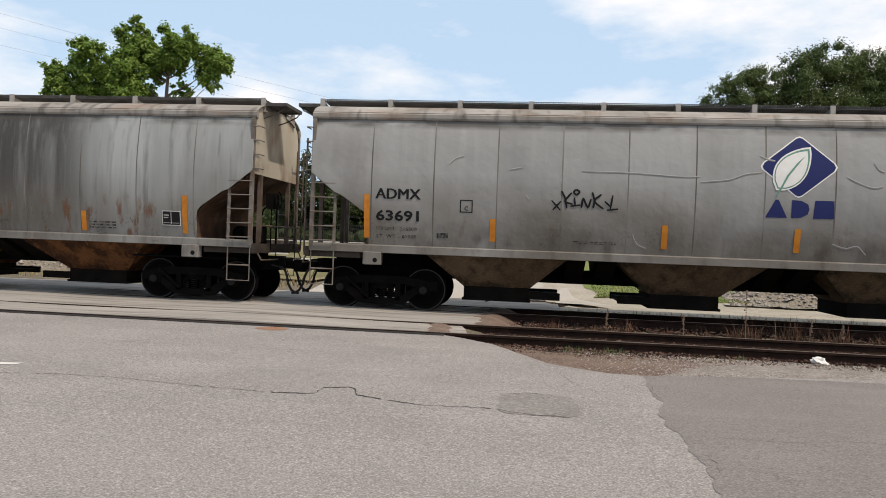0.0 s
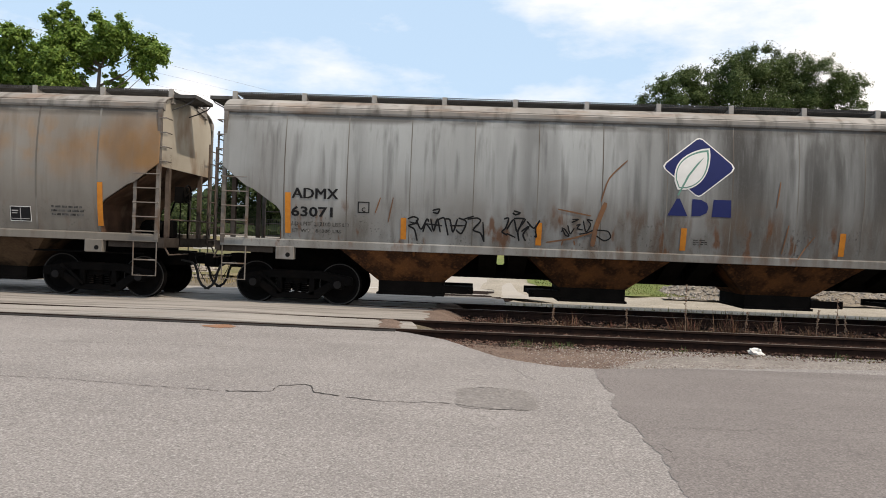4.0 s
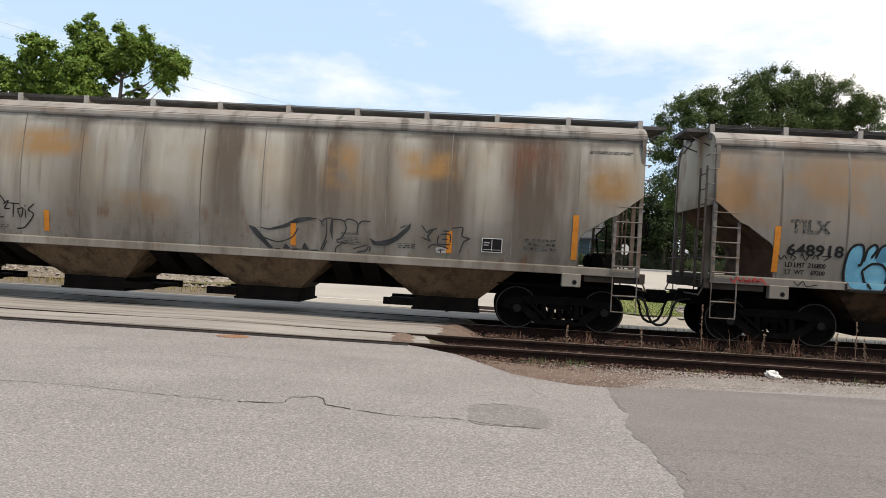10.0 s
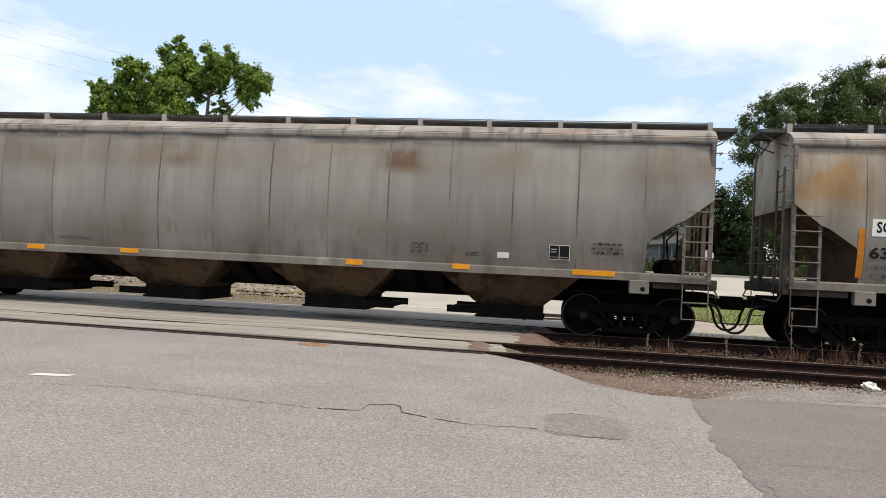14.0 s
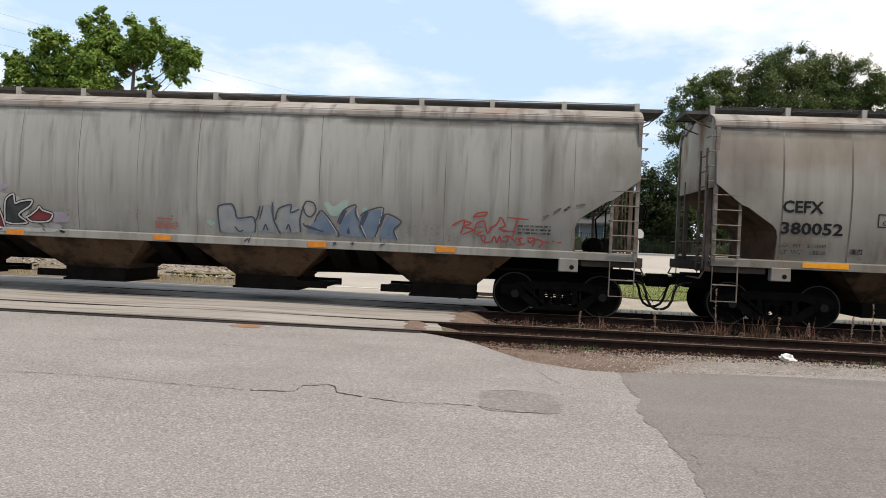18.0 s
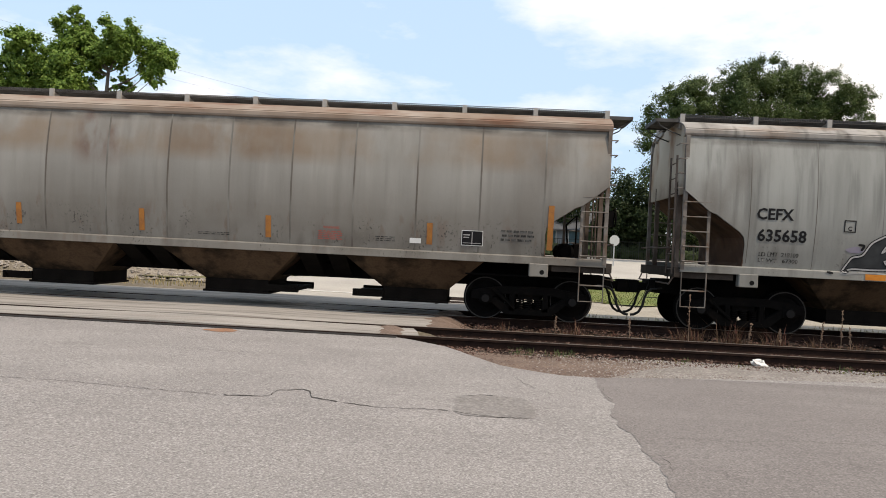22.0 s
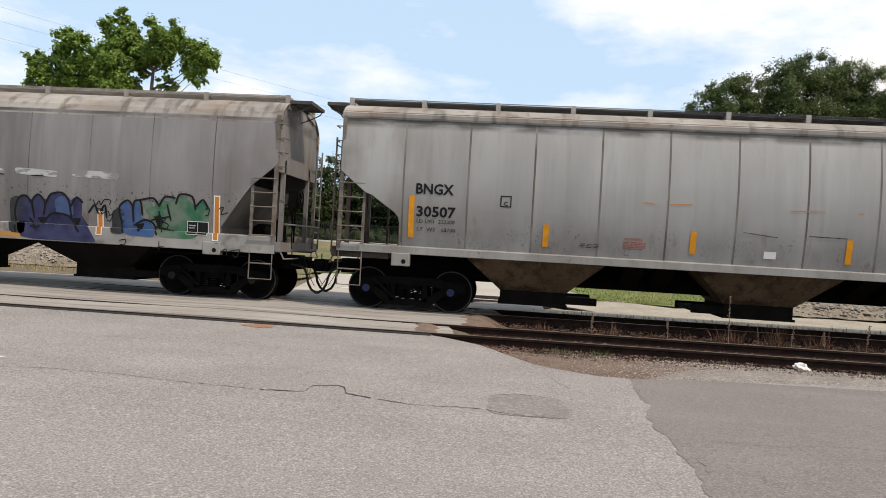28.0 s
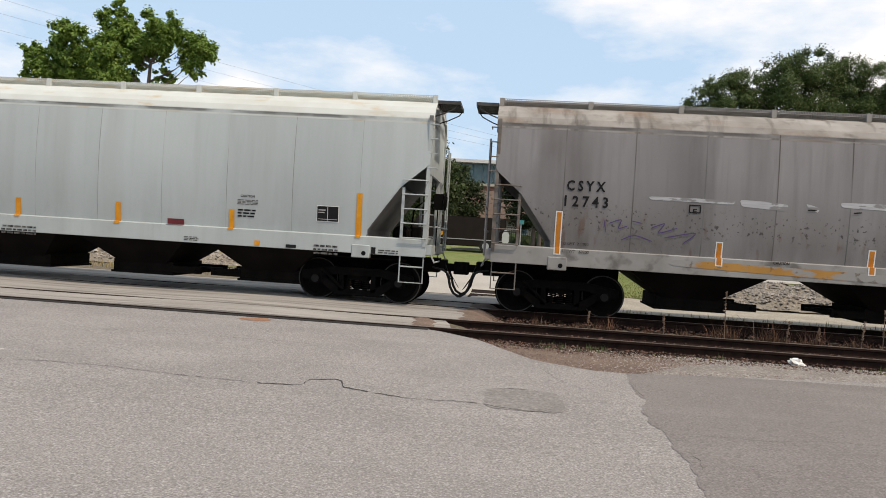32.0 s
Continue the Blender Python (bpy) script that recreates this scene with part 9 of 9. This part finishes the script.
    c.stroke([(3.73, 1.33), (3.75, 1.41), (3.79, 1.34)], 0.032, M_NAVYLINE)
    c.stroke([(4.1, 1.41), (4.18, 1.39)], 0.032, M_NAVYLINE)
    c.stroke([(4.16, 1.45), (4.14, 1.34)], 0.032, M_NAVYLINE)
    c.stroke([(4.74, 1.37), (4.85, 1.42)], 0.032, M_NAVYLINE)
    c.stroke([(4.19, 2.18), (4.3, 1.81), (4.44, 1.5)], 0.018, M_PALESPRAY)
    c.stroke([(4.77, 2.14), (4.64, 1.56)], 0.018, M_PALESPRAY)
    c.stroke([(5.04, 1.71), (5.12, 1.48)], 0.018, M_PALESPRAY)
    c.stroke([(3.78, 1.61), (3.49, 2.04)], 0.018, M_PALESPRAY)
    c.rows(8, 1.84, 0.7, 0.22, 3, M_WORN)
    c.stroke([(6.26, 1.86), (6.53, 1.99), (6.46, 1.7)], 0.03, M_REDTAG)
    c.stroke([(6.51, 1.97), (6.68, 1.93), (6.52, 1.85), (6.72, 1.79), (6.49, 1.68)], 0.03, M_REDTAG)
    c.stroke([(6.75, 1.7), (6.78, 1.92), (6.95, 2)], 0.03, M_REDTAG)
    c.stroke([(6.78, 1.84), (6.92, 1.86)], 0.03, M_REDTAG)
    c.stroke([(6.77, 1.7), (6.92, 1.76)], 0.03, M_REDTAG)
    c.stroke([(6.95, 2), (7.02, 1.73), (7.12, 1.89)], 0.03, M_REDTAG)
    c.stroke([(7.06, 1.83), (7.21, 1.93), (7.29, 2.08), (7.39, 1.9), (7.26, 1.84), (7.46, 1.79)], 0.03, M_REDTAG)
    c.stroke([(7.43, 2.08), (7.88, 2.05)], 0.03, M_REDTAG)
    c.stroke([(7.65, 2.06), (7.56, 1.67)], 0.03, M_REDTAG)
    c.stroke([(7.34, 1.78), (7.62, 1.79)], 0.03, M_REDTAG)
    c.stroke([(6.71, 2.05), (6.79, 2.14), (7, 2.17), (6.95, 2.1), (6.73, 2.06)], 0.03, M_REDTAG)
    c.stroke([(6.79, 1.68), (6.99, 1.67)], 0.03, M_REDTAG)
    c.stroke([(6.88, 1.66), (6.93, 1.54)], 0.03, M_REDTAG)
    c.stroke([(6.99, 1.65), (6.97, 1.53), (7.09, 1.55)], 0.03, M_REDTAG)
    c.stroke([(7.11, 1.54), (7.17, 1.67), (7.23, 1.54), (7.28, 1.68), (7.33, 1.54)], 0.03, M_REDTAG)
    c.stroke([(7.35, 1.64), (7.46, 1.69), (7.45, 1.57), (7.35, 1.58)], 0.03, M_REDTAG)
    c.stroke([(7.48, 1.69), (7.63, 1.57)], 0.03, M_REDTAG)
    c.stroke([(7.62, 1.63), (7.78, 1.66)], 0.03, M_REDTAG)
    c.stroke([(7.7, 1.66), (7.73, 1.54)], 0.03, M_REDTAG)
    c.stroke([(7.65, 1.51), (7.83, 1.54)], 0.03, M_REDTAG)
    c.stroke([(7.86, 1.66), (8.02, 1.67), (7.94, 1.57), (7.88, 1.62)], 0.03, M_REDTAG)
    c.stroke([(7.99, 1.49), (8.06, 1.65), (8.2, 1.58), (8.11, 1.47)], 0.03, M_REDTAG)
    c.stroke([(8.22, 1.58), (8.34, 1.6)], 0.03, M_REDTAG)
    c.stroke([(8.38, 1.63), (8.44, 1.6)], 0.03, M_REDTAG)
    c.stroke([(8.51, 1.59), (8.59, 1.6)], 0.03, M_REDTAG)
    c.stroke([(8.39, 2.22), (8.54, 2.31)], 0.045, M_WORN)
    c.stroke([(8.6, 2.27), (8.74, 2.37)], 0.045, M_WORN)
    c.stroke([(8.85, 2.38), (9.05, 2.41)], 0.045, M_WORN)
    c.stroke([(8.18, 2.11), (8.29, 2.16)], 0.045, M_WORN)


marks_f()


def marks_g():
    """What is painted and stuck on car G."""
    c = Marks("G")
    c.text('SOXX', -8.47, 2.38, 0.78, 0.22, M_BLACK)
    c.text('122092', -8.4, 1.91, 1.04, 0.23, M_BLACK)
    c.text('LD LMT   216900', -8.38, 1.71, 0.78, 0.08, M_WORN)
    c.text('LT  WT    69100', -8.38, 1.57, 0.79, 0.07, M_WORN)
    c.outline(-6.61, 2.28, 0.24, 0.25, M_BLACK, 'C')
    c.bar(-7.01, 1.64, 0.253, 0.108, M_WORN)
    c.bar(-9.3, 1.75, 0.12, 0.687, M_RUSTORANGE)
    c.bar(-6.04, 1.82, 0.12, 0.458, M_RUSTORANGE)
    c.bar(-2.62, 1.81, 0.12, 0.458, M_RUSTORANGE)
    c.bar(0.12, 1.8, 0.12, 0.47, M_RUSTORANGE)
    c.bar(2.9, 1.78, 0.12, 0.47, M_RUSTORANGE)
    c.bar(6.38, 1.79, 0.12, 0.458, M_RUSTORANGE)
    c.bar(8.93, 2.03, 0.12, 0.94, M_RUSTORANGE)
    c.bar(7.29, 1.74, 0.458, 0.325, M_WHITE)
    c.rows(8.24, 1.83, 0.71, 0.27, 3, M_WORN)
    c.text('WARNING', 4.09, 1.8, 0.35, 0.05, M_REDSTENCIL)
    c.rows(4.24, 1.66, 0.53, 0.2, 5, M_REDSTENCIL)
    c.rows(5.43, 1.64, 0.42, 0.12, 3, M_WORN)
    c.bar(6.08, 1.63, 0.241, 0.108, M_WHITE)
    c.rows(1.69, 1.58, 0.72, 0.07, 2, M_WORN)
    c.rows(-3.9, 1.61, 0.8, 0.07, 2, M_WORN)


marks_g()


def marks_h():
    """What is painted and stuck on car H."""
    c = Marks("H")
    c.text('BNGX', -7.33, 2.56, 0.81, 0.22, M_BLACK)
    c.text('30507', -7.3, 2.08, 0.84, 0.22, M_BLACK)
    c.text('LD LMT  222300', -7.29, 1.94, 0.81, 0.08, M_WORN)
    c.text('LT  WT   63700', -7.28, 1.77, 0.83, 0.08, M_WORN)
    c.outline(-5.41, 2.48, 0.23, 0.24, M_BLACK, 'C')
    c.bar(-7.41, 2.06, 0.12, 0.892, M_YELLOW)
    c.bar(-4.54, 1.81, 0.12, 0.47, M_YELLOW)
    c.bar(-1.52, 1.83, 0.12, 0.47, M_YELLOW)
    c.bar(1.56, 1.81, 0.12, 0.494, M_YELLOW)
    c.bar(4.68, 1.83, 0.12, 0.482, M_YELLOW)
    c.bar(7.69, 2.05, 0.12, 1, M_YELLOW)
    c.bar(5.92, 1.76, 0.458, 0.337, M_WHITE)
    c.text('WARNING', -2.92, 1.81, 0.38, 0.05, M_REDSTENCIL)
    c.rows(-2.71, 1.7, 0.48, 0.17, 5, M_REDSTENCIL)
    c.text('WARNING', 2.61, 1.82, 0.35, 0.05, M_REDSTENCIL)
    c.rows(2.82, 1.69, 0.55, 0.19, 5, M_REDSTENCIL)
    c.rows(-3.62, 1.65, 0.39, 0.1, 3, M_WORN)
    c.rows(3.95, 1.64, 0.55, 0.17, 4, M_WORN)
    c.rows(5.14, 1.66, 0.46, 0.12, 3, M_WORN)
    c.bar(0.03, 1.66, 0.241, 0.145, M_WHITE)
    c.rows(6.96, 1.88, 0.88, 0.22, 3, M_WORN)
    c.rows(6.56, 2.2, 0.51, 0.05, 1, M_WORN)
    c.stroke([(2.43, 2.51), (2.57, 2.53)], 0.022, M_WORN)
    c.stroke([(2.5, 2.51), (2.52, 2.37)], 0.022, M_WORN)
    c.stroke([(2.83, 2.54), (2.91, 2.39)], 0.022, M_WORN)
    c.stroke([(3.02, 2.54), (3.17, 2.38)], 0.022, M_WORN)
    c.stroke([(3.77, 2.53), (3.88, 2.39)], 0.022, M_WORN)
    c.stroke([(3.99, 2.51), (4.04, 2.35)], 0.022, M_WORN)
    c.stroke([(4.46, 2.49), (4.56, 2.33)], 0.022, M_WORN)
    c.stroke([(4.66, 2.52), (4.79, 2.34)], 0.022, M_WORN)
    c.stroke([(-0.54, 2.1), (0.14, 2.03)], 0.022, M_WORN)
    c.stroke([(0.75, 2.09), (1.51, 2.08)], 0.022, M_WORN)
    c.stroke([(-2.56, 2.61), (-2.32, 2.58)], 0.02, M_ORANGE)
    c.stroke([(-2.04, 2.59), (-1.58, 2.61)], 0.02, M_ORANGE)
    c.stroke([(0.35, 2.58), (1.04, 2.6)], 0.02, M_ORANGE)
    c.stroke([(1.67, 2.59), (1.77, 2.6)], 0.02, M_ORANGE)


marks_h()


def marks_i():
    """What is painted and stuck on car I."""
    c = Marks("I")
    c.text('C S Y X', -7.14, 2.69, 0.8, 0.21, M_BLACK)
    c.text('1 2 7 4 3', -7.17, 2.36, 0.9, 0.22, M_BLACK)
    c.text('LD LMT  223800', -7.17, 1.54, 0.56, 0.06, M_WORN)
    c.text('LT  WT   63200', -7.16, 1.38, 0.56, 0.06, M_WORN)
    c.text('CAUTION', -2.87, 1.4, 0.32, 0.06, M_BLACK)
    c.outline(-4.5, 2.44, 0.24, 0.17, M_BLACK, 'E')
    c.bar(-7.26, 1.78, 0.145, 0.916, M_WHITE)
    c.bar(-7.26, 1.78, 0.096, 0.867, M_ORANGE)
    c.bar(-3.95, 1.54, 0.145, 0.506, M_WHITE)
    c.bar(-3.95, 1.54, 0.096, 0.458, M_ORANGE)
    c.bar(-0.94, 1.55, 0.145, 0.518, M_WHITE)
    c.bar(-0.94, 1.55, 0.096, 0.47, M_ORANGE)
    c.bar(1.83, 1.55, 0.145, 0.53, M_WHITE)
    c.bar(1.83, 1.55, 0.096, 0.482, M_ORANGE)
    c.bar(4.62, 1.54, 0.145, 0.53, M_WHITE)
    c.bar(4.62, 1.54, 0.096, 0.482, M_ORANGE)
    c.bar(7.32, 1.79, 0.145, 1, M_WHITE)
    c.bar(7.32, 1.79, 0.096, 0.952, M_ORANGE)
    c.fill([(-5.45, 2.65), (-4.57, 2.66), (-3.69, 2.65), (-3.74, 2.57), (-4.56, 2.58), (-5.41, 2.58)], M_BRUSHWHITE, 0)
    c.fill([(-3.62, 2.68), (-3.13, 2.67), (-2.65, 2.63), (-2.69, 2.49), (-3.12, 2.52), (-3.57, 2.54)], M_BRUSHWHITE, 0)
    c.fill([(-2.31, 2.67), (-2.17, 2.64), (-2.03, 2.59), (-2.07, 2.5), (-2.16, 2.55), (-2.26, 2.59)], M_BRUSHWHITE, 0)
    c.fill([(-1.65, 2.73), (-0.88, 2.74), (-0.12, 2.72), (-0.16, 2.61), (-0.87, 2.62), (-1.6, 2.63)], M_BRUSHWHITE, 0)
    c.fill([(0.27, 2.71), (1.08, 2.71), (1.89, 2.7), (1.85, 2.54), (1.09, 2.55), (0.31, 2.55)], M_BRUSHWHITE, 0)
    c.fill([(2.07, 2.7), (2.19, 2.67), (2.32, 2.62), (2.28, 2.51), (2.2, 2.55), (2.12, 2.59)], M_BRUSHWHITE, 0)
    c.fill([(2.55, 2.69), (3.07, 2.68), (3.6, 2.65), (3.56, 2.51), (3.08, 2.53), (2.59, 2.55)], M_BRUSHWHITE, 0)
    c.fill([(3.9, 2.7), (4.47, 2.7), (5.05, 2.67), (5.01, 2.52), (4.48, 2.54), (3.94, 2.55)], M_BRUSHWHITE, 0)
    c.stroke([(-2.27, 2.54), (-2.1, 2.55)], 0.03, M_BLACK)
    c.stroke([(-1.38, 2.53), (-1.22, 2.55)], 0.03, M_BLACK)
    c.stroke([(0.42, 2.53), (0.64, 2.53)], 0.03, M_BLACK)
    c.stroke([(1.14, 2.54), (1.38, 2.5)], 0.03, M_BLACK)
    c.stroke([(2.08, 2.55), (2.32, 2.52)], 0.03, M_BLACK)
    c.stroke([(2.95, 2.53), (3.26, 2.53)], 0.03, M_BLACK)
    c.stroke([(-6.33, 2.11), (-6.27, 1.84)], 0.02, M_PURPLETAG)
    c.stroke([(-6.23, 2.04), (-5.98, 2.13), (-6.02, 1.95), (-5.84, 2.01)], 0.02, M_PURPLETAG)
    c.stroke([(-5.77, 2.12), (-5.54, 2.08)], 0.02, M_PURPLETAG)
    c.stroke([(-5.36, 1.99), (-5.09, 2.1), (-5.2, 1.9), (-4.83, 2.02)], 0.02, M_PURPLETAG)
    c.stroke([(-5.07, 1.81), (-4.45, 1.94), (-4.69, 1.71)], 0.02, M_PURPLETAG)
    c.stroke([(-5.95, 1.71), (-5.68, 1.82), (-5.32, 1.72)], 0.02, M_PURPLETAG)
    c.fill([(2.47, 1.23), (2.45, 1.98), (2.61, 2.06), (2.82, 2), (2.87, 1.21)], M_CHAR, 1)
    c.fill([(2.62, 1.94), (2.79, 2.09), (2.97, 1.98), (3.12, 2.11), (3.28, 1.97), (3.47, 2.15), (3.75, 2.15), (3.86, 1.96), (4, 2.09), (4.18, 2.02), (4.17, 1.68), (4.36, 1.44), (4.55, 1.14), (4.54, 0.96), (2.7, 1.1)], M_INDIGO, 1)
    c.fill([(4.89, 1.33), (4.89, 1.82), (5.05, 1.92), (5.18, 1.83), (5.19, 1.32)], M_CHAR, 1)
    c.fill([(5.08, 1.97), (5.22, 2.05), (5.35, 1.99), (5.44, 2.09), (5.54, 2), (5.56, 1.71), (5.76, 1.67), (5.92, 1.44), (5.91, 1.29), (5.19, 1.32)], M_COBALT, 1)
    c.fill([(5.59, 2.03), (5.79, 2.09), (5.87, 1.94), (5.98, 2.15), (6.18, 2.11), (6.34, 2.17), (6.51, 2.25), (6.69, 2.16), (6.81, 2.02), (6.98, 2.15), (7.15, 2.04), (7.13, 1.56), (6.81, 1.3), (6.03, 1.3), (5.81, 1.67)], M_GREEN, 0)
    c.stroke([(2.64, 1.22), (2.58, 1.71), (2.67, 2.01), (2.84, 2.07), (2.98, 1.91), (3.05, 1.56)], 0.045, M_BLACK)
    c.stroke([(3.05, 1.56), (3, 1.96), (3.14, 2.11), (3.3, 1.95), (3.27, 1.65)], 0.045, M_BLACK)
    c.stroke([(3.31, 1.88), (3.44, 2.13), (3.72, 2.17), (3.88, 1.98), (3.93, 1.62)], 0.045, M_BLACK)
    c.stroke([(3.91, 1.86), (4.05, 2.09), (4.21, 1.97)], 0.045, M_BLACK)
    c.stroke([(2.92, 1.58), (3.16, 1.37), (3.45, 1.69), (3.87, 1.66), (4.15, 1.31)], 0.045, M_BLACK)
    c.stroke([(2.85, 1.48), (3.16, 1.32)], 0.045, M_BLACK)
    c.stroke([(5.19, 1.35), (5.06, 1.9), (5.24, 2.08), (5.37, 1.97), (5.4, 1.6)], 0.045, M_BLACK)
    c.stroke([(5.38, 1.8), (5.42, 2.07), (5.56, 2.07), (5.61, 1.76)], 0.045, M_BLACK)
    c.stroke([(5.4, 1.53), (5.66, 1.67), (5.86, 1.6), (5.98, 1.34)], 0.045, M_BLACK)
    c.stroke([(5.49, 2.09), (5.85, 2.16), (5.99, 2)], 0.045, M_BLACK)
    c.stroke([(5.99, 1.98), (6.12, 2.2), (6.37, 2.19)], 0.045, M_BLACK)
    c.stroke([(6.38, 2.05), (6.46, 2.27), (6.75, 2.24), (6.84, 1.95)], 0.045, M_BLACK)
    c.stroke([(6.84, 2.02), (7, 2.18), (7.13, 1.99)], 0.045, M_BLACK)
    c.stroke([(5.81, 1.67), (6.24, 1.77)], 0.045, M_BLACK)
    c.stroke([(5.99, 1.88), (6.09, 1.42)], 0.045, M_BLACK)
    c.stroke([(5.89, 1.53), (6.36, 1.46)], 0.045, M_BLACK)
    c.stroke([(6.18, 2.04), (6.27, 1.68)], 0.045, M_BLACK)
    c.stroke([(4.34, 1.76), (4.48, 1.94), (4.57, 1.75)], 0.045, M_BLACK)
    c.stroke([(4.62, 1.8), (4.73, 1.95), (4.77, 1.66)], 0.045, M_BLACK)
    c.bar(6.89, 1.55, 0.494, 0.301, M_WHITE)
    c.stroke([(4.45, 2.06), (4.51, 1.94), (4.59, 2.04), (4.63, 1.95), (4.71, 2.07), (4.86, 2.06), (4.83, 1.96)], 0.022, M_BLACK)
    c.stroke([(4.52, 1.86), (4.68, 1.85), (4.64, 1.75), (4.8, 1.82), (4.84, 1.72), (4.92, 1.77), (4.85, 1.6), (4.77, 1.62)], 0.022, M_BLACK)
    c.stroke([(5.87, 1.77), (5.96, 1.63), (6, 1.79), (6.09, 1.66), (6.18, 1.78)], 0.022, M_BLACK)
    c.stroke([(5.94, 1.55), (6.05, 1.64), (6.21, 1.59), (6.14, 1.45)], 0.022, M_BLACK)
    c.stroke([(7.05, 1.97), (7.15, 2), (7.13, 1.86), (7.06, 1.84)], 0.022, M_BLACK)
    c.stroke([(7.37, 2.01), (7.47, 2.04), (7.42, 1.88), (7.57, 1.93)], 0.022, M_BLACK)
    c.stroke([(5.11, 1.18), (5.26, 1.21), (5.25, 1.11), (5.13, 1.09)], 0.022, M_BLACK)
    c.stroke([(5.93, 1.06), (6.16, 1.11)], 0.022, M_BLACK)
    c.stroke([(6.04, 1.22), (6.05, 1.01)], 0.022, M_BLACK)
    c.stroke([(7.47, 1.06), (7.58, 1.13), (7.61, 0.99)], 0.022, M_BLACK)
    c.stroke([(7.62, 1.07), (7.89, 1.13), (7.82, 0.96), (7.74, 1.02)], 0.022, M_BLACK)
    c.fill([(3.11, 1.59), (3.34, 1.61), (3.22, 1.45)], M_BLACK, 2)
    c.fill([(3.96, 1.62), (4.17, 1.63), (4.07, 1.42)], M_BLACK, 2)
    c.fill([(5.44, 1.55), (5.67, 1.61), (5.55, 1.37)], M_BLACK, 2)
    c.fill([(5.87, 1.74), (6.02, 1.81), (6.09, 1.64), (6.01, 1.46)], M_BLACK, 2)
    c.fill([(3.52, 2), (3.68, 2.1), (3.88, 2.08), (3.98, 1.91), (3.98, 1.67), (3.58, 1.69)], M_SKYSPRAY, 2)
    c.fill([(5.2, 1.94), (5.33, 2.04), (5.43, 1.92), (5.45, 1.6), (5.45, 1.36), (5.25, 1.35)], M_SKYSPRAY, 2)


marks_i()


def marks_j():
    """What is painted and stuck on car J."""
    c = Marks("J")
    c.bar(-1.14, 1.63, 0.12, 0.422, M_YELLOW)
    c.bar(1.23, 1.64, 0.12, 0.47, M_YELLOW)
    c.bar(3.85, 1.64, 0.12, 0.446, M_YELLOW)
    c.bar(6.69, 1.89, 0.12, 0.964, M_YELLOW)
    c.bar(6, 1.89, 0.494, 0.349, M_WHITE)
    c.text('CAUTION', 4.04, 2.15, 0.32, 0.05, M_BLACK)
    c.rows(4.2, 2.04, 0.48, 0.12, 4, M_WORN)
    c.rows(4.18, 1.8, 0.42, 0.2, 3, M_BLACK)
    c.bar(2.57, 1.52, 0.386, 0.133, M_MAROON)
    c.rows(6, 1.11, 0.54, 0.24, 3, M_WORN)
    c.rows(7.37, 1.15, 0.43, 0.1, 2, M_WORN)
    c.bar(5.23, 1.14, 0.229, 0.072, M_BLACK)
    c.rows(2.97, 1.17, 0.35, 0.1, 3, M_WORN)
    c.bar(7.05, 1.16, 0.096, 0.145, M_BLACK)
    c.bar(4.47, 1.17, 0.12, 0.096, M_YELLOW)
    c.rows(-1.08, 1.12, 0.84, 0.22, 3, M_WORN)


marks_j()

Marks("A").logo(-0.03, 3.31)
Marks("B").logo(-0.03, 3.25)


# worn orange band along the sill of the purple-grey car
M_BAND = mat("worn_orange_band", (0.40, 0.215, 0.06), (0.33, 0.165, 0.045), 0.7, 0.0, 1.5, layers=(((0.26, 0.255, 0.245), 1.2, (1, 1, 2.5), 0.50, 0.56, 1.0, None), ((0.10, 0.07, 0.05), 6.0, (1, 1, 1), 0.60, 0.68, 0.7, None)))
c = Marks("I")
c.fill([(-4.9, 1.37), (-3.2, 1.36), (0.2, 1.30), (2.6, 1.24), (4.5, 1.15), (2.6, 1.12), (-0.6, 1.14), (-2.9, 1.19), (-4.95, 1.24)], M_BAND, 0)


# ---- movement ----
def rolled(t):
    """Metres that the train has moved at t seconds, smoothly between the whole seconds."""
    i = max(0, min(len(ROLLED) - 2, int(t)))
    p = [ROLLED[max(0, min(len(ROLLED) - 1, i + k))] for k in (-1, 0, 1, 2)]
    u = t - i
    if i == 0:
        p[0] = 2 * p[1] - p[2]
    if i == len(ROLLED) - 2:
        p[3] = 2 * p[2] - p[1]
    return p[1] + 0.5 * u * (p[2] - p[0] + u * (2 * p[0] - 5 * p[1] + 4 * p[2] - p[3] + u * (3 * (p[1] - p[2]) + p[3] - p[0])))


def motions():
    for car, middle in CARS:
        walk(car, [(t, pose(middle + ROLLED[t], Y_TRAIN, 0)) for t in range(33)])
    # the van rolls up from the east and stops on the road behind the train
    walk(truck, [(t, pose(2.74 - 3.6 * (t - 29), 39.05, 0.93)) for t in range(30)] + [(30, pose(-0.5, 39.05, 0.93)), (31, pose(-2.4, 39.05, 0.93)), (32, pose(-2.9, 39.05, 0.93))])
    steps = [i / 10 for i in range(321)]
    turns = [math.degrees(rolled(t) / R_WHEEL) for t in steps]
    for w in WHEELS:
        x, y, z = w.location
        walk(w, [(t, pose(x, y, z, 0, a, 0)) for t, a in zip(steps, turns)])


motions()
